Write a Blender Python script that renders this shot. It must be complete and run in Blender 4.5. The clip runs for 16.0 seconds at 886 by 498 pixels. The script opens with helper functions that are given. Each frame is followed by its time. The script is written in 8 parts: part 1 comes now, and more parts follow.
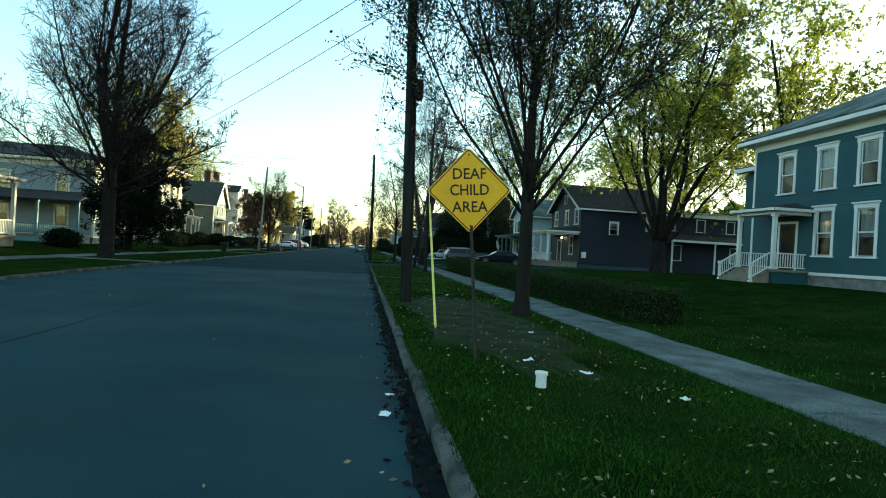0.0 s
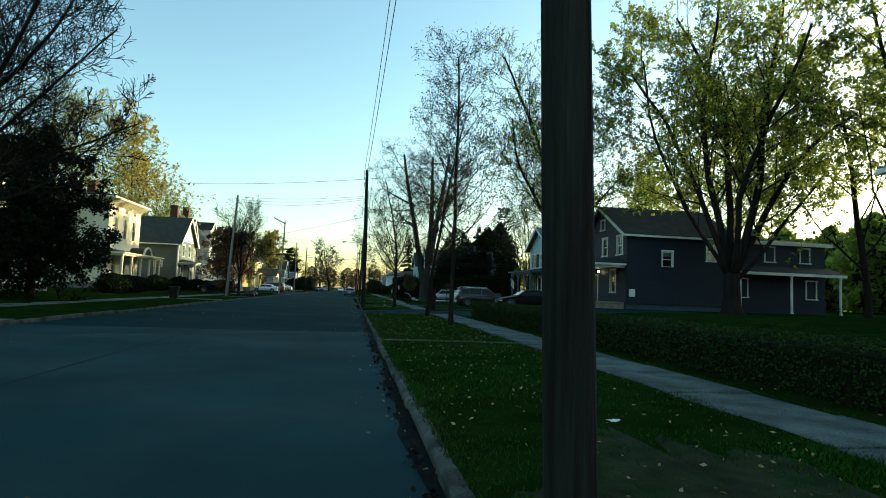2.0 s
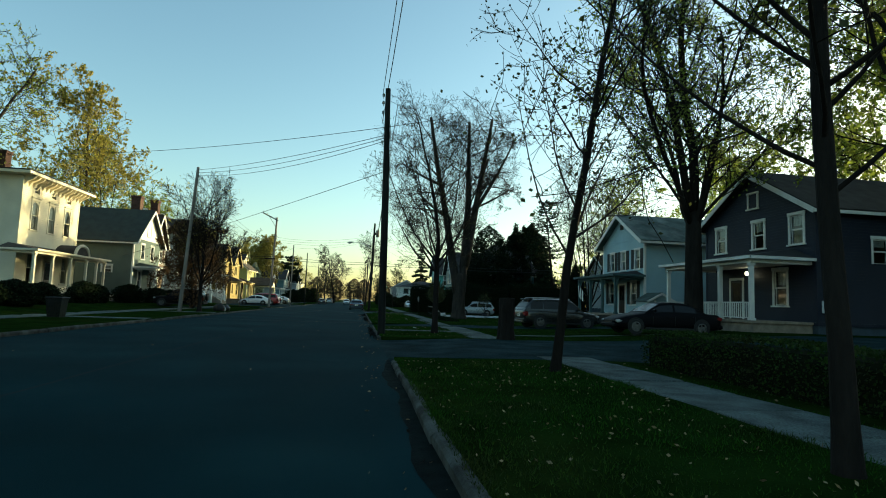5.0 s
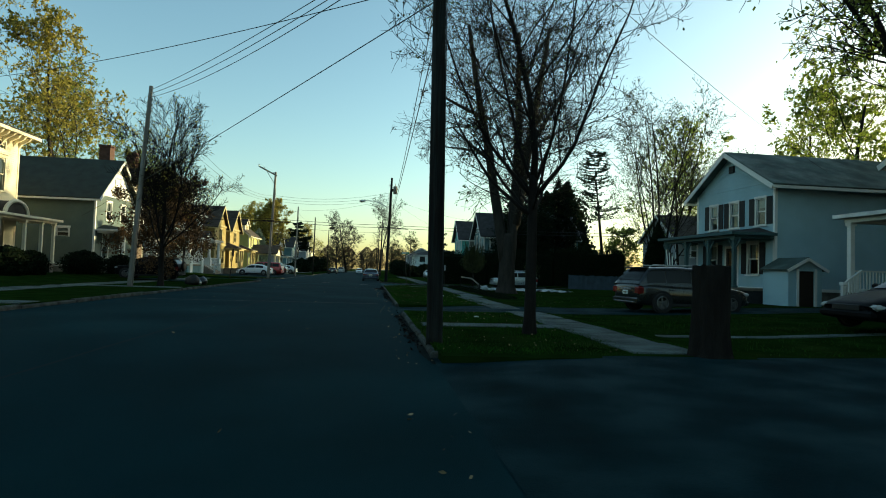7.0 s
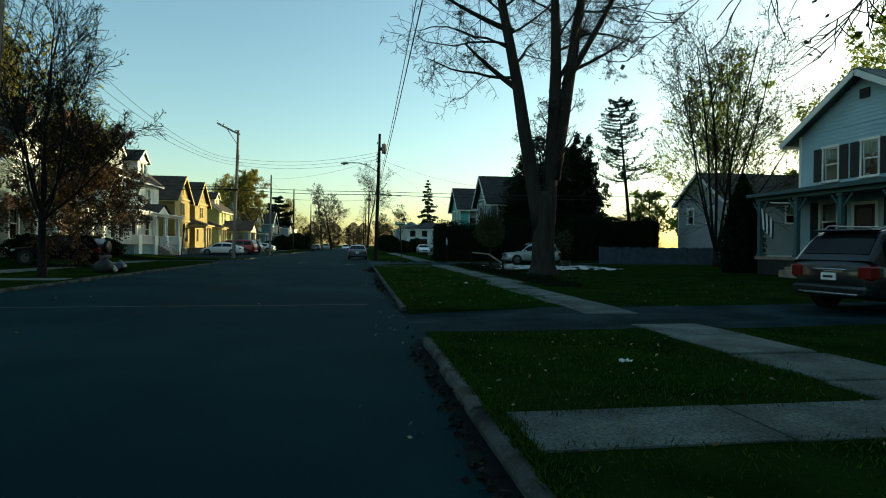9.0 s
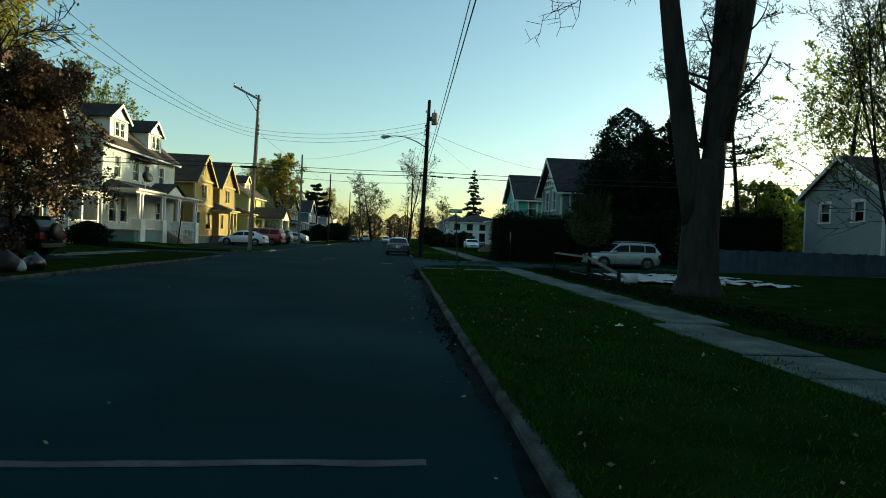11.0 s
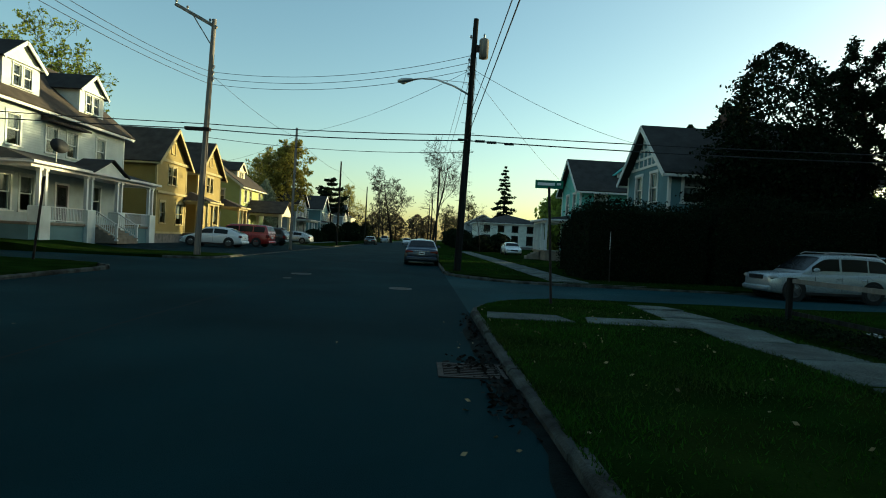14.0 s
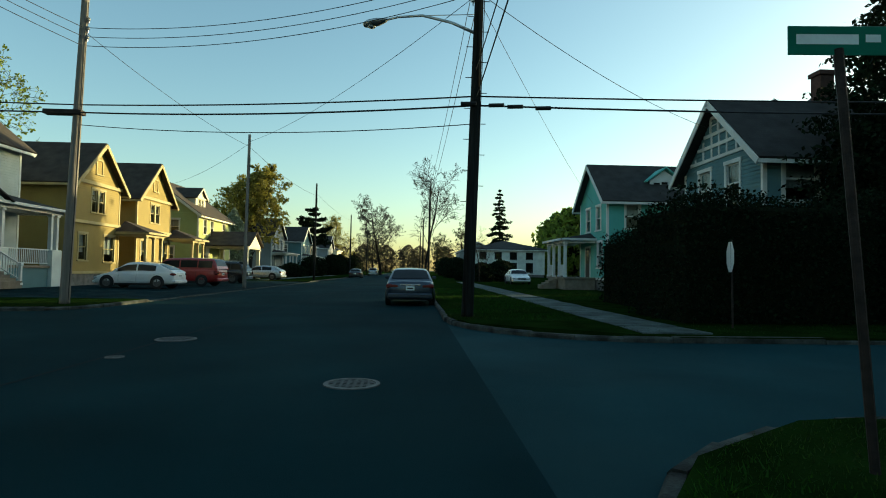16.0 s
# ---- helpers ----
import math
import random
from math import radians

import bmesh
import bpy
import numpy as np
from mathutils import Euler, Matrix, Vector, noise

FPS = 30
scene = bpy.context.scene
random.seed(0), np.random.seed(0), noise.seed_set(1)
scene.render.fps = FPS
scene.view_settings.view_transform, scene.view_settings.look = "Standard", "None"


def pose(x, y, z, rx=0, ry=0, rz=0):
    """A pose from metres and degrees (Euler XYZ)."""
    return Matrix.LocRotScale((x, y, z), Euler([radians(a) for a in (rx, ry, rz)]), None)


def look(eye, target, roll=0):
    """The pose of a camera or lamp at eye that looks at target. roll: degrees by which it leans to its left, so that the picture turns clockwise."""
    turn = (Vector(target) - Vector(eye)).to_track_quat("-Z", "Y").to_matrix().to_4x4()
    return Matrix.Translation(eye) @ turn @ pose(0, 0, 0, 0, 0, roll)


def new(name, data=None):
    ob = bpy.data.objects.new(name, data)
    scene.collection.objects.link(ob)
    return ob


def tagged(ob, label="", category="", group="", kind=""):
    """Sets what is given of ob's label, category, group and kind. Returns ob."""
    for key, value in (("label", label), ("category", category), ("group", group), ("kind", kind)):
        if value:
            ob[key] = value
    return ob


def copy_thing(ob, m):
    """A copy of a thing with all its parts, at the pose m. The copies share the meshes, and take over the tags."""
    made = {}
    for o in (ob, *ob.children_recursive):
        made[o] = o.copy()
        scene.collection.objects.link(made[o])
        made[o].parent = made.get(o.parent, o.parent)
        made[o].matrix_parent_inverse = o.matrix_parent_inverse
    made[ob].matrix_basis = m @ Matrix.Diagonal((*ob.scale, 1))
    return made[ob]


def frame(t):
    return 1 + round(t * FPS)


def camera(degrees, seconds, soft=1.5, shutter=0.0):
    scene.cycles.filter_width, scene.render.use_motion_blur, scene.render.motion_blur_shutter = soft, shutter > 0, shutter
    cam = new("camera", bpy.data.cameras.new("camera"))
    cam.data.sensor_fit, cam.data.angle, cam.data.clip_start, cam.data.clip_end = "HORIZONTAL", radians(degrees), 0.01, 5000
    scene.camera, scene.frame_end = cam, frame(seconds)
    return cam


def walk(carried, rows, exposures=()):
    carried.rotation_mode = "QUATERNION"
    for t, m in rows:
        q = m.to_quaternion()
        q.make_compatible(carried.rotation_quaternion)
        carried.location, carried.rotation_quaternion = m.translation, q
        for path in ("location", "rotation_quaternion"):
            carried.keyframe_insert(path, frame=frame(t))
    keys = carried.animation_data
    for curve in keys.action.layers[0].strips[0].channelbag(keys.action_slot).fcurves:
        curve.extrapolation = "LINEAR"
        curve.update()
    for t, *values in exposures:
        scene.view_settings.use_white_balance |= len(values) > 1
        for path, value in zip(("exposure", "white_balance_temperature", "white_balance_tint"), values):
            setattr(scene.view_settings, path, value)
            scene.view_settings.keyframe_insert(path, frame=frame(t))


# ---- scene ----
# ---- camera and its walk: seconds, x, y, z, heading right of +y, pitch up, roll (leaning left) ----
cam = camera(75.13, 16.0, soft=1.0)
PATH = [
    (0.0, 0.25, -0.42, 1.580, 8.01, 0.07, 3.27),
    (0.5, 0.27, 2.53, 1.557, 9.24, 1.61, 3.60),
    (1.0, 0.23, 5.52, 1.524, 9.74, 1.40, 3.16),
    (1.5, 0.18, 8.57, 1.497, 7.43, 1.72, 2.56),
    (2.0, 0.15, 11.69, 1.478, 8.91, 4.15, 2.06),
    (2.5, 0.12, 14.82, 1.462, 8.57, 2.93, 0.24),
    (3.0, 0.14, 17.93, 1.447, 8.24, 3.32, -0.38),
    (3.5, 0.16, 21.01, 1.433, 9.18, 5.54, 0.20),
    (4.0, 0.16, 24.06, 1.423, 8.51, 5.45, 1.33),
    (4.5, 0.14, 27.08, 1.415, 7.60, 4.59, 1.00),
    (4.7, 0.13, 28.27, 1.413, 7.95, 5.32, 1.81),
    (6.8, -0.15, 41.00, 1.440, 8.90, 3.20, 2.30),
    (7.0, -0.15, 42.07, 1.437, 7.13, 2.19, 1.81),
    (7.5, -0.16, 44.67, 1.428, 5.53, 0.79, 1.29),
    (8.0, -0.17, 47.27, 1.418, 6.94, -0.43, 1.44),
    (8.5, -0.14, 49.83, 1.415, 5.93, 1.05, 1.94),
    (9.0, -0.04, 52.31, 1.419, 8.43, -0.33, 0.52),
    (9.5, 0.08, 54.78, 1.426, 8.68, 0.51, 2.05),
    (9.7, 0.11, 55.77, 1.429, 7.78, -1.11, 2.16),
    (11.8, -0.17, 66.51, 1.489, 4.17, -0.54, 2.12),
    (12.0, -0.20, 67.54, 1.491, 4.70, 0.49, 1.62),
    (12.5, -0.25, 70.11, 1.493, 3.89, 0.05, 0.03),
    (13.0, -0.25, 72.65, 1.489, 3.95, -0.61, -0.55),
    (13.5, -0.21, 75.17, 1.479, 3.81, -0.48, 0.99),
    (14.0, -0.14, 77.62, 1.461, 2.26, -0.92, 2.92),
    (14.5, -0.09, 80.07, 1.435, 0.94, -0.88, 2.65),
    (15.0, -0.04, 82.54, 1.402, 0.66, -0.42, 2.10),
    (15.5, 0.01, 84.94, 1.368, 0.43, -2.52, -0.99),
    (16.0, 0.04, 87.28, 1.340, 2.96, 2.14, 0.83),
]


def aim(x, y, z, yaw, pitch, roll):
    a, b = radians(yaw), radians(pitch)
    return look((x, y, z), (x + math.sin(a) * math.cos(b), y + math.cos(a) * math.cos(b), z + math.sin(b)), roll)


EXPOSURES = [(0.0, 2.25, 6200, -10), (0.5, 1.9, 6200, -10), (1.0, 1.8, 6200, -10), (2.5, 1.6, 6200, -11), (4.7, 1.35, 6200, -11), (6.8, 1.2, 6200, -11), (9.7, 1.15, 6200, -11), (12.0, 1.0, 6200, -12), (14.5, 1.0, 6200, -12), (15.5, 1.05, 6200, -12), (16.0, 1.14, 6200, -12)]
walk(cam, [(t, aim(*row)) for t, *row in PATH], EXPOSURES)

# ---- world and sun: a low evening sun behind the right-hand side of the street ----
SUN_AZ, SUN_EL = 66.0, 7.0
world = bpy.data.worlds.new("evening_sky")
scene.world = world
world.use_nodes = True
wn = world.node_tree.nodes
sky = wn.new("ShaderNodeTexSky")
sky.sky_type = "NISHITA"
sky.sun_disc = False
sky.sun_elevation, sky.sun_rotation = radians(SUN_EL), radians(SUN_AZ)
sky.air_density, sky.dust_density, sky.ozone_density = 1.0, 1.3, 1.4
wn["Background"].inputs["Strength"].default_value = 0.15
world.node_tree.links.new(sky.outputs["Color"], wn["Background"].inputs["Color"])
sun_data = bpy.data.lights.new("sun", "SUN")
sun_data.energy, sun_data.angle, sun_data.color = 4.5, radians(0.5), (1.0, 0.76, 0.44)
sun = new("sun", sun_data)
sa, se = radians(SUN_AZ), radians(SUN_EL)
sun.matrix_world = look((300 * math.sin(sa) * math.cos(se), 300 * math.cos(sa) * math.cos(se), 300 * math.sin(se)), (0, 0, 0))


# ---- materials ----
def material(name, color, rough=0.7, metal=0.0, vary=0.25, scale=3.0, fine=40.0, bump=0.15, per=None, per_amount=0.25, courses=None, speck=0.6,
             other=None, other_scale=0.8, other_at=(0.45, 0.65), transmission=0.0, alpha_coat=0.0, thin=0.0, gloss=0.25, stretch=0.0):
    """A surface with large stains, fine grain and relief. per: 'object' or 'island' varies it from piece to piece.
    courses: (axis, width, depth), joints in relief. other: a second colour that shows in patches."""
    m = bpy.data.materials.new(name)
    m.use_nodes = True
    nt = m.node_tree
    n, l = nt.nodes, nt.links
    bsdf = n["Principled BSDF"]
    bsdf.inputs["Roughness"].default_value = rough
    bsdf.inputs["Metallic"].default_value = metal
    bsdf.inputs["Specular IOR Level"].default_value = 0.5 if rough < 0.4 and gloss == 0.25 and name != "tinted_glass" else gloss
    bsdf.inputs["Transmission Weight"].default_value = transmission
    bsdf.inputs["Coat Weight"].default_value = alpha_coat
    tc = n.new("ShaderNodeTexCoord")
    place = tc.outputs["Object"]
    if stretch:
        mp = n.new("ShaderNodeMapping")
        mp.inputs["Scale"].default_value = (1, 1, stretch)
        l.new(place, mp.inputs["Vector"])
        place = mp.outputs[0]

    def tex(s, detail=4.0):
        t = n.new("ShaderNodeTexNoise")
        t.inputs["Scale"].default_value, t.inputs["Detail"].default_value = s, detail
        l.new(place, t.inputs["Vector"])
        return t.outputs["Fac"]

    def span(fac, a, b, c, d):
        r = n.new("ShaderNodeMapRange")
        for k, v in zip((1, 2, 3, 4), (a, b, c, d)):
            r.inputs[k].default_value = v
        l.new(fac, r.inputs[0])
        return r.outputs[0]

    def math_node(op, a, b):
        t = n.new("ShaderNodeMath")
        t.operation = op
        for k, v in enumerate((a, b)):
            if isinstance(v, (int, float)):
                t.inputs[k].default_value = v
            else:
                l.new(v, t.inputs[k])
        return t.outputs[0]

    big, grain = tex(scale), tex(fine, 6.0)
    value = math_node("MULTIPLY", span(big, 0.3, 0.7, 1 - vary, 1 + vary), span(grain, 0.25, 0.75, 1 - vary * speck, 1 + vary * speck))
    if per:
        if per == "object":
            info = n.new("ShaderNodeObjectInfo").outputs["Random"]
        else:
            info = n.new("ShaderNodeNewGeometry").outputs["Random Per Island"]
        value = math_node("MULTIPLY", value, span(info, 0, 1, 1 - per_amount, 1 + per_amount))
    base = n.new("ShaderNodeRGB")
    base.outputs[0].default_value = (*color, 1)
    colour = base.outputs[0]
    if other:
        mix = n.new("ShaderNodeMix")
        mix.data_type = "RGBA"
        l.new(span(tex(other_scale, 5.0), other_at[0], other_at[1], 0, 1), mix.inputs[0])
        l.new(colour, mix.inputs[6])
        mix.inputs[7].default_value = (*other, 1)
        colour = mix.outputs[2]
    hsv = n.new("ShaderNodeHueSaturation")
    l.new(value, hsv.inputs["Value"])
    l.new(colour, hsv.inputs["Color"])
    l.new(hsv.outputs[0], bsdf.inputs["Base Color"])
    height = grain
    if courses:
        axis, width, depth = courses
        sep = n.new("ShaderNodeSeparateXYZ")
        l.new(tc.outputs["Object"], sep.inputs[0])
        saw = math_node("FRACT", math_node("DIVIDE", sep.outputs[axis], width), 0)
        height = math_node("ADD", math_node("MULTIPLY", grain, 0.3), math_node("MULTIPLY", saw, depth))
    b = n.new("ShaderNodeBump")
    b.inputs["Strength"].default_value, b.inputs["Distance"].default_value = bump, 0.02
    l.new(height, b.inputs["Height"])
    l.new(b.outputs[0], bsdf.inputs["Normal"])
    if thin:
        tl, mx = n.new("ShaderNodeBsdfTranslucent"), n.new("ShaderNodeMixShader")
        l.new(hsv.outputs[0], tl.inputs["Color"])
        mx.inputs[0].default_value = thin
        l.new(bsdf.outputs[0], mx.inputs[1])
        l.new(tl.outputs[0], mx.inputs[2])
        l.new(mx.outputs[0], n["Material Output"].inputs["Surface"])
    if rough > 0.15:
        l.new(span(grain, 0.3, 0.7, max(0.05, rough - 0.08), min(1, rough + 0.08)), bsdf.inputs["Roughness"])
    return m


M = dict(
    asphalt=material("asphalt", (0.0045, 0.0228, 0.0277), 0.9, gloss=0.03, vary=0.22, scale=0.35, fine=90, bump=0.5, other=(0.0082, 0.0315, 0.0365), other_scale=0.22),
    # Paler copy of the asphalt: the brighter exposure there is put into its colour.
    asphalt_bright=material("brightened_asphalt", (0.0150, 0.0420, 0.0485), 0.9, gloss=0.05, vary=0.22, scale=0.35, fine=90, bump=0.5, other=(0.0245, 0.047, 0.051), other_scale=0.25),
    # Brightened asphalt: the extra light at the junction is put into its colour.
    asphalt_mid=material("lit_junction_asphalt", (0.0150, 0.0470, 0.0545), 0.9, gloss=0.03, vary=0.22, scale=0.35, fine=90, bump=0.5, other=(0.0205, 0.054, 0.061), other_scale=0.25),
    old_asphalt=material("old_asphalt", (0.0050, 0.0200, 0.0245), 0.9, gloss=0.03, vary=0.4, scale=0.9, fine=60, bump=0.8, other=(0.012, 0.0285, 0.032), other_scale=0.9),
    # Stripe of low sun on the road, put into the colour.
    patch=material("painted_sun_stripe", (0.024, 0.041, 0.042), 0.9, gloss=0.08, vary=0.3, scale=0.8, fine=70, bump=0.5),
    bare_earth=material("trampled_earth", (0.026, 0.030, 0.016), 0.95, gloss=0.05, vary=0.45, scale=2.5, fine=50, bump=1.0, other=(0.014, 0.028, 0.008), other_scale=2.6, other_at=(0.42, 0.6)),
    white_worn=material("dulled_white_paint", (0.63, 0.66, 0.61), 0.65, vary=0.14, scale=1.2, fine=25, bump=0.15),
    white_grey=material("grey_white_clapboard", (0.43, 0.49, 0.48), 0.65, vary=0.12, scale=1.2, fine=25, bump=0.15),
    trodden=material("trodden_earth", (0.085, 0.075, 0.055), 0.95, gloss=0.08, vary=0.35, scale=2.5, fine=50, bump=0.8, other=(0.03, 0.05, 0.018), other_scale=2.2),
    tar=material("tar", (0.018, 0.018, 0.019), 0.9, gloss=0.05, vary=0.2, bump=0.3),
    seam=material("worn_seam", (0.075, 0.075, 0.072), 0.9, gloss=0.08, vary=0.4, scale=2, bump=0.3),
    dirt=material("gutter_dirt", (0.0085, 0.0125, 0.012), 0.95, gloss=0.03, vary=0.5, scale=5, fine=70, bump=0.9),
    concrete=material("concrete", (0.092, 0.114, 0.109), 0.9, gloss=0.12, vary=0.42, scale=1.6, fine=48, bump=1.0, speck=1.6, per="object", per_amount=0.16, other=(0.07, 0.085, 0.078), other_scale=1.8),
    kerb=material("kerb_concrete", (0.070, 0.075, 0.068), 0.95, gloss=0.08, vary=0.45, scale=3.5, fine=40, bump=0.9, other=(0.03, 0.03, 0.026), other_scale=2.0, per="object", per_amount=0.15),
    earth=material("earth", (0.09, 0.085, 0.05), 0.95, vary=0.3, scale=0.05, fine=3),
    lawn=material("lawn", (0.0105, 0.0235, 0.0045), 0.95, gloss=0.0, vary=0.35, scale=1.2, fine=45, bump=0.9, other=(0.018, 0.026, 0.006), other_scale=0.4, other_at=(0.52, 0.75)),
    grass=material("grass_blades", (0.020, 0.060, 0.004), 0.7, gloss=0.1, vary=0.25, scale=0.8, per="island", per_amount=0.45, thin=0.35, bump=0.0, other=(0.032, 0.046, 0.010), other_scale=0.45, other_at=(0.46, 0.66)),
    litter=material("dead_leaves", (0.24, 0.18, 0.10), 0.8, vary=0.2, per="island", per_amount=0.5, bump=0.2),
    bark=material("bark", (0.015, 0.0129, 0.0109), 0.95, gloss=0.1, vary=0.4, scale=5, fine=28, bump=1.0, stretch=0.2),
    bark_grey=material("grey_bark", (0.030, 0.027, 0.023), 0.95, gloss=0.1, vary=0.35, scale=4, fine=24, bump=1.0, stretch=0.2),
    pole=material("weathered_pole", (0.0225, 0.0240, 0.0220), 0.95, gloss=0.05, vary=0.45, scale=5, fine=45, bump=1.0, stretch=0.05, other=(0.016, 0.014, 0.012), other_scale=14),
    pole_grey=material("grey_pole", (0.2, 0.18, 0.155), 0.9, gloss=0.1, vary=0.3, scale=4, fine=40, bump=0.8, stretch=0.05),
    leaf=material("spring_leaves", (0.17, 0.215, 0.033), 0.55, vary=0.2, per="island", per_amount=0.4, thin=0.6, bump=0.0),
    blossom=material("pale_blossom", (0.30, 0.33, 0.22), 0.6, vary=0.2, per="island", per_amount=0.3, thin=0.5, bump=0.0),
    leaf_gold=material("golden_buds", (0.25, 0.22, 0.042), 0.6, vary=0.2, per="island", per_amount=0.4, thin=0.5, bump=0.0),
    leaf_red=material("reddish_buds", (0.085, 0.05, 0.022), 0.6, vary=0.2, per="island", per_amount=0.4, thin=0.4, bump=0.0),
    leaf_brown=material("brown_twigs", (0.085, 0.066, 0.042), 0.8, gloss=0.05, vary=0.25, per="island", per_amount=0.4, thin=0.3, bump=0.0),
    leaf_dark=material("evergreen_needles", (0.010, 0.017, 0.008), 0.8, gloss=0.03, vary=0.25, per="island", per_amount=0.45, thin=0.15, bump=0.0),
    leaf_olive=material("olive_leaves", (0.05, 0.058, 0.02), 0.6, vary=0.25, per="island", per_amount=0.45, thin=0.4, bump=0.0),
    hedge_leaf=material("hedge_leaves", (0.022, 0.042, 0.009), 0.75, gloss=0.08, vary=0.3, per="island", per_amount=0.5, thin=0.2, bump=0.0, other=(0.030, 0.026, 0.012), other_scale=0.9, other_at=(0.55, 0.75)),
    # Near-black solid fill inside hedges and shrubs.
    hedge_core=material("hedge_fill", (0.009, 0.012, 0.006), 0.95, gloss=0.02, vary=0.3, scale=6),
    teal=material("teal_clapboard", (0.023, 0.073, 0.084), 0.6, vary=0.1, scale=0.8, fine=25, bump=0.1),
    navy=material("navy_clapboard", (0.010, 0.014, 0.026), 0.6, vary=0.15, scale=0.8, fine=25, bump=0.1),
    pale=material("pale_blue_siding", (0.31, 0.44, 0.50), 0.6, vary=0.08, scale=0.7, fine=25, bump=0.1),
    white=material("white_paint", (0.64, 0.635, 0.61), 0.55, vary=0.07, scale=1.0, fine=25, bump=0.08),
    offwhite=material("weathered_white_paint", (0.6, 0.59, 0.55), 0.65, vary=0.14, scale=1.2, fine=25, bump=0.15),
    cream=material("cream_paint", (0.66, 0.60, 0.44), 0.6, vary=0.08, scale=0.9, fine=25, bump=0.1),
    yellow=material("yellow_siding", (0.27, 0.20, 0.06), 0.65, vary=0.1, scale=0.9, fine=25, bump=0.1),
    tan=material("tan_paint", (0.40, 0.33, 0.16), 0.65, vary=0.15, scale=1.2, fine=25, bump=0.1),
    olive=material("olive_siding", (0.36, 0.38, 0.13), 0.65, vary=0.1, scale=0.9, fine=25, bump=0.1),
    grey=material("grey_siding", (0.24, 0.26, 0.27), 0.65, vary=0.1, scale=0.9, fine=25, bump=0.1),
    brown=material("brown_siding", (0.14, 0.10, 0.075), 0.7, vary=0.15, scale=0.9, fine=25, bump=0.1),
    slate_blue=material("slate_blue_siding", (0.105, 0.19, 0.205), 0.65, vary=0.12, scale=0.9, fine=25, bump=0.1),
    porch_teal=material("shaded_teal_paint", (0.045, 0.085, 0.09), 0.6, vary=0.15, scale=0.9, fine=25, bump=0.1),
    sage=material("sage_grey_siding", (0.085, 0.115, 0.105), 0.65, vary=0.12, scale=0.9, fine=25, bump=0.1),
    green_paint=material("seafoam_paint", (0.13, 0.40, 0.35), 0.6, vary=0.1, scale=0.9, fine=25, bump=0.1),
    stone=material("foundation_stone", (0.16, 0.155, 0.145), 0.9, vary=0.3, scale=3, fine=20, bump=0.8),
    brick=material("red_brick", (0.075, 0.042, 0.034), 0.9, vary=0.25, scale=5, fine=40, bump=0.5, courses=(2, 0.075, 1.0)),
    shingle=material("dark_shingles", (0.036, 0.035, 0.034), 0.95, vary=0.3, scale=1.5, fine=18, bump=0.5, courses=(2, 0.11, 1.0)),
    shingle_brown=material("brown_shingles", (0.055, 0.045, 0.036), 0.95, vary=0.3, scale=1.5, fine=18, bump=0.5, courses=(2, 0.11, 1.0)),
    shingle_green=material("mossy_shingles", (0.06, 0.085, 0.078), 0.9, vary=0.35, scale=0.9, fine=14, bump=0.5, courses=(2, 0.12, 1.0), other=(0.13, 0.155, 0.145), other_scale=0.7),
    slate=material("slate_roof", (0.032, 0.040, 0.034), 0.8, vary=0.2, scale=1.5, fine=18, bump=0.4, courses=(2, 0.14, 1.0)),
    shutter=material("dark_shutter", (0.02, 0.022, 0.024), 0.6, vary=0.15, bump=0.5, courses=(2, 0.08, 1.0)),
    curtain=material("pale_curtain", (0.33, 0.33, 0.31), 0.9, vary=0.15, scale=6, bump=0.2),
    room=material("dim_room", (0.09, 0.08, 0.07), 0.9, vary=0.15),
    door=material("dark_door", (0.022, 0.016, 0.013), 0.5, vary=0.2),
    wood=material("weathered_wood", (0.20, 0.165, 0.125), 0.85, vary=0.25, scale=3, fine=30, bump=0.5),
    blue_boards=material("blue_grey_boards", (0.045, 0.065, 0.085), 0.8, vary=0.2, scale=2, fine=30, bump=0.3, per="object", per_amount=0.12),
    steel=material("galvanised_steel", (0.42, 0.42, 0.41), 0.45, 0.8, vary=0.15, bump=0.1),
    rust=material("rusty_steel", (0.03, 0.022, 0.019), 0.7, 0.3, vary=0.4, scale=8, bump=0.4),
    alloy=material("dull_alloy", (0.13, 0.13, 0.128), 0.4, 0.6, vary=0.15, bump=0.1),
    black=material("black_rubber", (0.018, 0.018, 0.018), 0.6, vary=0.15),
    wire=material("cable_sheath", (0.022, 0.022, 0.024), 0.6, vary=0.1, bump=0.0),
    sign_yellow=material("yellow_sign_face", (0.78, 0.40, 0.012), 0.4, vary=0.08, scale=3, fine=30, bump=0.05),
    sign_green=material("green_sign_face", (0.01, 0.14, 0.085), 0.4, vary=0.1, bump=0.03),
    sign_black=material("sign_lettering", (0.02, 0.018, 0.014), 0.5, vary=0.1, bump=0.0),
    sign_white=material("white_lettering", (0.75, 0.78, 0.75), 0.45, vary=0.08, bump=0.0),
    guard=material("yellow_plastic", (0.62, 0.54, 0.13), 0.5, vary=0.2, scale=4, bump=0.1),
    cast_iron=material("cast_iron", (0.045, 0.045, 0.044), 0.6, 0.5, vary=0.3, scale=8, bump=0.6),
    ring=material("pale_iron_ring", (0.13, 0.13, 0.125), 0.7, 0.2, vary=0.25, scale=8, bump=0.5),
    tarp=material("white_tarpaulin", (0.40, 0.42, 0.43), 0.5, vary=0.12, scale=2, bump=0.4),
    paint_blue=material("blue_grey_car_paint", (0.045, 0.06, 0.085), 0.3, 0.5, vary=0.05, bump=0.0, alpha_coat=0.6),
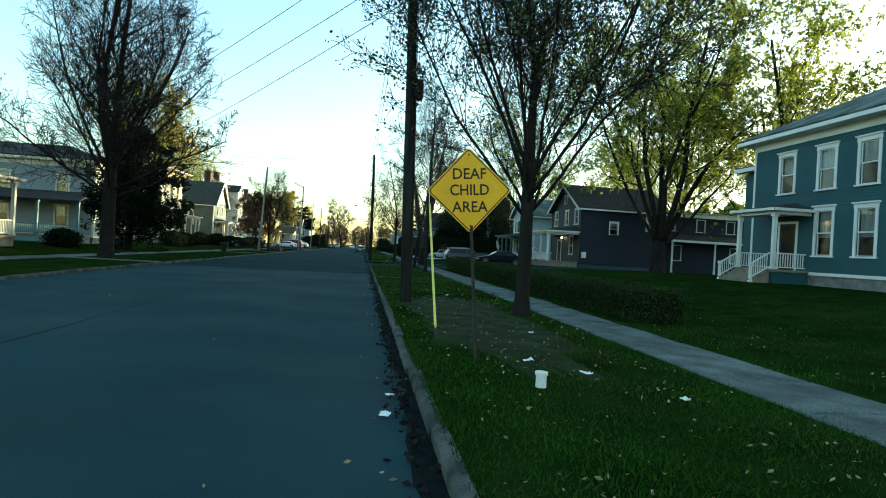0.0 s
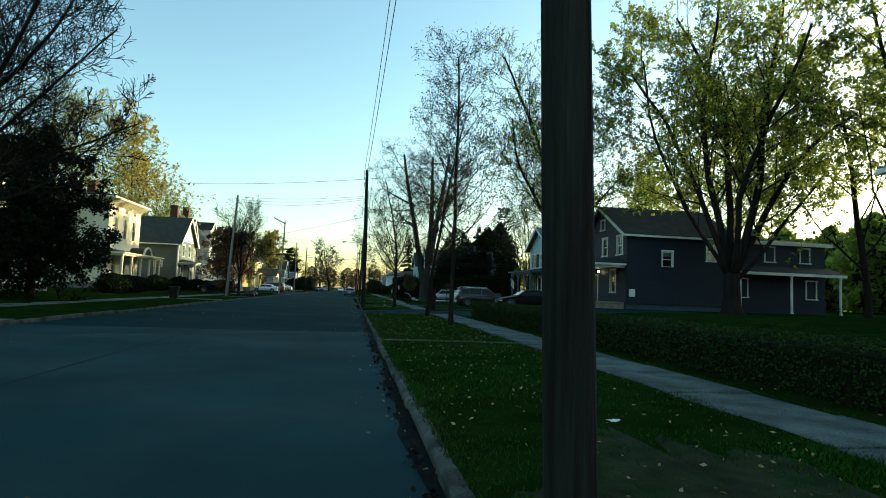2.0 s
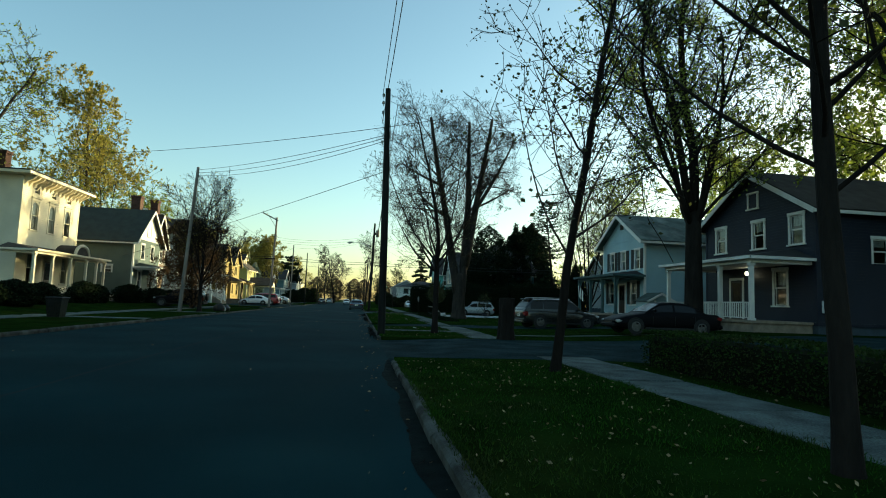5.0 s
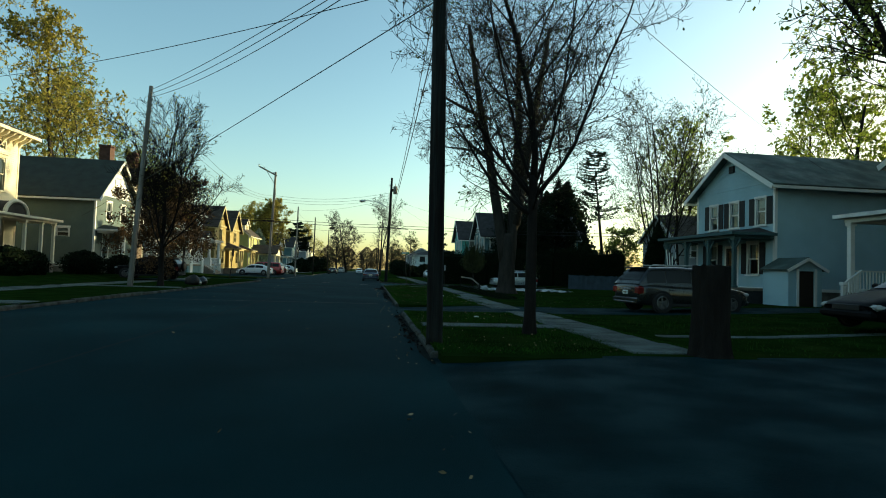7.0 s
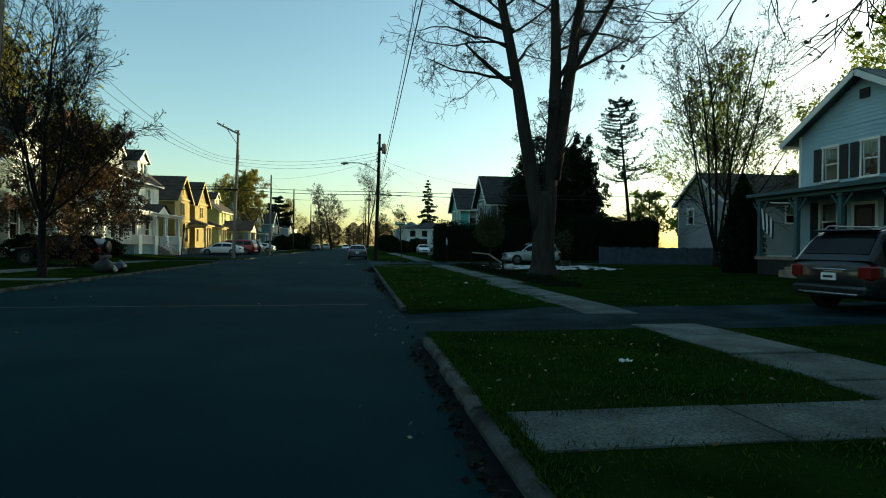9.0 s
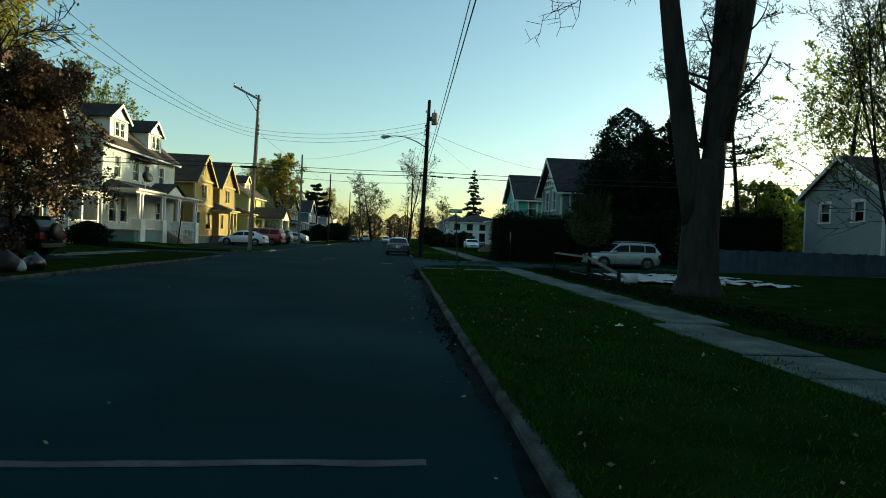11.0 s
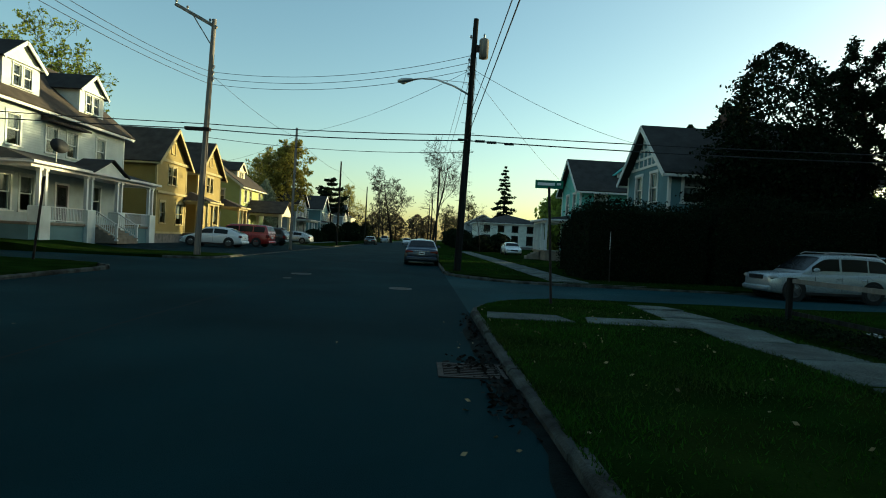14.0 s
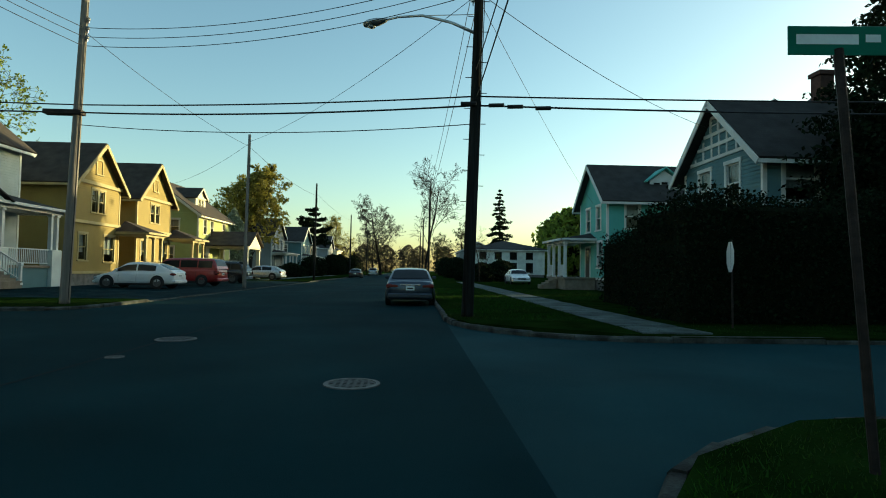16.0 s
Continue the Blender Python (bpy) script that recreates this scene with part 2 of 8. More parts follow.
    paint_dark=material("dark_grey_car_paint", (0.022, 0.024, 0.024), 0.3, 0.5, vary=0.05, bump=0.0, alpha_coat=0.6),
    paint_silver=material("silver_car_paint", (0.40, 0.435, 0.45), 0.3, 0.5, vary=0.05, bump=0.0, alpha_coat=0.6),
    paint_white=material("white_car_paint", (0.74, 0.74, 0.73), 0.3, 0.0, vary=0.04, bump=0.0, alpha_coat=0.6),
    paint_red=material("red_car_paint", (0.30, 0.02, 0.018), 0.3, 0.2, vary=0.05, bump=0.0, alpha_coat=0.6),
    paint_black=material("black_car_paint", (0.004, 0.004, 0.005), 0.5, 0.0, vary=0.05, gloss=0.08, bump=0.0),
    chrome=material("bright_metal", (0.6, 0.6, 0.6), 0.2, 1.0, vary=0.05, bump=0.0),
    tail=material("red_lens", (0.13, 0.008, 0.008), 0.2, vary=0.1, bump=0.0),
    lens=material("clear_lens", (0.36, 0.37, 0.36), 0.15, vary=0.05, bump=0.0),
    auto_glass=material("tinted_glass", (0.008, 0.009, 0.010), 0.16, gloss=0.25, vary=0.05, bump=0.0),
)
g = bpy.data.materials.new("window_glass")
g.use_nodes = True
gn, gl = g.node_tree.nodes, g.node_tree.links
gn.remove(gn["Principled BSDF"])
clear, sheen, blend = gn.new("ShaderNodeBsdfTransparent"), gn.new("ShaderNodeBsdfGlossy"), gn.new("ShaderNodeMixShader")
clear.inputs["Color"].default_value = (0.72, 0.78, 0.78, 1)
sheen.inputs["Roughness"].default_value = 0.03
blend.inputs[0].default_value = 0.1
gl.new(clear.outputs[0], blend.inputs[1])
gl.new(sheen.outputs[0], blend.inputs[2])
gl.new(blend.outputs[0], gn["Material Output"].inputs["Surface"])
M["glass"] = g
g = bpy.data.materials.new("lit_bulb")
g.use_nodes = True
gb = g.node_tree.nodes["Principled BSDF"]
gb.inputs["Emission Color"].default_value, gb.inputs["Emission Strength"].default_value = (1.0, 0.86, 0.62, 1), 4.0
M["bulb"] = g


# ---- mesh helpers ----
class Mesh:
    """Collects vertices and faces in metres."""

    def __init__(self):
        self.v, self.f = [], []

    def add(self, verts, faces):
        k = len(self.v)
        self.v += [tuple(p) for p in verts]
        self.f += [tuple(i + k for i in q) for q in faces]
        return self

    def box(self, a, b, bevel=0.0):
        (x0, y0, z0), (x1, y1, z1) = [min(p, q) for p, q in zip(a, b)], [max(p, q) for p, q in zip(a, b)]
        c = min(bevel, (x1 - x0) / 2.1, (y1 - y0) / 2.1, (z1 - z0) / 2.1)
        if c <= 0:
            return self.add([(x0, y0, z0), (x1, y0, z0), (x1, y1, z0), (x0, y1, z0), (x0, y0, z1), (x1, y0, z1), (x1, y1, z1), (x0, y1, z1)],
                            [(0, 3, 2, 1), (4, 5, 6, 7), (0, 1, 5, 4), (1, 2, 6, 5), (2, 3, 7, 6), (3, 0, 4, 7)])

        def ring(z, i):
            return [(x0 + i, y0 + i, z), (x1 - i, y0 + i, z), (x1 - i, y1 - i, z), (x0 + i, y1 - i, z)]
        v = ring(z0, c) + ring(z0 + c, 0) + ring(z1 - c, 0) + ring(z1, c)
        f = [(3, 2, 1, 0), (12, 13, 14, 15)]
        for r in (0, 4, 8):
            f += [(r + i, r + (i + 1) % 4, r + 4 + (i + 1) % 4, r + 4 + i) for i in range(4)]
        return self.add(v, f)

    def prism(self, poly, z0, z1):
        """Upright block over a polygon in plan (counter-clockwise)."""
        n = len(poly)
        return self.add([(x, y, z0) for x, y in poly] + [(x, y, z1) for x, y in poly],
                        [tuple(range(n))[::-1], tuple(range(n, 2 * n))] + [(i, (i + 1) % n, n + (i + 1) % n, n + i) for i in range(n)])

    def extrude(self, poly, way):
        """Solid between a flat polygon in space and its copy moved by way."""
        n = len(poly)
        w = Vector(way)
        return self.add([tuple(p) for p in poly] + [tuple(Vector(p) + w) for p in poly],
                        [tuple(range(n))[::-1], tuple(range(n, 2 * n))] + [(i, (i + 1) % n, n + (i + 1) % n, n + i) for i in range(n)])

    def tube(self, points, radii, sides=8, caps=True):
        pts = [Vector(p) for p in points]
        if isinstance(radii, (int, float)):
            radii = [radii] * len(pts)
        rings = []
        ref = Vector((0.13, 0.99, 0.07))
        for i, p in enumerate(pts):
            t = (pts[min(i + 1, len(pts) - 1)] - pts[max(i - 1, 0)]).normalized()
            r = ref if abs(t.dot(ref)) < 0.9 else Vector((1, 0, 0))
            a = t.cross(r).normalized()
            b = t.cross(a)
            rings.append([p + (a * math.cos(q) + b * math.sin(q)) * radii[i] for q in (2 * math.pi * k / sides for k in range(sides))])
        v = [tuple(p) for r in rings for p in r]
        f = [(i * sides + k, i * sides + (k + 1) % sides, (i + 1) * sides + (k + 1) % sides, (i + 1) * sides + k) for i in range(len(pts) - 1) for k in range(sides)]
        if caps:
            f += [tuple(range(sides))[::-1], tuple(range((len(pts) - 1) * sides, len(pts) * sides))]
        return self.add(v, f)

    def lathe(self, profile, sides=20, at=(0, 0, 0), axis="z"):
        """Turned shape: profile of (radius, height)."""
        v, f = [], []
        for r, h in profile:
            for k in range(sides):
                q = 2 * math.pi * k / sides
                p = (r * math.cos(q), r * math.sin(q), h)
                if axis == "x":
                    p = (p[2], p[0], p[1])
                elif axis == "y":
                    p = (p[1], p[2], p[0])
                v.append((p[0] + at[0], p[1] + at[1], p[2] + at[2]))
        m = len(profile)
        f = [(i * sides + k, i * sides + (k + 1) % sides, (i + 1) * sides + (k + 1) % sides, (i + 1) * sides + k) for i in range(m - 1) for k in range(sides)]
        f += [tuple(range(sides))[::-1], tuple(range((m - 1) * sides, m * sides))]
        return self.add(v, f)

    def moved(self, m):
        self.v = [tuple(m @ Vector(p)) for p in self.v]
        return self


def mesh_data(name, b, mat, smooth=False):
    me = bpy.data.meshes.new(name)
    me.from_pydata(b.v, [], b.f)
    if mat:
        me.materials.append(mat)
    if smooth:
        me.shade_smooth()
    me.update()
    return me


def part(name, b, mat, parent=None, label="", smooth=False):
    """Links a mesh as one object under a thing or a part. Vertices are given in the parent's own space for things built at the origin,
    else in the world's."""
    ob = new(name, b if isinstance(b, bpy.types.Mesh) else mesh_data(name, b, M[mat], smooth))
    if parent:
        ob.parent = parent
        if parent.parent is None and parent.type == "EMPTY":
            ob.matrix_parent_inverse = Matrix.Translation(-parent.location)
    if label:
        ob["label"] = label
    return ob


def thing(name, label, category, at=(0, 0, 0), group="", kind=""):
    e = new(name)
    e.location = at
    e.empty_display_size = 0.2
    return tagged(e, label, category, group, kind)


def structure(name, b, mat, label="", category=""):
    return tagged(part(name, b, mat), label, category, "", "structure")


# ---- ground, road, kerbs, pavements ----
KERB_R, KERB_L = 0.90, -9.85


def ease(a, b, x):
    t = min(1.0, max(0.0, (x - a) / (b - a)))
    return t * t * (3 - 2 * t)


def gz(x, y):
    """Height of the lawns: they rise gently towards the houses."""
    if x > 0:
        top = 0.80 - 0.25 * ease(35, 52, y) - 0.30 * ease(55, 68, y) - 0.07 * ease(70, 85, y)
        return 0.12 + (top - 0.12) * ease(7.5, 19, x)
    return 0.12 + 0.30 * ease(-15.5, -20, x)


def arc(cx, cy, r, a0, a1, n=8):
    return [(cx + r * math.cos(radians(a0 + (a1 - a0) * i / n)), cy + r * math.sin(radians(a0 + (a1 - a0) * i / n))) for i in range(n + 1)]


def lawn_block(name, x0, x1, y0, y1, corner_low=0.0, corner_high=0.0):
    """A raised lawn beside the road; its street-side corners may be rounded where a side street opens."""
    s = 1 if x1 > 0 else -1
    near, far = (x0, x1) if s > 0 else (x1, x0)
    b = Mesh()
    offs = [0, 0.3, 0.8, 1.6, 2.6, 3.7, 5.2, 6.5, 8, 9.5, 11, 13, 15, 17, 19, 23, 30, 45, 70, 130]
    ys = [y0]
    step = 0.9 if y1 - y0 < 140 else 2.5
    while ys[-1] + step < y1:
        ys.append(ys[-1] + step)
    ys.append(y1)
    rows = []
    for y in ys:
        inset = 0.0
        if corner_high and y > y1 - corner_high:
            d = y - (y1 - corner_high)
            inset = corner_high - math.sqrt(max(0.0, corner_high ** 2 - d * d))
        if corner_low and y < y0 + corner_low:
            d = y0 + corner_low - y
            inset = corner_low - math.sqrt(max(0.0, corner_low ** 2 - d * d))
        row = []
        for o in offs:
            o = max(o, inset) if o < 8 else o
            x = near + s * min(o, abs(far - near))
            h = gz(x, y) + (0.025 * noise.noise((x * 0.6, y * 0.6, 3.1)) if 0.2 < o < 40 else 0.0)
            row.append((x, y, h))
        rows.append(row)
    n = len(offs)
    v = [p for r in rows for p in r]
    f = [((i * n + k, i * n + k + 1, (i + 1) * n + k + 1, (i + 1) * n + k) if s > 0 else (i * n + k, (i + 1) * n + k, (i + 1) * n + k + 1, i * n + k + 1))
         for i in range(len(rows) - 1) for k in range(n - 1)]
    b.add(v, f)
    rim = [rows[0][k] for k in range(n - 1, -1, -1)] + [r[0] for r in rows[1:]] + [rows[-1][k] for k in range(1, n)]
    b.add([(x, y, z) for x, y, z in rim] + [(x, y, -0.06) for x, y, z in rim], [(i, i + 1, len(rim) + i + 1, len(rim) + i) for i in range(len(rim) - 1)])
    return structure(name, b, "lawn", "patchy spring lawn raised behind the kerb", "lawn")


structure("ground", Mesh().add([(-2500, -2500, -0.06), (2500, -2500, -0.06), (2500, 2500, -0.06), (-2500, 2500, -0.06)], [(0, 1, 2, 3)]), "earth",
          "flat earth reaching to the horizon", "ground")
b = Mesh()
b.add([(-9.86, 31.2, 0), (0.92, 31.2, 0), (0.92, 700, 0), (-9.86, 700, 0)], [(0, 1, 2, 3)])
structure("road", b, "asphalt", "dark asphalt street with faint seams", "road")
structure("road_south", Mesh().add([(-9.86, -80, 0), (0.92, -80, 0), (0.92, 31.2, 0), (-9.86, 31.2, 0)], [(0, 1, 2, 3)]), "asphalt_bright", "near stretch of the asphalt street, its colour brightened", "road")
# crown of the side streets and aprons, level with the road
structure("road_side_street", Mesh().add([(0.92, 86.0, -0.004), (140, 86.0, -0.004), (140, 103.5, -0.004), (0.92, 103.5, -0.004)], [(0, 1, 2, 3)]), "asphalt_mid",
          "asphalt side street meeting the main street", "road")
structure("road_side_street_west", Mesh().add([(-140, 96.2, -0.004), (-9.86, 96.2, -0.004), (-9.86, 106.2, -0.004), (-140, 106.2, -0.004)], [(0, 1, 2, 3)]), "asphalt",
          "asphalt side street between two lawns", "road")
lawn_block("lawn_1", 1.01, 130, -80, 43.8)
lawn_block("lawn_2", 1.01, 130, 51.0, 61.0)
lawn_block("lawn_3", 1.01, 130, 64.1, 92.25, corner_high=3.6)
lawn_block("lawn_4", 1.04, 130, 98.25, 700, corner_low=4.2)
lawn_block("lawn_5", -130, -9.98, -80, 98.0, corner_high=2.5)
lawn_block("lawn_6", -130, -9.98, 104.4, 109.5, corner_low=2.0)
lawn_block("lawn_7", -130, -9.98, 143.5, 700)


def driveway(name, y0, y1, x_to, label):
    """Cracked asphalt drive with an apron that ramps down to the road."""
    b = Mesh()
    xs = [0.9, 1.6, 2.6, 4.0] + [4.0 + i * (x_to - 4.0) / 10 for i in range(1, 11)]
    rows = []
    for x in xs:
        fl = 0.5 * (1 - ease(0.9, 3.0, x))
        z = 0.006 + (gz(x, (y0 + y1) / 2) - 0.004) * ease(0.9, 4.0, x)
        rows.append([(x, y0 - fl + (y1 - y0 + 2 * fl) * k / 6, z + 0.02 * noise.noise((x, k * 1.3, y0))) for k in range(7)])
    v = [p for r in rows for p in r]
    b.add(v, [(i * 7 + k, (i + 1) * 7 + k, (i + 1) * 7 + k + 1, i * 7 + k + 1) for i in range(len(xs) - 1) for k in range(6)])
    return structure(name, b, "old_asphalt", label, "driveway")


driveway("driveway_1", 43.6, 51.2, 24.0, "broad cracked asphalt driveway beside a clipped hedge")
driveway("driveway_2", 60.9, 64.2, 22.0, "cracked grey driveway crossing the pavement")
b = Mesh().add([(-9.97, 109.3, 0.045), (-9.97, 143.6, 0.045), (-19.5, 143.6, 0.16), (-19.5, 109.3, 0.16)], [(0, 1, 2, 3)])
b.add([(-10.0, 109.3, 0.03), (-19.5, 109.3, 0.16), (-30, 122, 0.2), (-30, 109.3, 0.2)], [(0, 1, 2, 3)])
structure("driveway_3", b, "old_asphalt", "worn grey parking apron before the yellow houses", "driveway")
structure("driveway_4", Mesh().add([(-9.9, 85.2, 0.02), (-9.9, 88.6, 0.02), (-30, 88.6, 0.46), (-30, 85.2, 0.46), (-15, 85.2, 0.15), (-15, 88.6, 0.15)],
                                   [(0, 4, 5, 1), (4, 3, 2, 5)]).moved(Matrix.Translation((0, 0, 0.012))), "old_asphalt", "narrow asphalt driveway beside a house", "driveway")

# worn seams and tar lines across the road, and a painted stripe of sunlight
for k, (ya, xa, xb, slope, w, mat) in enumerate([(66.1, -9.7, 0.2, 0.02, 0.10, "seam"), (31.6, -7.0, -1.2, 0.55, 0.9, "patch")]):
    b = Mesh()
    n = 26
    pts = [(xa + (xb - xa) * i / n, ya + slope * (xa + (xb - xa) * i / n) + 0.06 * noise.noise((i * 0.7, ya, 1.0))) for i in range(n + 1)]
    v = [(x, y + s * w * (0.5 + 0.3 * noise.noise((x * 2.1, s, ya))), 0.004) for x, y in pts for s in (-1, 1)]
    b.add(v, [(2 * i, 2 * i + 2, 2 * i + 3, 2 * i + 1) for i in range(n)])
    structure("road_seam_%d" % (k + 1), b, mat, "narrow pale band across the asphalt, repaired seam or painted sun stripe", "road seam")
# lengthwise joint along the lane
b = Mesh()
v = []
for i in range(160):
    y = -8 + i
    x = -4.45 + 0.05 * noise.noise((0.2, y * 0.4, 5.0))
    v += [(x - 0.02, y, 0.004), (x + 0.02, y, 0.004)]
b.add(v, [(2 * i, 2 * i + 1, 2 * i + 3, 2 * i + 2) for i in range(159)])
structure("road_seam_joint", b, "tar", "fine tarred joint along the middle of the road", "road seam")
# dirt that lies in the gutter
b = Mesh()
rows = []
for i in range(240):
    y = -10 + i * 0.42
    if 44.2 < y < 50.6 or 61.2 < y < 63.9 or y > 89:
        continue
    w = 0.17 + 0.2 * noise.noise((0.5, y * 0.55, 2.0)) + 0.1 * noise.noise((0.5, y * 2.3, 7.0))
    w *= min(1.0, 0.15 + 0.5 * min(abs(y - e) for e in (44.2, 50.6, 61.2, 63.9, 89.0)))
    rows.append((y, max(0.03, w)))
for (ya, wa), (yb, wb) in zip(rows, rows[1:]):
    if yb - ya < 0.5:
        b.add([(KERB_R + 0.01, ya, 0.016), (KERB_R + 0.01, yb, 0.016), (KERB_R - wb, yb, 0.005), (KERB_R - wa, ya, 0.005)], [(0, 1, 2, 3)])
structure("gutter_dirt", b, "dirt", "dark silt and grit lying along the gutter", "dirt")


# kerb stones
def kerb_run(root, points, length=2.4, height=0.125, width=0.13, depth=0.1):
    """Kerb stones laid along a line in plan; the road is on the line's left side."""
    rnd = random.Random(7)
    pts = [Vector((x, y, 0)) for x, y in points]
    for a, c in zip(pts, pts[1:]):
        d = (c - a).length
        n = max(1, round(d / length))
        u = (c - a) / d
        side = Vector((u.y, -u.x, 0))
        for i in range(n):
            p, q = a + u * (d * i / n + 0.006), a + u * (d * (i + 1) / n - 0.006)
            h = height + rnd.uniform(-0.035, 0.015)
            s0, s1 = rnd.uniform(-0.03, 0.02), rnd.uniform(-0.03, 0.02)
            prof = [(0.0, -depth), (0.004, h - 0.035), (0.035, h), (width, h + 0.003), (width, -depth)]
            v = [tuple(p + side * (o + s0) + Vector((0, 0, z))) for o, z in prof] + [tuple(q + side * (o + s1) + Vector((0, 0, z))) for o, z in prof]
            k = len(prof)
            b = Mesh().add(v, [tuple(range(k)), tuple(range(k, 2 * k))[::-1]] + [(j, k + j, k + (j + 1) % k, (j + 1) % k) for j in range(k)])
            part("kerb_stone", b, "kerb", root)


kerb_right = tagged(new("kerb_east"), "weathered concrete kerb with chipped edges along the grass", "kerb", "", "structure")
kerb_run(kerb_right, [(KERB_R, -20), (KERB_R, 43.2)])
kerb_run(kerb_right, [(KERB_R, 51.5), (KERB_R, 60.5)], 1.8)
kerb_run(kerb_right, [(KERB_R, 64.6), (KERB_R, 88.65)])
kerb_run(kerb_right, arc(KERB_R + 3.6, 88.65, 3.6, 180, 90, 7), 0.9)
kerb_run(kerb_right, [(KERB_R + 3.6, 92.25), (45, 92.25)], 3.0)
kerb_run(kerb_right, [(45, 98.25), (5.1, 98.25)], 3.0)
kerb_run(kerb_right, arc(5.1, 102.45, 4.2, 270, 180, 7), 0.9)
kerb_run(kerb_right, [(KERB_R, 102.45), (KERB_R, 200)], 3.5)
kerb_left = tagged(new("kerb_west"), "low pale concrete kerb along the far lawns", "kerb", "", "structure")
kerb_run(kerb_left, [(KERB_L, 95.5), (KERB_L, 0)], 3.0)
kerb_run(kerb_left, arc(-12.35, 95.5, 2.5, 90, 0, 5), 0.9)
kerb_run(kerb_left, [(KERB_L, 109.5), (KERB_L, 106.4)], 3.0)
kerb_run(kerb_left, arc(-11.9, 106.4, 2.0, 0, -90, 5), 0.9)
kerb_run(kerb_left, [(KERB_L, 240), (KERB_L, 143.5)], 4.0)
kerb_run(kerb_left, [(KERB_L, 143.4), (KERB_L, 109.6)], 3.0, 0.05)


# pavement slabs
def pavement(root, x0, x1, y0, y1, size, lift=0.02, skip=(), ragged=0.0):
    rnd = random.Random(int(abs(x0) * 10 + abs(y0)))
    y = y0
    while y < y1 - 0.2:
        e = min(y + size * rnd.uniform(0.93, 1.07), y1)
        if not any(a < (y + e) / 2 < c for a, c in skip):
            dx, t0, t1 = rnd.uniform(-0.03, 0.03), rnd.uniform(-0.012, 0.014), rnd.uniform(-0.012, 0.014)
            za, zb = gz((x0 + x1) / 2, y) + lift + t0, gz((x0 + x1) / 2, e) + lift + t1
            m = 0.014 + ragged * rnd.uniform(0, 0.3)
            w0, w1, w2, w3 = [ragged * rnd.uniform(-0.3, 1.0) for _ in range(4)]
            c4 = [(x0 + dx + w0, y + m), (x1 + dx - w1, y + m), (x1 + dx - w2, e - m), (x0 + dx + w3, e - m)]
            ins = [(0.015, 0.015), (-0.015, 0.015), (-0.015, -0.015), (0.015, -0.015)]
            zs = [za, za, zb, zb]
            v = [(p[0], p[1], z - 0.09) for p, z in zip(c4, zs)] + [(p[0], p[1], z - 0.012) for p, z in zip(c4, zs)] + [(p[0] + q[0], p[1] + q[1], z) for p, q, z in zip(c4, ins, zs)]
            f = [(8, 9, 10, 11)] + [(r + i, r + (i + 1) % 4, r + 4 + (i + 1) % 4, r + 4 + i) for r in (0, 4) for i in range(4)]
            part("paving_slab", Mesh().add(v, f), "concrete", root)
        y = e


walk_right = tagged(new("pavement_east"), "uneven concrete slab pavement between two strips of grass", "pavement", "", "structure")
pavement(walk_right, 4.75, 6.1, -14, 44.6, 1.45)
pavement(walk_right, 4.42, 5.72, 51.5, 61.4, 1.45, ragged=0.11)
pavement(walk_right, 4.35, 5.5, 62.9, 72, 1.3, ragged=0.12)
pavement(walk_right, 4.7, 5.9, 72, 91.3, 1.3, ragged=0.2)
pavement(walk_right, 4.72, 6.15, 98.75, 150, 1.5)
path_2 = tagged(new("pavement_path_2"), "short concrete path from kerb to pavement", "path", "", "structure")
path_3 = tagged(new("pavement_path_3"), "short concrete path near the street corner", "path", "", "structure")


def cross_path(root, x0, x1, y0, y1, n, lift=0.02):
    rnd = random.Random(int(y0))
    for i in range(n):
        a, c = x0 + (x1 - x0) * i / n + 0.012, x0 + (x1 - x0) * (i + 1) / n - 0.012
        t = rnd.uniform(-0.008, 0.012)
        sh = rnd.uniform(-0.05, 0.05)
        z0, z1 = gz(a, y0) + lift + t, gz(c, y0) + lift + t
        part("paving_slab", Mesh().add([(a, y0 + sh, z0 - 0.08), (c, y0 + sh, z1 - 0.08), (c, y1 + sh, z1 - 0.08), (a, y1 + sh, z0 - 0.08),
                                        (a, y0 + sh, z0), (c, y0 + sh, z1), (c, y1 + sh, z1), (a, y1 + sh, z0)],
                                       [(4, 5, 6, 7), (0, 1, 5, 4), (1, 2, 6, 5), (2, 3, 7, 6), (3, 0, 4, 7)]), "concrete", root)


b = Mesh()
for i in range(31):
    x = 1.05 + 3.7 * i / 30
    yc = 27.22 + 0.10 * math.sin(x * 0.9) + 0.05 * noise.noise((x * 1.7, 0.0, 3.0))
    w = 0.24 + 0.10 * noise.noise((x * 2.6, 4.0, 0.0)) + 0.05 * noise.noise((x * 7.0, 2.0, 0.0))
    b.v += [(x, yc - w, gz(x, yc) + 0.004), (x, yc, gz(x, yc) + 0.016), (x, yc + w * (1 + 0.3 * noise.noise((x * 5, 1.0, 9.0))), gz(x, yc) + 0.004)]
b.f = [(3 * i + j, 3 * i + 3 + j, 3 * i + 4 + j, 3 * i + 1 + j) for i in range(30) for j in range(2)]
bare = Mesh()
bare.v = [(2.75, 12.4, 0.152)]
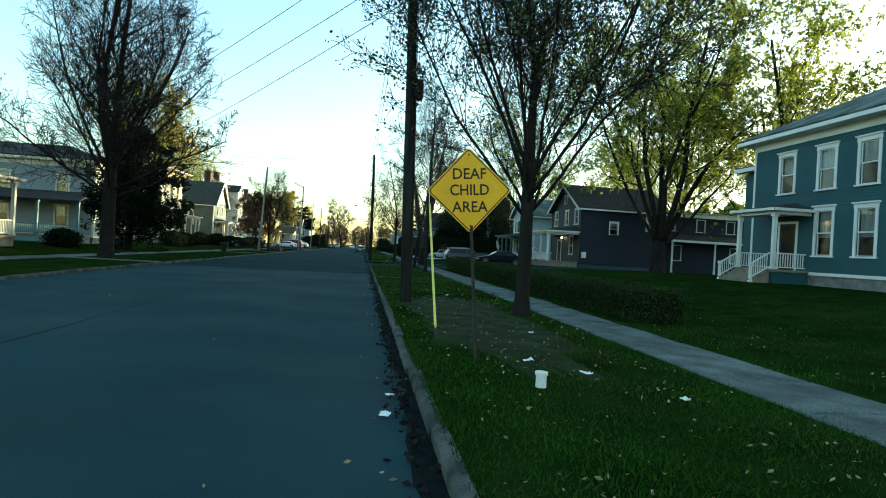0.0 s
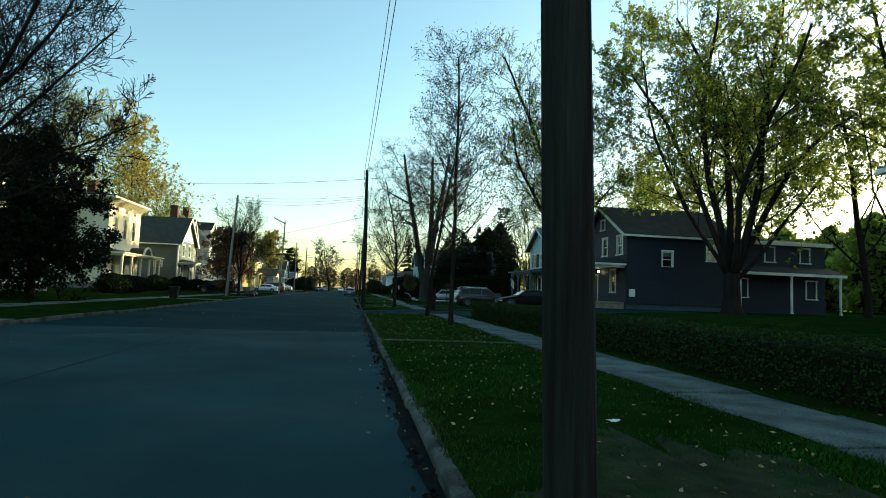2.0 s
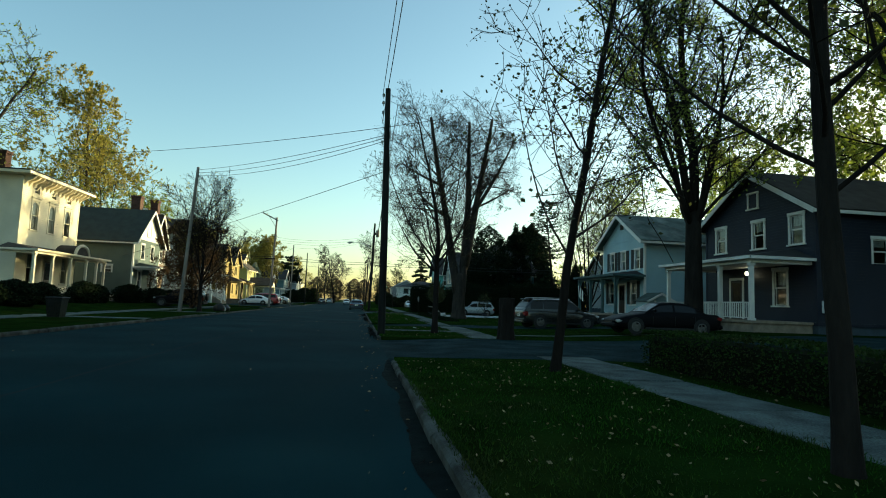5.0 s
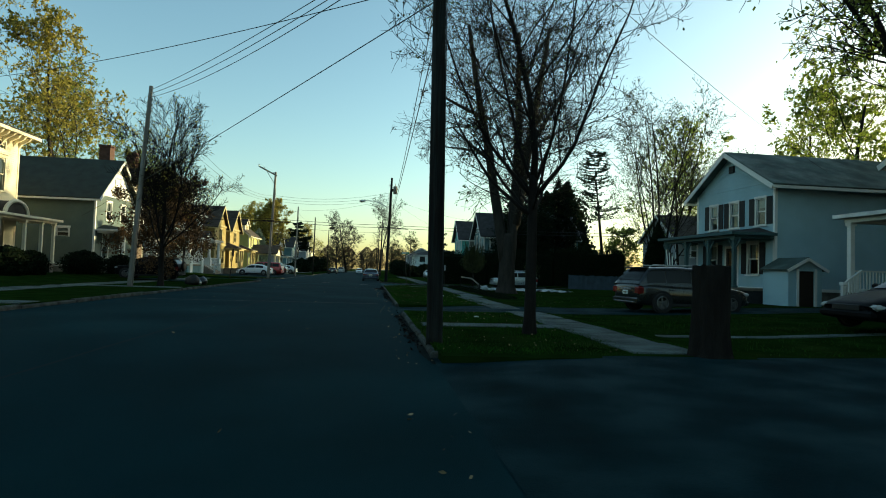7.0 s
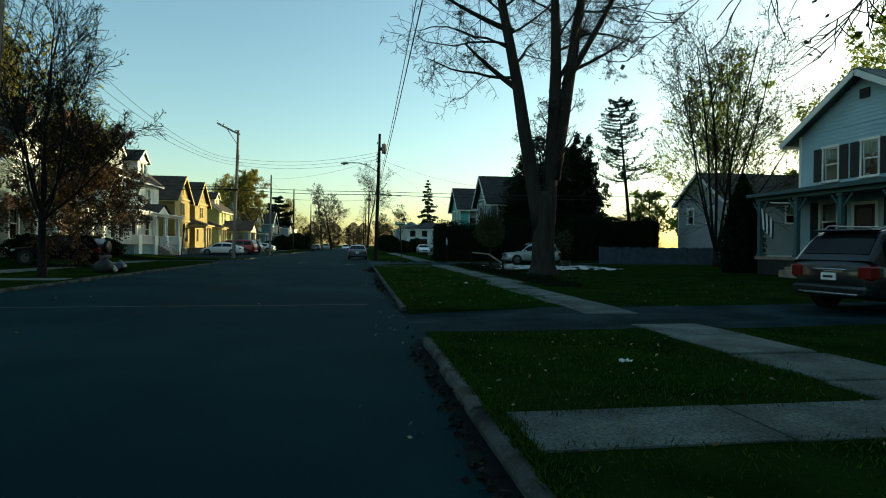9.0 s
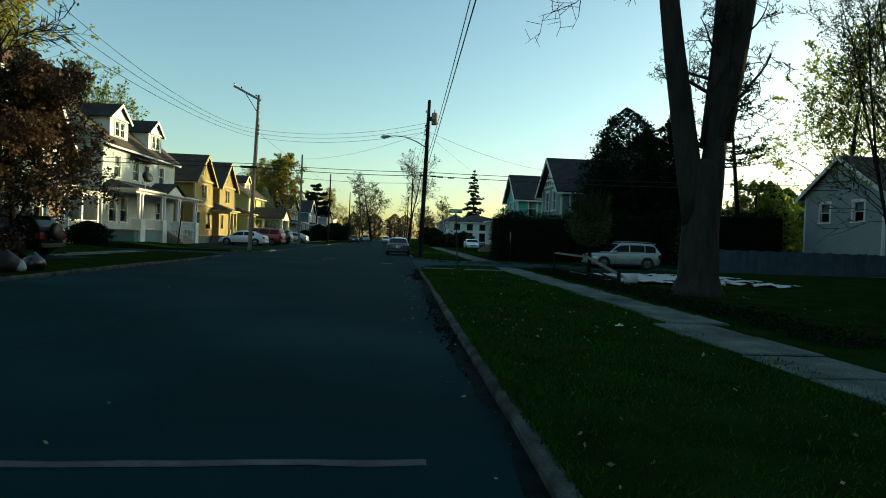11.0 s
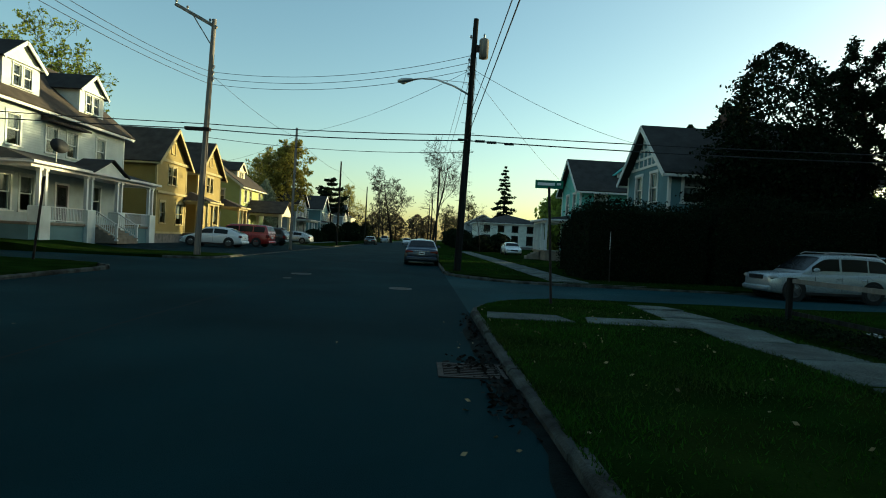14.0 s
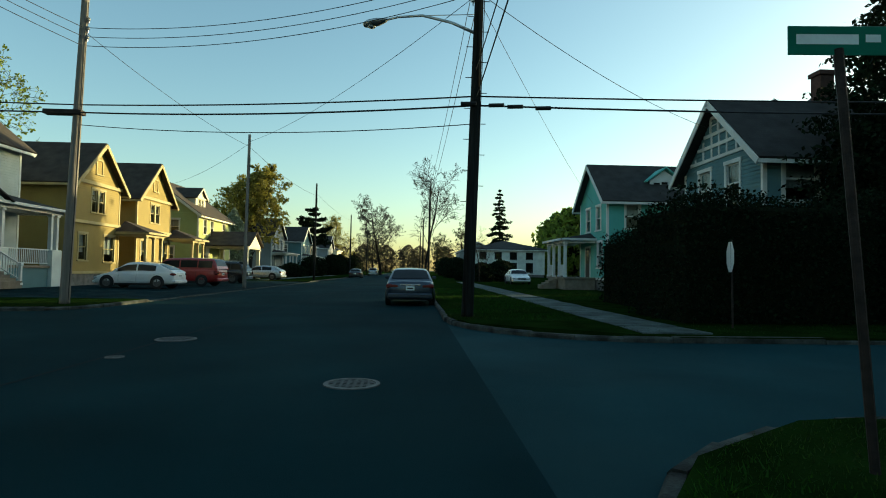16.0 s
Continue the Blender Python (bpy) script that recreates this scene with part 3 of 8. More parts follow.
for k in range(220):
    a = 2 * math.pi * k / 220
    q = 0.92 + 0.22 * noise.noise((math.cos(a) * 1.6, math.sin(a) * 1.6, 7.0)) + 0.2 * noise.noise((math.cos(a) * 6, math.sin(a) * 6, 2.0)) + 0.07 * noise.noise((math.cos(a) * 21, math.sin(a) * 21, 4.0))
    bare.v += [(2.75 + 0.6 * q * 1.45 * math.cos(a), 12.4 + 0.6 * q * 6.3 * math.sin(a), 0.150), (2.75 + q * 1.45 * math.cos(a), 12.4 + q * 6.3 * math.sin(a), 0.118)]
bare.f = [(0, 1 + 2 * k, 1 + 2 * ((k + 1) % 220)) for k in range(220)] + [(1 + 2 * k, 2 + 2 * k, 2 + 2 * ((k + 1) % 220), 1 + 2 * ((k + 1) % 220)) for k in range(220)]
structure("ground_bare_patch", bare, "bare_earth", "bare trampled earth with leaf litter round a street tree", "bare earth")
structure("path_1_earth", b, "trodden", "narrow trodden earth path across the verge", "path")
cross_path(path_2, 1.1, 4.7, 55.75, 56.6, 2)
for q in ([(1.1, 87.72), (2.66, 87.66), (2.5, 88.46), (1.2, 88.56)], [(2.88, 87.66), (4.05, 87.52), (4.2, 88.4), (3.05, 88.4)], [(4.08, 87.55), (4.98, 87.5), (4.98, 88.42), (4.24, 88.4)]):
    part("paving_slab", Mesh().add([(x, y, 0.05) for x, y in q] + [(x, y, 0.138) for x, y in q], [(4, 5, 6, 7), (0, 1, 5, 4), (1, 2, 6, 5), (2, 3, 7, 6), (3, 0, 4, 7)]), "concrete", path_3)
walk_left = tagged(new("pavement_west"), "pale concrete pavement across the far lawns", "pavement", "", "structure")
pavement(walk_left, -15.9, -14.5, 5, 97, 1.9)
pavement(walk_left, -15.9, -14.5, 145, 200, 1.9)
for ya in (30.5, 60.0, 73.5):
    cross_path(walk_left, -14.4, -10.1, ya, ya + 1.1, 3)
path_4 = tagged(new("pavement_path_4"), "pale edging line of concrete across the lawn", "path", "", "structure")
cross_path(path_4, 6.3, 15.5, 54.2, 54.55, 6, 0.012)


# ---- houses ----
def wall_holes(b, u0, u1, z0, z1, holes, place, t0=0.0, t1=0.18):
    """A wall with openings, as blocks between them. place(u, z, d) gives the point at depth d behind the face."""
    us = sorted({u0, u1, *[h[0] for h in holes], *[h[1] for h in holes]})
    zs = sorted({z0, z1, *[h[2] for h in holes], *[h[3] for h in holes]})
    us = [u for u in us if u0 <= u <= u1]
    zs = [z for z in zs if z0 <= z <= z1]
    for ua, ub in zip(us, us[1:]):
        for za, zb in zip(zs, zs[1:]):
            if any(h[0] <= (ua + ub) / 2 <= h[1] and h[2] <= (za + zb) / 2 <= h[3] for h in holes):
                continue
            v = [place(u, z, d) for d in (t0, t1) for u, z in ((ua, za), (ub, za), (ub, zb), (ua, zb))]
            b.add(v, [(0, 1, 2, 3), (7, 6, 5, 4), (0, 4, 5, 1), (1, 5, 6, 2), (2, 6, 7, 3), (3, 7, 4, 0)])


def boards(b, u0, u1, z0, z1, holes, place, course=0.15, clip=None):
    """Lapped clapboards over a wall. clip(z) narrows the run under a gable."""
    z = z0
    while z < z1 - 0.02:
        e = min(z + course, z1)
        a, c = u0, u1
        if clip:
            a, c = clip((z + e) / 2)
        cuts = sorted([(h[0], h[1]) for h in holes if h[2] < e - 0.01 and h[3] > z + 0.01])
        runs, s = [], a
        for p, q in cuts:
            if p > s:
                runs.append((s, min(p, c)))
            s = max(s, q)
        if s < c:
            runs.append((s, c))
        for p, q in runs:
            if q - p > 0.03:
                v = [place(p, z, -0.03), place(q, z, -0.03), place(q, e, -0.008), place(p, e, -0.008), place(p, z, -0.004), place(q, z, -0.004)]
                b.add(v, [(0, 1, 2, 3), (0, 4, 5, 1)])
        z = e


def frame_box(b, place, u0, u1, z0, z1, d0, d1):
    v = [place(u, z, d) for d in (d0, d1) for u, z in ((u0, z0), (u1, z0), (u1, z1), (u0, z1))]
    b.add(v, [(0, 1, 2, 3), (7, 6, 5, 4), (0, 4, 5, 1), (1, 5, 6, 2), (2, 6, 7, 3), (3, 7, 4, 0)])


def window(root, place, u0, u1, z0, z1, trim="white", head=0.16, casing=0.12, sill=True, shutters=None, curtain=0.5, arch=False, crown=0.0):
    """A sash window: casing, two sashes, panes, sill; with shutters, curtain or a projecting head where there are any."""
    b = Mesh()
    frame_box(b, place, u0 - casing, u0, z0 - 0.02, z1, -0.055, 0.10)
    frame_box(b, place, u1, u1 + casing, z0 - 0.02, z1, -0.055, 0.10)
    frame_box(b, place, u0 - casing - 0.03, u1 + casing + 0.03, z1, z1 + head, -0.07, 0.10)
    if crown:
        frame_box(b, place, u0 - casing - 0.10, u1 + casing + 0.10, z1 + head, z1 + head + crown, -0.15, 0.05)
    w = part("window", b, trim, root)
    if sill:
        s = Mesh()
        frame_box(s, place, u0 - casing - 0.06, u1 + casing + 0.06, z0 - 0.10, z0 - 0.02, -0.12, 0.10)
        part("sill", s, trim, w)
    s = Mesh()
    zm = (z0 + z1) / 2
    r = 0.055
    for za, zb, d in ((z0 - 0.02, zm + 0.02, 0.055), (zm - 0.02, z1, 0.02)):
        frame_box(s, place, u0, u0 + r, za, zb, d, d + 0.035)
        frame_box(s, place, u1 - r, u1, za, zb, d, d + 0.035)
        frame_box(s, place, u0 + r, u1 - r, za, za + r, d, d + 0.035)
        frame_box(s, place, u0 + r, u1 - r, zb - r, zb, d, d + 0.035)
    if arch:
        mid = (u0 + u1) / 2
        for k in range(6):
            a0 = u0 + (u1 - u0) * k / 6
            q = math.sqrt(max(0, 1 - ((a0 + (u1 - u0) / 12 - mid) / ((u1 - u0) / 2)) ** 2))
            frame_box(s, place, a0, a0 + (u1 - u0) / 6, z1 - 0.06 - (1 - q) * 0.45, z1, -0.01, 0.06)
    part("sash", s, trim, w)
    for za, zb, d in ((z0 + 0.03, zm - 0.03, 0.072), (zm + 0.03, z1 - 0.05, 0.037)):
        p = Mesh().add([place(u0 + r, za, d), place(u1 - r, za, d), place(u1 - r, zb, d), place(u0 + r, zb, d)], [(0, 1, 2, 3)])
        part("pane", p, "glass", w)
    if curtain > 0:
        c = Mesh()
        n = 8
        v = []
        for i in range(n + 1):
            u = u0 + (u1 - u0) * i / n
            dd = 0.20 + 0.03 * (i % 2)
            v += [place(u, z1 - (z1 - z0) * curtain, dd), place(u, z1, dd)]
        c.add(v, [(2 * i, 2 * i + 2, 2 * i + 3, 2 * i + 1) for i in range(n)])
        part("curtain", c, "curtain", w)
    if shutters:
        for a in (u0 - casing - 0.47, u1 + casing + 0.03):
            c = Mesh()
            frame_box(c, place, a, a + 0.44, z0, z1 + 0.04, -0.06, -0.02)
            part("shutter", c, shutters, w)
    return w


def slope(root, name, corners, mat, thick=0.12, trim=None):
    """A roof slope through four (or three) corners, with thickness; trim: a fascia along its first edge."""
    c = [Vector(p) for p in corners]
    nrm = (c[1] - c[0]).cross(c[2] - c[0]).normalized()
    if nrm.z < 0:
        nrm = -nrm
    b = Mesh().extrude([tuple(p) for p in c], nrm * thick)
    return part(name, b, mat, root)


def beam(b, a, c, w=0.1, h=0.1):
    """A straight square bar between two points."""
    a, c = Vector(a), Vector(c)
    t = (c - a).normalized()
    up = Vector((0, 0, 1)) if abs(t.z) < 0.95 else Vector((1, 0, 0))
    s = t.cross(up).normalized() * (w / 2)
    u = s.normalized().cross(t).normalized() * (h / 2)
    v = [tuple(p + i * s + j * u) for p in (a, c) for i, j in ((-1, -1), (1, -1), (1, 1), (-1, 1))]
    b.add(v, [(3, 2, 1, 0), (4, 5, 6, 7), (0, 1, 5, 4), (1, 2, 6, 5), (2, 3, 7, 6), (3, 0, 4, 7)])


def column(root, x, y, z0, z1, w=0.18, mat="white", name="post"):
    b = Mesh().box((x - w / 2, y - w / 2, z0 + 0.1), (x + w / 2, y + w / 2, z1 - 0.12), 0.02)
    b.box((x - w * 0.72, y - w * 0.72, z0), (x + w * 0.72, y + w * 0.72, z0 + 0.12), 0.015)
    b.box((x - w * 0.75, y - w * 0.75, z1 - 0.14), (x + w * 0.75, y + w * 0.75, z1), 0.02)
    return part(name, b, mat, root)


def railing(root, a, c, h=0.85, mat="white", gap=0.14):
    """Top and bottom rail with balusters between two points at floor level."""
    a, c = Vector(a), Vector(c)
    r = Mesh()
    up = Vector((0, 0, 1))
    beam(r, a + up * h, c + up * h, 0.08, 0.06)
    beam(r, a + up * 0.12, c + up * 0.12, 0.06, 0.05)
    rail = part("railing", r, mat, root)
    n = max(2, int((c - a).length / gap))
    for i in range(1, n):
        p = a + (c - a) * i / n
        b = Mesh()
        beam(b, p + up * 0.12, p + up * h, 0.035, 0.035)
        part("baluster", b, mat, rail)
    return rail


def house(name, label, s, x0, depth, y0, y1, zb, ze, zr, roof="gable_front", wall="white", trim="white", shingles="shingle", front=(), side=(), back=(),
          overhang=0.45, base="stone", course=0.15, category="house", chimney=None, ridge=None, corners=None):
    """s = -1: the front faces -x and the house runs to +x; s = 1: it faces +x and runs to -x. front, side: windows as (u0, u1, z0, z1, options);
    the side wall is the one that faces -y."""
    root = thing(name, label, category, (x0 - s * depth / 2, (y0 + y1) / 2, zb - 0.6))
    x1 = x0 - s * depth
    fl = zb + 0.55

    def pf(u, z, d):
        return (x0 - s * d, u, z)

    def ps(u, z, d):
        return (u, y0 + d, z)

    def pb(u, z, d):
        return (x1 + s * d, u, z)

    def pn(u, z, d):
        return (u, y1 - d, z)

    lo, hi = min(x0, x1), max(x0, x1)
    ym = (y0 + y1) / 2 if ridge is None else ridge
    gable_f = roof == "gable_front"
    gable_s = roof == "gable_side"
    for nm, place, u0, u1, wins, gab in (("wall_front", pf, y0, y1, front, gable_f), ("wall_side", ps, lo, hi, side, gable_s),
                                         ("wall_back", pb, y0, y1, (), gable_f), ("wall_far", pn, lo, hi, (), gable_s)):
        holes = [w[:4] for w in wins]
        b = Mesh()
        wall_holes(b, u0, u1, fl, ze, [h for h in holes if h[3] <= ze + 0.01], place)
        um = ym if gab and place in (pf, pb) else (u0 + u1) / 2
        if gab:
            tri = [place(u0, ze, 0.0), place(u1, ze, 0.0), place(um, zr - 0.1, 0.0)]
            tri2 = [place(u0, ze, 0.16), place(u1, ze, 0.16), place(um, zr - 0.1, 0.16)]
            b.add(tri + tri2, [(0, 1, 2), (5, 4, 3), (0, 3, 4, 1), (1, 4, 5, 2), (2, 5, 3, 0)])
        wl = part(nm, b, wall, root)
        b = Mesh()
        wide = [(h[0] - 0.05, h[1] + 0.05, h[2] - 0.05, h[3] + 0.05) for h in holes]
        boards(b, u0, u1, fl, ze, wide, place, course)
        if gab:
            def clip(z, u0=u0, u1=u1, um=um):
                k = (z - ze) / (zr - ze)
                return u0 + (um - u0) * k, u1 + (um - u1) * k
            boards(b, u0, u1, ze, zr - 0.15, wide, place, course, clip)
        part("siding", b, wall, wl)
        for w in wins:
            window(root, place, *w[:4], **dict(dict(trim=trim), **(w[4] if len(w) > 4 else {})))
    # corner boards, water table and frieze
    for cx in (lo, hi):
        for cy in (y0, y1):
            dx, dy = (-0.05 if cx == lo else 0.05), (-0.05 if cy == y0 else 0.05)
            b = Mesh().box((cx - (0.1 if cx == hi else 0) + min(dx, 0), cy - (0.1 if cy == y1 else 0) + min(dy, 0), fl - 0.05),
                           (cx + (0.1 if cx == lo else 0) + max(dx, 0), cy + (0.1 if cy == y0 else 0) + max(dy, 0), ze))
            part("corner_board", b, corners or trim, root)
    b = Mesh().box((lo - 0.06, y0 - 0.06, fl - 0.16), (hi + 0.06, y1 + 0.06, fl - 0.004))
    part("water_table", b, corners or trim, root)
    b = Mesh().box((lo + 0.04, y0 + 0.04, zb - 0.6), (hi - 0.04, y1 - 0.04, fl - 0.16))
    part("foundation", b, base, root)
    # a floor and a solid block, added inside to keep the rooms dim
    part("storey_floor", Mesh().box((lo + 0.25, y0 + 0.25, (fl + ze) / 2 - 0.1), (hi - 0.25, y1 - 0.25, (fl + ze) / 2 + 0.1)), "room", root)
    part("inner_wall", Mesh().box((lo + 1.9, y0 + 1.9, fl), (hi - 1.9, y1 - 1.9, ze - 0.05)), "room", root)
    o = overhang
    th = 0.13
    if roof == "gable_front":
        run = [(y0, -1), (y1, 1)]
        for yy, q in run:
            k = (zr - ze) / abs(ym - yy)
            ey, ez = yy + q * o, ze - o * k
            slope(root, "roof", [(lo - o, ey, ez), (hi + o, ey, ez), (hi + o, ym, zr), (lo - o, ym, zr)], shingles, th)
            r = Mesh()
            for xx in (lo - o - 0.02, hi + o + 0.02):
                beam(r, (xx, ey, ez - 0.06), (xx, ym, zr - 0.06), 0.05, 0.24)
            beam(r, (lo - o, ey, ez - 0.02), (hi + o, ey, ez - 0.02), 0.05, 0.2)
            part("rake_board", r, trim, root)
    elif roof == "gable_side":
        xm = (lo + hi) / 2 if ridge is None else ridge
        for xx, q in ((lo, -1), (hi, 1)):
            k = (zr - ze) / abs(xm - xx)
            ex, ez = xx + q * o, ze - o * k
            slope(root, "roof", [(ex, y0 - o, ez), (ex, y1 + o, ez), (xm, y1 + o, zr), (xm, y0 - o, zr)], shingles, th)
            r = Mesh()
            for yy in (y0 - o - 0.02, y1 + o + 0.02):
                beam(r, (ex, yy, ez - 0.06), (xm, yy, zr - 0.06), 0.05, 0.24)
            beam(r, (ex, y0 - o, ez - 0.02), (ex, y1 + o, ez - 0.02), 0.05, 0.2)
            part("rake_board", r, trim, root)
    else:
        w, d = hi - lo, y1 - y0
        half = min(w, d) / 2 * (0.98 if roof == "hip" else 0.75)
        a0, a1, c0, c1 = lo - o, hi + o, y0 - o, y1 + o
        i0, i1, j0, j1 = lo + half, hi - half, y0 + half, y1 - half
        for q in ([(a0, c0, ze), (a1, c0, ze), (i1, j0, zr), (i0, j0, zr)], [(a1, c1, ze), (a0, c1, ze), (i0, j1, zr), (i1, j1, zr)],
                  [(a0, c1, ze), (a0, c0, ze), (i0, j0, zr), (i0, j1, zr)], [(a1, c0, ze), (a1, c1, ze), (i1, j1, zr), (i1, j0, zr)]):
            slope(root, "roof", q, shingles, 0.1)
        part("roof_cap", Mesh().box((i0 - 0.1, j0 - 0.1, zr), (i1 + 0.1, j1 + 0.1, zr + 0.14)), shingles, root)
        r = Mesh()
        r.box((a0 - 0.03, c0 - 0.03, ze - 0.22), (a1 + 0.03, c1 + 0.03, ze - 0.01))
        part("cornice", r, trim, root)
        r = Mesh().box((lo - 0.06, y0 - 0.06, ze - 0.62), (hi + 0.06, y1 + 0.06, ze - 0.22))
        part("frieze", r, trim, root)
    if chimney:
        cx, cy, cz, cw = chimney
        b = Mesh().box((cx - cw / 2, cy - cw / 2, ze - 0.3), (cx + cw / 2, cy + cw / 2, cz - 0.25), 0.01)
        b.box((cx - cw / 2 - 0.07, cy - cw / 2 - 0.07, cz - 0.25), (cx + cw / 2 + 0.07, cy + cw / 2 + 0.07, cz), 0.02)
        part("chimney", b, "brick", root)
    return root


def porch(root, s, x0, out, y0, y1, zg, zf, zr, posts=(), post_mat="white", roof_mat="shingle", trim="white", rails=(), steps=None, post_w=0.18, rise=0.45, skirt="wood",
          hip=True, step_rail=True):
    """A porch along the front: floor, skirt, posts, shed roof, rails and a flight of steps. zf: floor, zr: the roof's edge."""
    xo = x0 + s * out
    fx = x0 + s * 0.06
    part("porch_floor", Mesh().box((fx, y0, zf - 0.14), (xo, y1, zf), 0.02), "wood", root)
    part("porch_skirt", Mesh().box((fx, y0 + 0.08, zg - 0.3), (xo - s * 0.1, y1 - 0.08, zf - 0.14)), skirt, root)
    for y in posts:
        column(root, xo - s * 0.14, y, zf, zr, post_w, post_mat)
    e = 0.25
    b = Mesh().box((xo - s * 0.02, y0, zr), (xo - s * 0.26, y1, zr + 0.22))
    b.box((fx, y0, zr), (xo - s * 0.26, y0 + 0.2, zr + 0.22)).box((fx, y1 - 0.2, zr), (xo - s * 0.26, y1, zr + 0.22))
    part("porch_beam", b, trim, root)
    part("porch_ceiling", Mesh().box((fx, y0 + 0.2, zr + 0.10), (xo - s * 0.26, y1 - 0.2, zr + 0.16)), trim, root)
    xe, zt = xo + s * e, zr + 0.22
    inner = 1.2 if hip else 0.0
    slope(root, "porch_roof", [(xe, y0 - e, zt), (xe, y1 + e, zt), (fx, y1 - inner, zt + rise), (fx, y0 + inner, zt + rise)], roof_mat, 0.08)
    if hip:
        slope(root, "porch_roof", [(fx, y0 - e, zt), (xe, y0 - e, zt), (fx, y0 + inner, zt + rise)], roof_mat, 0.08)
        slope(root, "porch_roof", [(xe, y1 + e, zt), (fx, y1 + e, zt), (fx, y1 - inner, zt + rise)], roof_mat, 0.08)
    b = Mesh().box((xe + s * 0.03, y0 - e, zt - 0.05), (xe - s * 0.03, y1 + e, zt + 0.1))
    b.box((fx, y0 - e - 0.03, zt - 0.05), (xe - s * 0.04, y0 - e + 0.03, zt + 0.1)).box((fx, y1 + e - 0.03, zt - 0.05), (xe - s * 0.04, y1 + e + 0.03, zt + 0.1))
    part("porch_fascia", b, trim, root)
    for a, c in rails:
        railing(root, (xo - s * 0.14, a, zf), (xo - s * 0.14, c, zf), 0.85, trim)
    if steps:
        ya, yb = steps
        n = max(2, round((zf - zg) / 0.18))
        for i in range(n):
            b = Mesh().box((xo + s * 0.28 * i, ya, zg - 0.2), (xo + s * 0.28 * (i + 1), yb, zf - (zf - zg) * (i + 1) / (n + 1)), 0.01)
            part("step", b, "wood", root)
        if step_rail:
            xl = xo + s * 0.28 * n
            for y in (ya + 0.04, yb - 0.04):
                column(root, xl - s * 0.08, y, zg - 0.05, zg + 1.0, 0.12, trim, "newel_post")
                railing(root, (xo, y, zf), (xl - s * 0.12, y, zg + 0.1), 0.85, trim)


def entry(root, s, x0, y0, y1, z0, z1, mat="door", trim="white"):
    """A panelled door in its frame, set in the front wall."""
    def pf(u, z, d):
        return (x0 - s * d, u, z)
    b = Mesh()
    frame_box(b, pf, y0 - 0.14, y0, z0, z1 + 0.14, -0.06, -0.005)
    frame_box(b, pf, y1, y1 + 0.14, z0, z1 + 0.14, -0.06, -0.005)
    frame_box(b, pf, y0, y1, z1, z1 + 0.14, -0.06, -0.005)
    d = part("door_frame", b, trim, root)
    b = Mesh()
    frame_box(b, pf, y0, y1, z0, z1, -0.045, -0.005)
    for ua, ub in ((y0 + 0.12, (y0 + y1) / 2 - 0.05), ((y0 + y1) / 2 + 0.05, y1 - 0.12)):
        frame_box(b, pf, ua, ub, z0 + 0.2, z0 + 0.85, -0.06, -0.04)
    leaf = part("door", b, mat, root)
    b = Mesh()
    frame_box(b, pf, y0 + 0.15, y1 - 0.15, z0 + 1.0, z1 - 0.15, -0.052, -0.04)
    part("door_pane", b, "auto_glass", leaf)
    b = Mesh().lathe([(0.01, 0), (0.035, 0.03), (0.03, 0.06), (0.005, 0.07)], 8, axis="x").moved(Matrix.Translation((x0 + s * 0.05, y1 - 0.08, z0 + 0.95)))
    part("door_handle", b, "chrome", leaf)


def dormer(root, s, x_face, y0, y1, z0, ze, zr, back, wall="white", trim="white", shingles="shingle", wins=()):
    """A gabled dormer that faces the street."""
    xb = x_face - s * back
    b = Mesh()

    def pf(u, z, d):
        return (x_face - s * d, u, z)
    wall_holes(b, y0, y1, z0, ze, [w[:4] for w in wins], pf, 0.0, 0.12)
    ym = (y0 + y1) / 2
    b.extrude([(x_face, y0, ze), (x_face, y1, ze), (x_face, ym, zr)], (-s * 0.12, 0, 0))
    b.box((x_face - s * 0.13, y0, z0), (xb, y0 + 0.12, ze)).box((x_face - s * 0.13, y1 - 0.12, z0), (xb, y1, ze))
    d = part("dormer", b, wall, root)
    for yy, q in ((y0, -1), (y1, 1)):
        k = (zr - ze) / (ym - y0)
        ey, ez = yy + q * 0.25, ze - 0.25 * k
        xe = x_face + s * 0.25
        c = [(xe, ey, ez), (xb, ey, ez), (xb, ym, zr), (xe, ym, zr)]
        slope(d, "dormer_roof", c, shingles, 0.09)
        r = Mesh()
        beam(r, (xe + s * 0.02, ey, ez - 0.03), (xe + s * 0.02, ym, zr - 0.03), 0.05, 0.2)
        part("dormer_rake", r, trim, d)
    r = Mesh().box((x_face + s * 0.02, y0 - 0.1, ze - 0.12), (x_face + s * 0.14, y1 + 0.1, ze + 0.02))
    part("dormer_cornice", r, trim, d)
    for w in wins:
        window(root, pf, *w[:4], **dict(dict(trim=trim, head=0.08, casing=0.09, curtain=0.3), **(w[4] if len(w) > 4 else {})))


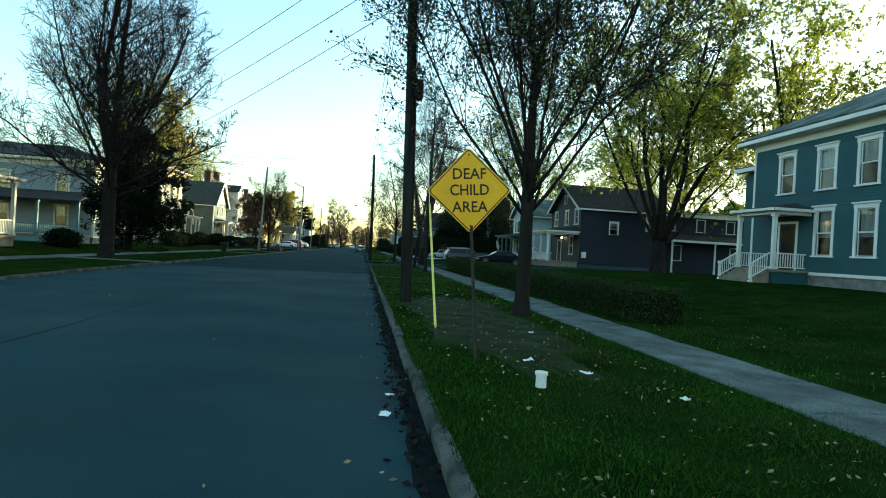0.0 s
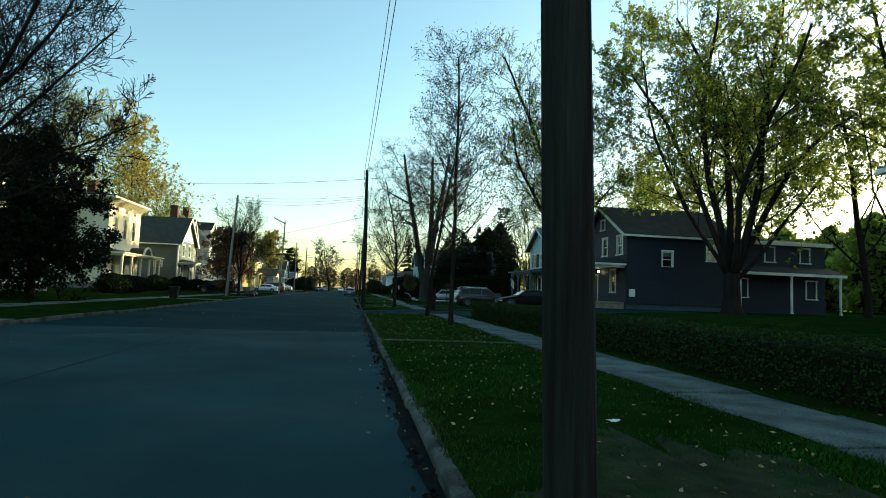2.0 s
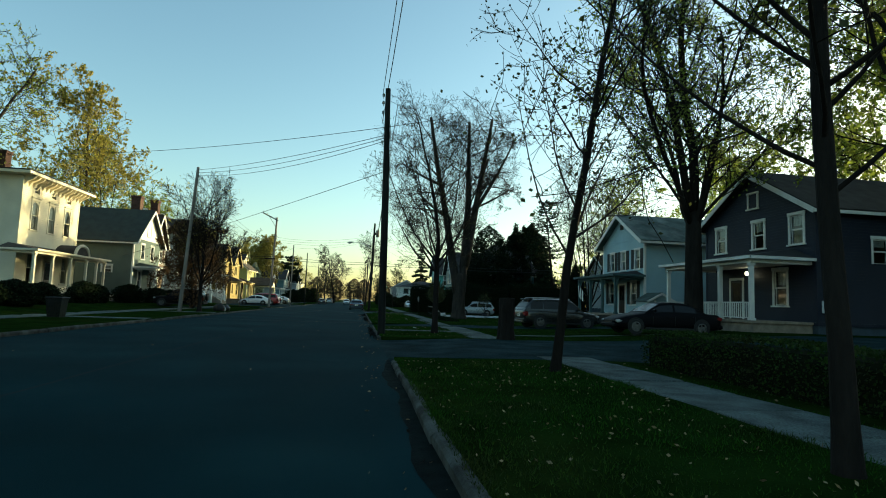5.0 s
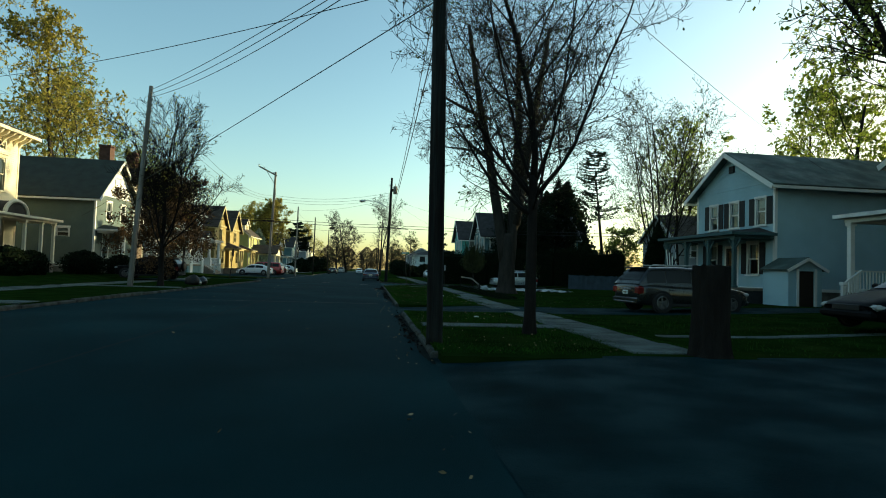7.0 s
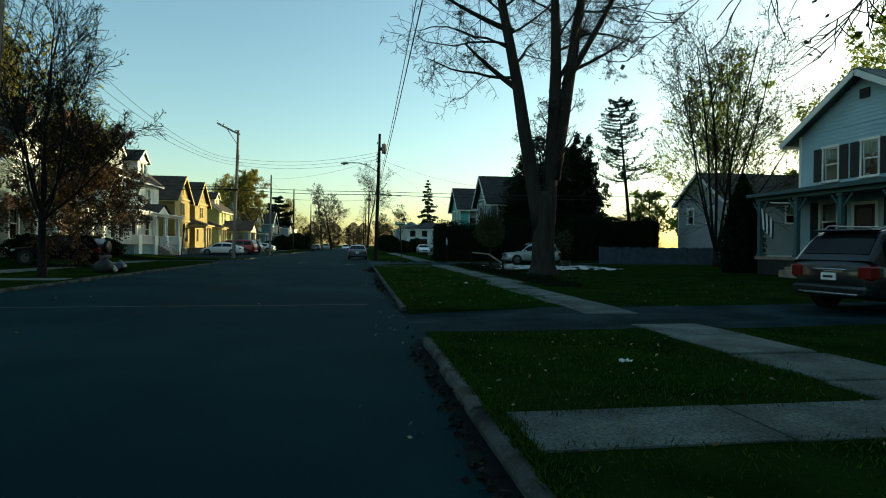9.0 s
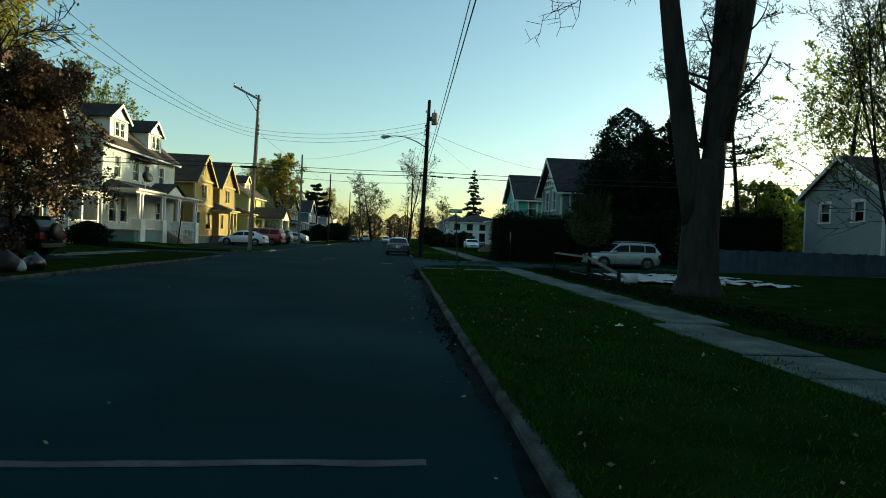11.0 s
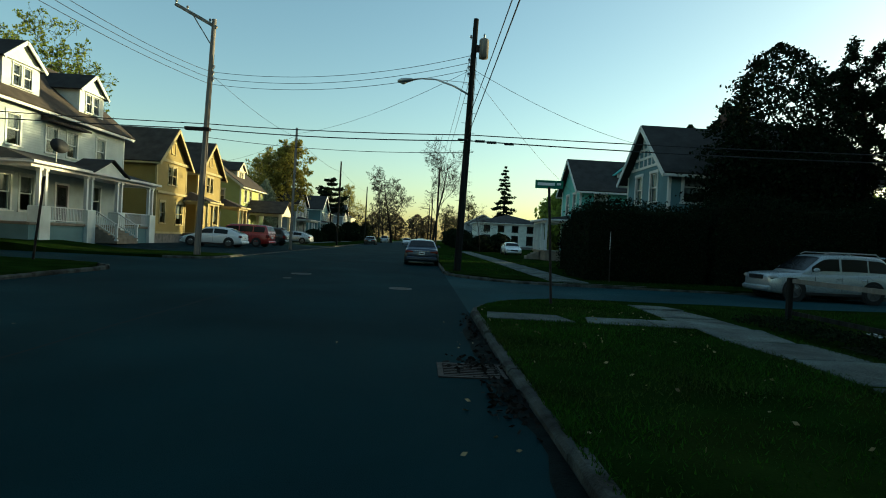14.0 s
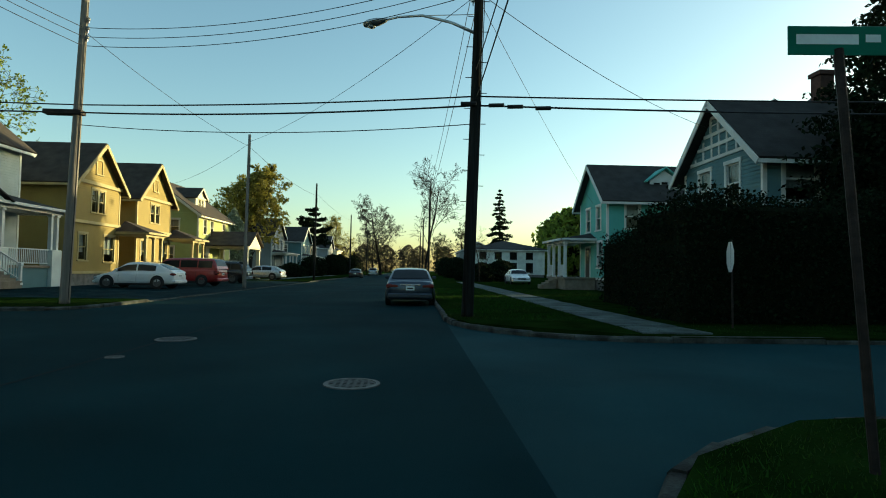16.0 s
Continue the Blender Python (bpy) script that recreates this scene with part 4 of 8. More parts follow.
# ---- trees, shrubs, hedges, grass ----
def twig_tubes(segs, sides=3):
    """Many thin tapered prisms at once: rows of start, end, start radius, end radius."""
    a = np.array(segs, dtype=float)
    p, q, r0, r1 = a[:, 0:3], a[:, 3:6], a[:, 6], a[:, 7]
    t = q - p
    t /= np.maximum(np.linalg.norm(t, axis=1, keepdims=True), 1e-6)
    ref = np.where(np.abs(t[:, 2:3]) < 0.8, np.array([[0.0, 0.0, 1.0]]), np.array([[1.0, 0.0, 0.0]]))
    u = np.cross(t, ref)
    u /= np.linalg.norm(u, axis=1, keepdims=True)
    w = np.cross(t, u)
    rings = []
    for base, r in ((p, r0), (q, r1)):
        for k in range(sides):
            c = 2 * math.pi * k / sides
            rings.append(base + (u * math.cos(c) + w * math.sin(c)) * r[:, None])
    v = np.stack(rings, 1).reshape(-1, 3)
    i = np.arange(len(a))[:, None] * (2 * sides)
    f = np.concatenate([i + np.array([[k, (k + 1) % sides, sides + (k + 1) % sides, sides + k]]) for k in range(sides)])
    return v, f


def leaf_quads(centres, size, rng, flat=0.0, long=1.5):
    c = np.asarray(centres, dtype=float)
    n = len(c)
    a = rng.normal(size=(n, 3))
    a[:, 2] *= 1 - flat
    a /= np.linalg.norm(a, axis=1, keepdims=True)
    d = rng.normal(size=(n, 3))
    w = np.cross(a, d)
    w /= np.maximum(np.linalg.norm(w, axis=1, keepdims=True), 1e-6)
    s = size * rng.uniform(0.6, 1.3, (n, 1))
    v = np.stack([c - a * s * long / 2, c + w * s / 2, c + a * s * long / 2, c - w * s / 2], 1).reshape(-1, 3)
    return v, np.arange(n * 4).reshape(n, 4)


def array_mesh(name, v, f, mat):
    me = bpy.data.meshes.new(name)
    v, f = np.asarray(v, dtype=np.float32), np.asarray(f, dtype=np.int32)
    me.vertices.add(len(v))
    me.vertices.foreach_set("co", v.ravel())
    k = f.shape[1]
    me.loops.add(f.size)
    me.loops.foreach_set("vertex_index", f.ravel())
    me.polygons.add(len(f))
    me.polygons.foreach_set("loop_start", np.arange(len(f), dtype=np.int32) * k)
    me.materials.append(M[mat])
    me.update(calc_edges=True)
    me.validate()
    return me


def tree(name, label, at, h, r, seed, fork=0.25, limbs=9, spread=38, kids=(6, 6, 5), ratio=0.5, lean=(0, 0), stems=1, leaves=0, leaf="leaf", leaf_size=0.07,
         bark="bark", droop=0.0, leader=True, group="", twig=0.007, stem_angle=12, leaf_low=0.0, limb_len=0.62, limb_r=0.36, near=False, straight=1.0, forks=(), clear=0.2, crotch=0.0, wander=0.085):
    """A broadleaved tree in early spring: one or more stems, limbs, branches, twigs and scattered leaves. forks: stems that leave the trunk, as
    (height on the trunk in metres, heading in degrees, angle from upright, length, share of the trunk's radius, distance from the trunk's axis)."""
    rng = np.random.default_rng(seed)
    root = thing(name, label, "tree", (at[0], at[1], at[2]), group)
    thick, thin, tips = Mesh(), [], []
    base = np.array(at, dtype=float)

    def unit(a):
        return a / np.linalg.norm(a)

    def bend(d, deg):
        p = unit(np.cross(d, rng.normal(size=3)))
        a = math.radians(deg)
        return unit(d * math.cos(a) + p * math.sin(a))

    def branch(p, d, length, rad, level):
        n = ((10, 9, 7, 4, 2) if near else (9, 7, 4, 2, 1))[level]
        pts, rads = [p], [rad]
        end = max(twig * 0.7, rad * (0.22 if level else 0.3))
        for i in range(n):
            wob = (wander if forks else 0.05, 0.13, 0.2, 0.25, 0.3)[level] * (straight if level else 1) * (0.8 if near else 1)
            d = unit(d + rng.normal(size=3) * wob + np.array([0, 0, 0.07 - droop if level else (0.035 if forks else 0.02)]))
            p = p + d * length / n
            pts.append(p)
            rads.append(rad + (end - rad) * (i + 1) / n)
        if level == 0 and stems == 1 and not forks:
            d0 = unit(pts[1] - pts[0])
            pts[1:1], rads[1:1] = [pts[0] + d0 * 0.2, pts[0] + d0 * 0.5], [rad * 1.22, rad * 1.06]
            rads[0] = rad * 1.55
            thick.tube(pts, rads, 12, caps=True)
            del pts[1:3], rads[1:3]
            rads[0] = rad
        elif level <= 1:
            thick.tube(pts, rads, 10 if level == 0 else 6, caps=level == 0)
        else:
            for k in range(n):
                thin.append((*pts[k], *pts[k + 1], rads[k], rads[k + 1]))
        if level >= 2:
            tips.extend(pts[1:])
        if level > len(kids):
            return
        if level == 0:
            count, start = max(4, round(limbs * length / h)) if forks else limbs, fork
        else:
            count, start = kids[level - 1], 0.18
        for k in range(count):
            s = start + (1 - start) * (k + rng.uniform(0.1, 0.9)) / count
            i = min(int(s * n), n - 1)
            q = pts[i] + (pts[i + 1] - pts[i]) * (s * n - i)
            dd = unit(pts[i + 1] - pts[i])
            ang = spread * rng.uniform(0.75, 1.3) * (1.0 if level == 0 else 1.15)
            ln = (length * (1 - start * 0.6) * limb_len * (1.15 - 0.55 * s) if level == 0 else length * ratio * (1.25 - 0.6 * s)) * rng.uniform(0.75, 1.2)
            rr = max(twig, (rads[i] * (limb_r if level == 0 else 0.5)) * rng.uniform(0.75, 1.05))
            branch(q, bend(dd, ang), ln, rr, level + 1)

    up = unit(np.array([lean[0], lean[1], 1.0]))
    if forks:
        fz = crotch or max(q[0] for q in forks)
        rows = [(-0.15, 1.6), (0.12, 1.3), (0.45, 1.06), (fz * 0.4, 0.97), (fz * 0.75, 0.9), (fz, 0.84), (fz * 1.06, 0.6)]
        thick.tube([base + up * q for q, _ in rows], [r * q for _, q in rows], 14)
        fork = clear
        for at_z, heading, angle, length, share, *away in forks:
            a, e = math.radians(heading), math.radians(angle)
            out = np.array([math.cos(a), math.sin(a), 0])
            branch(base + up * at_z + out * (away[0] if away else r * 0.3 * math.sin(e)), unit(out * math.sin(e) + up * math.cos(e)), length, r * share, 0)
    elif stems == 1:
        branch(base - np.array([0, 0, 0.15]), up, h, r, 0)
    else:
        fz = fork * h
        thick.tube([base - np.array([0, 0, 0.15]), base + up * 0.12, base + up * fz * 0.2, base + up * fz * 0.6, base + up * fz, base + up * fz * 1.25], [r * 1.7, r * 1.28, r * 1.02, r * 0.95, r * 0.9, r * 0.3], 14)
        top = base + up * fz * 0.78
        keep, fork = fork, 0.22
        for k in range(stems):
            a = 2 * math.pi * (k + 0.15 * rng.normal()) / stems + 0.15
            d = unit(up + np.array([math.cos(a), 0.5 * math.sin(a), 0]) * math.tan(math.radians(stem_angle)))
            branch(top + np.array([math.cos(a), math.sin(a), 0]) * r * 0.22, d, h * (1 - keep * 0.8) * rng.uniform(0.88, 1.05), r * 0.66, 0)
    part("trunk", thick, bark, root, smooth=True)
    v, f = twig_tubes(thin)
    part("limbwork", array_mesh("limbwork", v, f, bark), bark, root)
    if leaves:
        t = np.array(tips)
        t = t[t[:, 2] > at[2] + leaf_low]
        c = t[rng.integers(0, len(t), leaves)] + rng.normal(size=(leaves, 3)) * 0.10
        v, f = leaf_quads(c, leaf_size, rng)
        part("crown", array_mesh("crown", v, f, leaf), leaf, root)
    return root


def shrub(name, label, at, profile, count, size, seed, leaf="leaf_dark", core=True, category="shrub", trunk=None, lumps=0.18, group=""):
    """A dense evergreen or clipped shrub: leaf clumps over an uneven core. profile: (height, radius) rows."""
    rng = np.random.default_rng(seed)
    root = thing(name, label, category, at, group)
    hs, rs = np.array([p[0] for p in profile]), np.array([p[1] for p in profile])
    if trunk:
        part("trunk", Mesh().tube([(at[0], at[1], at[2] - 0.1), (at[0] + 0.03, at[1], at[2] + trunk[0] * 0.5), (at[0], at[1], at[2] + trunk[0])], [trunk[1] * 1.2, trunk[1], trunk[1] * 0.8], 8),
             "bark", root, smooth=True)
    w = np.maximum(rs, 0.02)
    h = rng.choice(len(hs) - 1, count, p=(w[:-1] + w[1:]) * np.diff(hs) / ((w[:-1] + w[1:]) * np.diff(hs)).sum())
    z = hs[h] + (hs[h + 1] - hs[h]) * rng.uniform(0, 1, count)
    a = rng.uniform(0, 2 * math.pi, count)
    lump = 1 + lumps * np.sin(a * 3 + z * 2.3 + seed) * np.cos(z * 3.1 + a * 2) + lumps * 0.6 * np.sin(a * 7 + z * 6)
    rad = np.interp(z, hs, rs) * lump * np.sqrt(rng.uniform(0.5, 1.12, count)) * (1 + 0.10 * rng.normal(size=count))
    c = np.stack([at[0] + rad * np.cos(a), at[1] + rad * np.sin(a), at[2] + z], 1)
    v, f = leaf_quads(c, size, rng, long=1.7)
    part("foliage", array_mesh("foliage", v, f, leaf), leaf, root)
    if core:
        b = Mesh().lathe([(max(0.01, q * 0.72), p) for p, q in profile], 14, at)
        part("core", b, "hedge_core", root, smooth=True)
    return root


def conifer(name, label, at, h, r, seed, whorls=22, needles=9000, sparse=0.0, size=0.09, low=0.12, shape=0.75, rise=0.0, lean=0.0, spray=0.09):
    """A spruce or pine: straight trunk, whorls that droop or turn up at their tips, needle sprays."""
    rng = np.random.default_rng(seed)
    root = thing(name, label, "tree", at)
    base = np.array(at, dtype=float)

    def axis(z):
        return base + (lean * z / h, 0, z)
    part("trunk", Mesh().tube([axis(-0.1), axis(h * 0.5), axis(h)], [h * 0.014, h * 0.009, 0.012], 8), "bark", root, smooth=True)
    segs, cs = [], []
    for w in range(whorls):
        s = low + (1 - low) * (w + rng.uniform(0, 0.6)) / whorls
        reach = r * (1 - s) ** shape * rng.uniform(0.65, 1.1) + 0.15
        for k in range(rng.integers(4, 7)):
            if rng.uniform() < sparse:
                continue
            a = rng.uniform(0, 2 * math.pi)
            p = axis(h * s)
            n = 6
            d = np.array([math.cos(a), math.sin(a), 0.25 - rise * 2])
            ln = reach * rng.uniform(0.6, 1.15)
            for i in range(n):
                q = p + d / np.linalg.norm(d) * ln / n
                d = d + np.array([0, 0, -0.14 + rise * 2 + (0.12 + rise * 2.5 if i > 2 else 0)]) + rng.normal(size=3) * 0.07
                segs.append((*p, *q, 0.03 * (1 - i / n) + 0.010, 0.03 * (1 - (i + 1) / n) + 0.008))
                m = int(needles / (whorls * 5 * n) * (0.4 + 1.2 * i / n)) + 1
                u = rng.uniform(0, 1, (m, 1))
                side = rng.normal(size=(m, 3)) * (0.04 + spray * ln * (0.35 + 0.65 * i / n))
                side[:, 2] = side[:, 2] * 0.6
                cs.append(p + (q - p) * u + side)
                p = q
    v, f = twig_tubes(segs)
    part("limbwork", array_mesh("limbwork", v, f, "bark"), "bark", root)
    v, f = leaf_quads(np.concatenate(cs), size, rng, long=2.6)
    part("foliage", array_mesh("foliage", v, f, "leaf_dark"), "leaf_dark", root)
    return root


def hedge(name, label, x0, x1, y0, y1, z0, z1, seed, density=260, size=0.05, leaf="hedge_leaf", rough=0.05, top_wave=0.03):
    """A clipped hedge: leaves over all its faces round a solid near-black core."""
    rng = np.random.default_rng(seed)
    root = thing(name, label, "hedge", ((x0 + x1) / 2, (y0 + y1) / 2, z0))
    lx, ly, lz = x1 - x0, y1 - y0, z1 - z0
    cs = []

    def face(n, fn):
        u, w = rng.uniform(0, 1, n), rng.uniform(0, 1, n)
        cs.append(np.stack(fn(u, w), 1))
    one = np.ones
    for n, fn in ((int(ly * lz * density), lambda u, w: (x0 * one(len(u)), y0 + ly * u, z0 + lz * w)), (int(ly * lz * density * 0.5), lambda u, w: (x1 * one(len(u)), y0 + ly * u, z0 + lz * w)),
                  (int(lx * ly * density), lambda u, w: (x0 + lx * u, y0 + ly * w, z1 * one(len(u)))), (int(lx * lz * density), lambda u, w: (x0 + lx * u, y0 * one(len(u)), z0 + lz * w)),
                  (int(lx * lz * density * 0.5), lambda u, w: (x0 + lx * u, y1 * one(len(u)), z0 + lz * w))):
        face(n, fn)
    c = np.concatenate(cs)
    wave = np.sin(c[:, 1] * 2.1 + seed) * np.cos(c[:, 1] * 0.77 + c[:, 0]) + 0.6 * np.sin(c[:, 1] * 5.3 + c[:, 0] * 3)
    inset = rng.exponential(rough, len(c))
    mid = np.array([(x0 + x1) / 2, 0, 0])
    c[:, 0] += (mid[0] - c[:, 0]) / (lx / 2) * inset + rng.normal(size=len(c)) * rough * 0.4
    c[:, 2] += np.where(c[:, 2] > z0 + lz * 0.6, wave * top_wave - inset * 0.4, 0) + rng.normal(size=len(c)) * rough * 0.3
    c[:, 1] += rng.normal(size=len(c)) * rough
    v, f = leaf_quads(c, size, rng)
    part("foliage", array_mesh("foliage", v, f, leaf), leaf, root)
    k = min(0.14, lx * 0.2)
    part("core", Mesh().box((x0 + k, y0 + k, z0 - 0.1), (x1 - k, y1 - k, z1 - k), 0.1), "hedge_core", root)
    return root


def grass_patch(name, label, regions, seed):
    """Blades of grass over parts of the plan: (x0, x1, y0, y1, blades to the square metre, height)."""
    rng = np.random.default_rng(seed)
    vs = []
    for x0, x1, y0, y1, dens, hh in regions:
        n = int((x1 - x0) * (y1 - y0) * dens)
        x, y = rng.uniform(x0, x1, n), rng.uniform(y0, y1, n)
        patch = np.array([noise.noise((a * 0.7, c * 0.7, 0.3)) for a, c in zip(x, y)])
        bare = np.clip(1.3 - np.hypot((x - 2.75) / 1.6, (y - 12.4) / 6.6) - 0.5 * patch, 0, 1)
        keep = (rng.uniform(-0.9, 0.35, n) < patch) & (rng.uniform(0, 1, n) > 1.05 * bare)
        keep &= ~((y > 88.65) & (y < 93) & (x < 4.61) & (np.hypot(x - 4.61, y - 88.65) > 3.52))
        keep &= ~((y > 97) & (y < 102.45) & (x < 5.1) & (np.hypot(x - 5.1, y - 102.45) > 4.1))
        keep &= ~((x > 1.2) & (x < 5.0) & (((y > 87.7) & (y < 88.38) & (np.abs(x - 2.75) > 0.16)) | ((y > 55.85) & (y < 56.5))))
        x, y, patch = x[keep], y[keep], patch[keep]
        z = np.array([gz(a, c) for a, c in zip(x, y)]) - 0.01
        n = len(x)
        hgt = hh * rng.uniform(0.4, 1.25, n) * (1 + 0.5 * patch)
        a = rng.uniform(0, 2 * math.pi, n)
        w = rng.uniform(0.006, 0.012, n)
        tilt = rng.normal(size=(n, 2)) * 0.5
        p = np.stack([x, y, z], 1)
        s = np.stack([np.cos(a) * w, np.sin(a) * w, 0 * a], 1)
        top = p + np.stack([tilt[:, 0] * hgt, tilt[:, 1] * hgt, hgt], 1)
        vs.append(np.stack([p - s, p + s, top], 1).reshape(-1, 3))
    v = np.concatenate(vs)
    f = np.arange(len(v)).reshape(-1, 3)
    return tagged(part(name, array_mesh(name, v, f, "grass"), "grass"), label, "grass", "", "stuff")


# ---- vehicles ----
CARS = dict(
    sedan=dict(L=4.85, W=1.82, belt=0.94, H=1.42, nose=0.66, tail=0.93, hood=0.27, roof=(0.43, 0.70), deck=0.87, r=0.32, doors=(0.34, 0.55, 0.74)),
    hatch=dict(L=4.4, W=1.78, belt=0.93, H=1.47, nose=0.70, tail=0.98, hood=0.22, roof=(0.40, 0.78), deck=0.985, r=0.33, doors=(0.32, 0.54, 0.76)),
    suv=dict(L=4.7, W=1.84, belt=1.02, H=1.70, nose=0.86, tail=1.06, hood=0.22, roof=(0.37, 0.90), deck=0.992, r=0.37, doors=(0.32, 0.53, 0.74)),
    jeep=dict(L=4.4, W=1.78, belt=0.99, H=1.64, nose=0.90, tail=1.04, hood=0.25, roof=(0.42, 0.90), deck=0.995, r=0.35, doors=(0.34, 0.55, 0.75)),
    van=dict(L=4.9, W=1.95, belt=1.10, H=1.82, nose=0.85, tail=1.12, hood=0.15, roof=(0.30, 0.96), deck=1.0, r=0.34, doors=(0.30, 0.50, 0.72)),
)


def loft(b, rings):
    n = len(rings[0])
    k = len(b.v)
    b.v += [tuple(p) for r in rings for p in r]
    b.f += [(k + i * n + j, k + i * n + (j + 1) % n, k + (i + 1) * n + (j + 1) % n, k + (i + 1) * n + j) for i in range(len(rings) - 1) for j in range(n)]
    b.f += [tuple(k + j for j in range(n))[::-1], tuple(k + (len(rings) - 1) * n + j for j in range(n))]


def vehicle(name, label, kind, paint, pose_m, group="", spare=False):
    """A parked car, built at the origin facing +y, then set at its pose."""
    c = CARS[kind]
    L, W, belt, H, r = c["L"], c["W"], c["belt"], c["H"], c["r"]
    hw = W / 2
    root = thing(name, label, "van" if kind == "van" else "car", (0, 0, 0), group)

    def at(s):
        return L / 2 - s * L

    def ring(s, zl, zt, w):
        half = [(0.86, zl), (0.96, zl + 0.07), (1.0, zl + 0.22), (1.0, zl + (zt - zl) * 0.55), (0.985, zt - 0.16), (0.955, zt - 0.06), (0.87, zt - 0.01), (0.45, zt + 0.015)]
        return [(-w * q, at(s), z) for q, z in half] + [(w * q, at(s), z) for q, z in half[::-1]]
    zl = 0.20 + (r - 0.32)
    nose, tail, hood = c["nose"], c["tail"], c["hood"]
    b = Mesh()
    loft(b, [ring(0.0, zl + 0.14, nose - 0.12, hw * 0.74), ring(0.012, zl + 0.08, nose - 0.05, hw * 0.86), ring(0.04, zl + 0.03, nose, hw * 0.94), ring(0.1, zl, nose + (belt - nose) * 0.35, hw * 0.985),
             ring(hood, zl, belt - 0.02, hw), ring(0.45, zl, belt, hw), ring(0.65, zl, belt + 0.01, hw), ring(0.82, zl, max(belt, tail), hw), ring(0.92, zl + 0.02, tail, hw * 0.985),
             ring(0.97, zl + 0.06, tail - 0.01, hw * 0.95), ring(0.992, zl + 0.12, tail - 0.06, hw * 0.89), ring(1.0, zl + 0.18, tail - 0.14, hw * 0.8)])
    part("body", b, paint, root, smooth=True)

    # cabin: one curved skin, with the panes set into it
    low, wl, wt = belt - 0.05, hw * 0.945, hw * (0.80 if kind in ("van", "suv", "jeep") else 0.74)
    ks = [hood, c["roof"][0], (c["roof"][0] + c["roof"][1]) / 2, c["roof"][1], c["deck"]]
    kz = [low + 0.03, H - 0.04, H, H - (0.05 if kind != "hatch" else 0.10), (tail if kind != "sedan" else belt) - 0.02]
    fine = np.linspace(hood, c["deck"], 41)
    zz = np.interp(fine, ks, kz)
    for _ in range(3):
        zz[1:-1] = (zz[:-2] + 2 * zz[1:-1] + zz[2:]) / 4

    def skin(s, q, out=0.0):
        """Point of the cabin at fraction s of the length; q from -1 (left belt) over 0 (roof middle) to 1."""
        zt = float(np.interp(s, fine, zz))
        k = min(1.0, max(0.0, (zt - low) / (H - low)))
        w = wl - (wl - wt) * k
        a = abs(q)
        x = np.interp(a, (0, 0.4, 0.55, 0.62, 1), (0, w * 0.72, w * 0.92, w, wl))
        z = np.interp(a, (0, 0.4, 0.55, 0.62, 1), (zt + 0.015 * k, zt, zt - 0.03 * k, zt - 0.085 * k, low))
        return (math.copysign(x + (out if a > 0.6 else 0), q), at(s) + (0 if a > 0.6 else out * (1 if s < 0.5 else -1)), z + (out if a <= 0.6 else out * 0.3))
    qs = [-1, -0.8, -0.62, -0.55, -0.4, -0.2, 0.0001, 0.2, 0.4, 0.55, 0.62, 0.8, 1]
    b = Mesh().add([skin(s, q) for s in fine for q in qs], [(i * 13 + j, i * 13 + j + 1, (i + 1) * 13 + j + 1, (i + 1) * 13 + j) for i in range(40) for j in range(12)])
    part("cabin", b, paint, root, smooth=True)

    def pane(nm, s0, s1, q0, q1, n=6):
        sv, qv = np.linspace(s0, s1, n + 1), np.linspace(q0, q1, 7)
        m = Mesh().add([skin(s, q, 0.012) for s in sv for q in qv], [(i * 7 + j, i * 7 + j + 1, (i + 1) * 7 + j + 1, (i + 1) * 7 + j) for i in range(n) for j in range(6)])
        part(nm, m, "auto_glass", root, smooth=True)
    f1, r1 = c["roof"]
    pane("windscreen", hood + 0.02, f1 - 0.02, -0.56, 0.56)
    if kind == "van":
        r1 = 0.93
    pane("rear_window", r1 + 0.012, r1 + (c["deck"] - r1) * 0.8, -0.52, 0.52)
    d0, d1, d2 = c["doors"]
    for sd in (-1, 1):
        for a, e in ((hood + 0.07, d1 - 0.012), (d1 + 0.006, d2 + 0.01), (d2 + 0.022, min(r1 + 0.02, 0.93)))[:3 if kind in ("suv", "jeep", "van", "hatch") else 2]:
            if e - a > 0.03:
                pane("side_window", a, e, sd * 0.66, sd * 0.92)
        part("mirror", Mesh().box((sd * (hw - 0.01), at(hood) - 0.42, belt + 0.02), (sd * (hw + 0.17), at(hood) - 0.32, belt + 0.16), 0.04), paint, root)
        for s in (d0, d1, d2):
            part("door_seam", Mesh().box((sd * (hw - 0.01), at(s) - 0.006, zl + 0.18), (sd * (hw + 0.0025), at(s) + 0.006, belt - 0.14)), "black", root)
        for s in (d1 - 0.03, d2 - 0.03):
            part("door_handle", Mesh().box((sd * (hw - 0.01), at(s) - 0.08, belt - 0.2), (sd * (hw + 0.025), at(s) + 0.08, belt - 0.165), 0.012), "chrome" if kind == "jeep" else paint, root)
        part("sill", Mesh().box((sd * (hw - 0.06), at(0.73), zl - 0.01), (sd * (hw + 0.004), at(0.27), zl + 0.1), 0.02), "black", root)
        part("headlight", Mesh().box((sd * hw * 0.5, at(0.06), nose - 0.2), (sd * hw * 0.93, at(0.006), nose - 0.05), 0.05), "lens", root)
        tl = 0.30 if kind in ("suv", "van", "jeep") else 0.17
        part("tail_light", Mesh().box((sd * hw * (0.50 if kind == "sedan" else 0.68), at(1.002), tail - 0.10 - tl), (sd * hw * 0.96, at(0.955), tail - 0.10), 0.05), "tail", root)
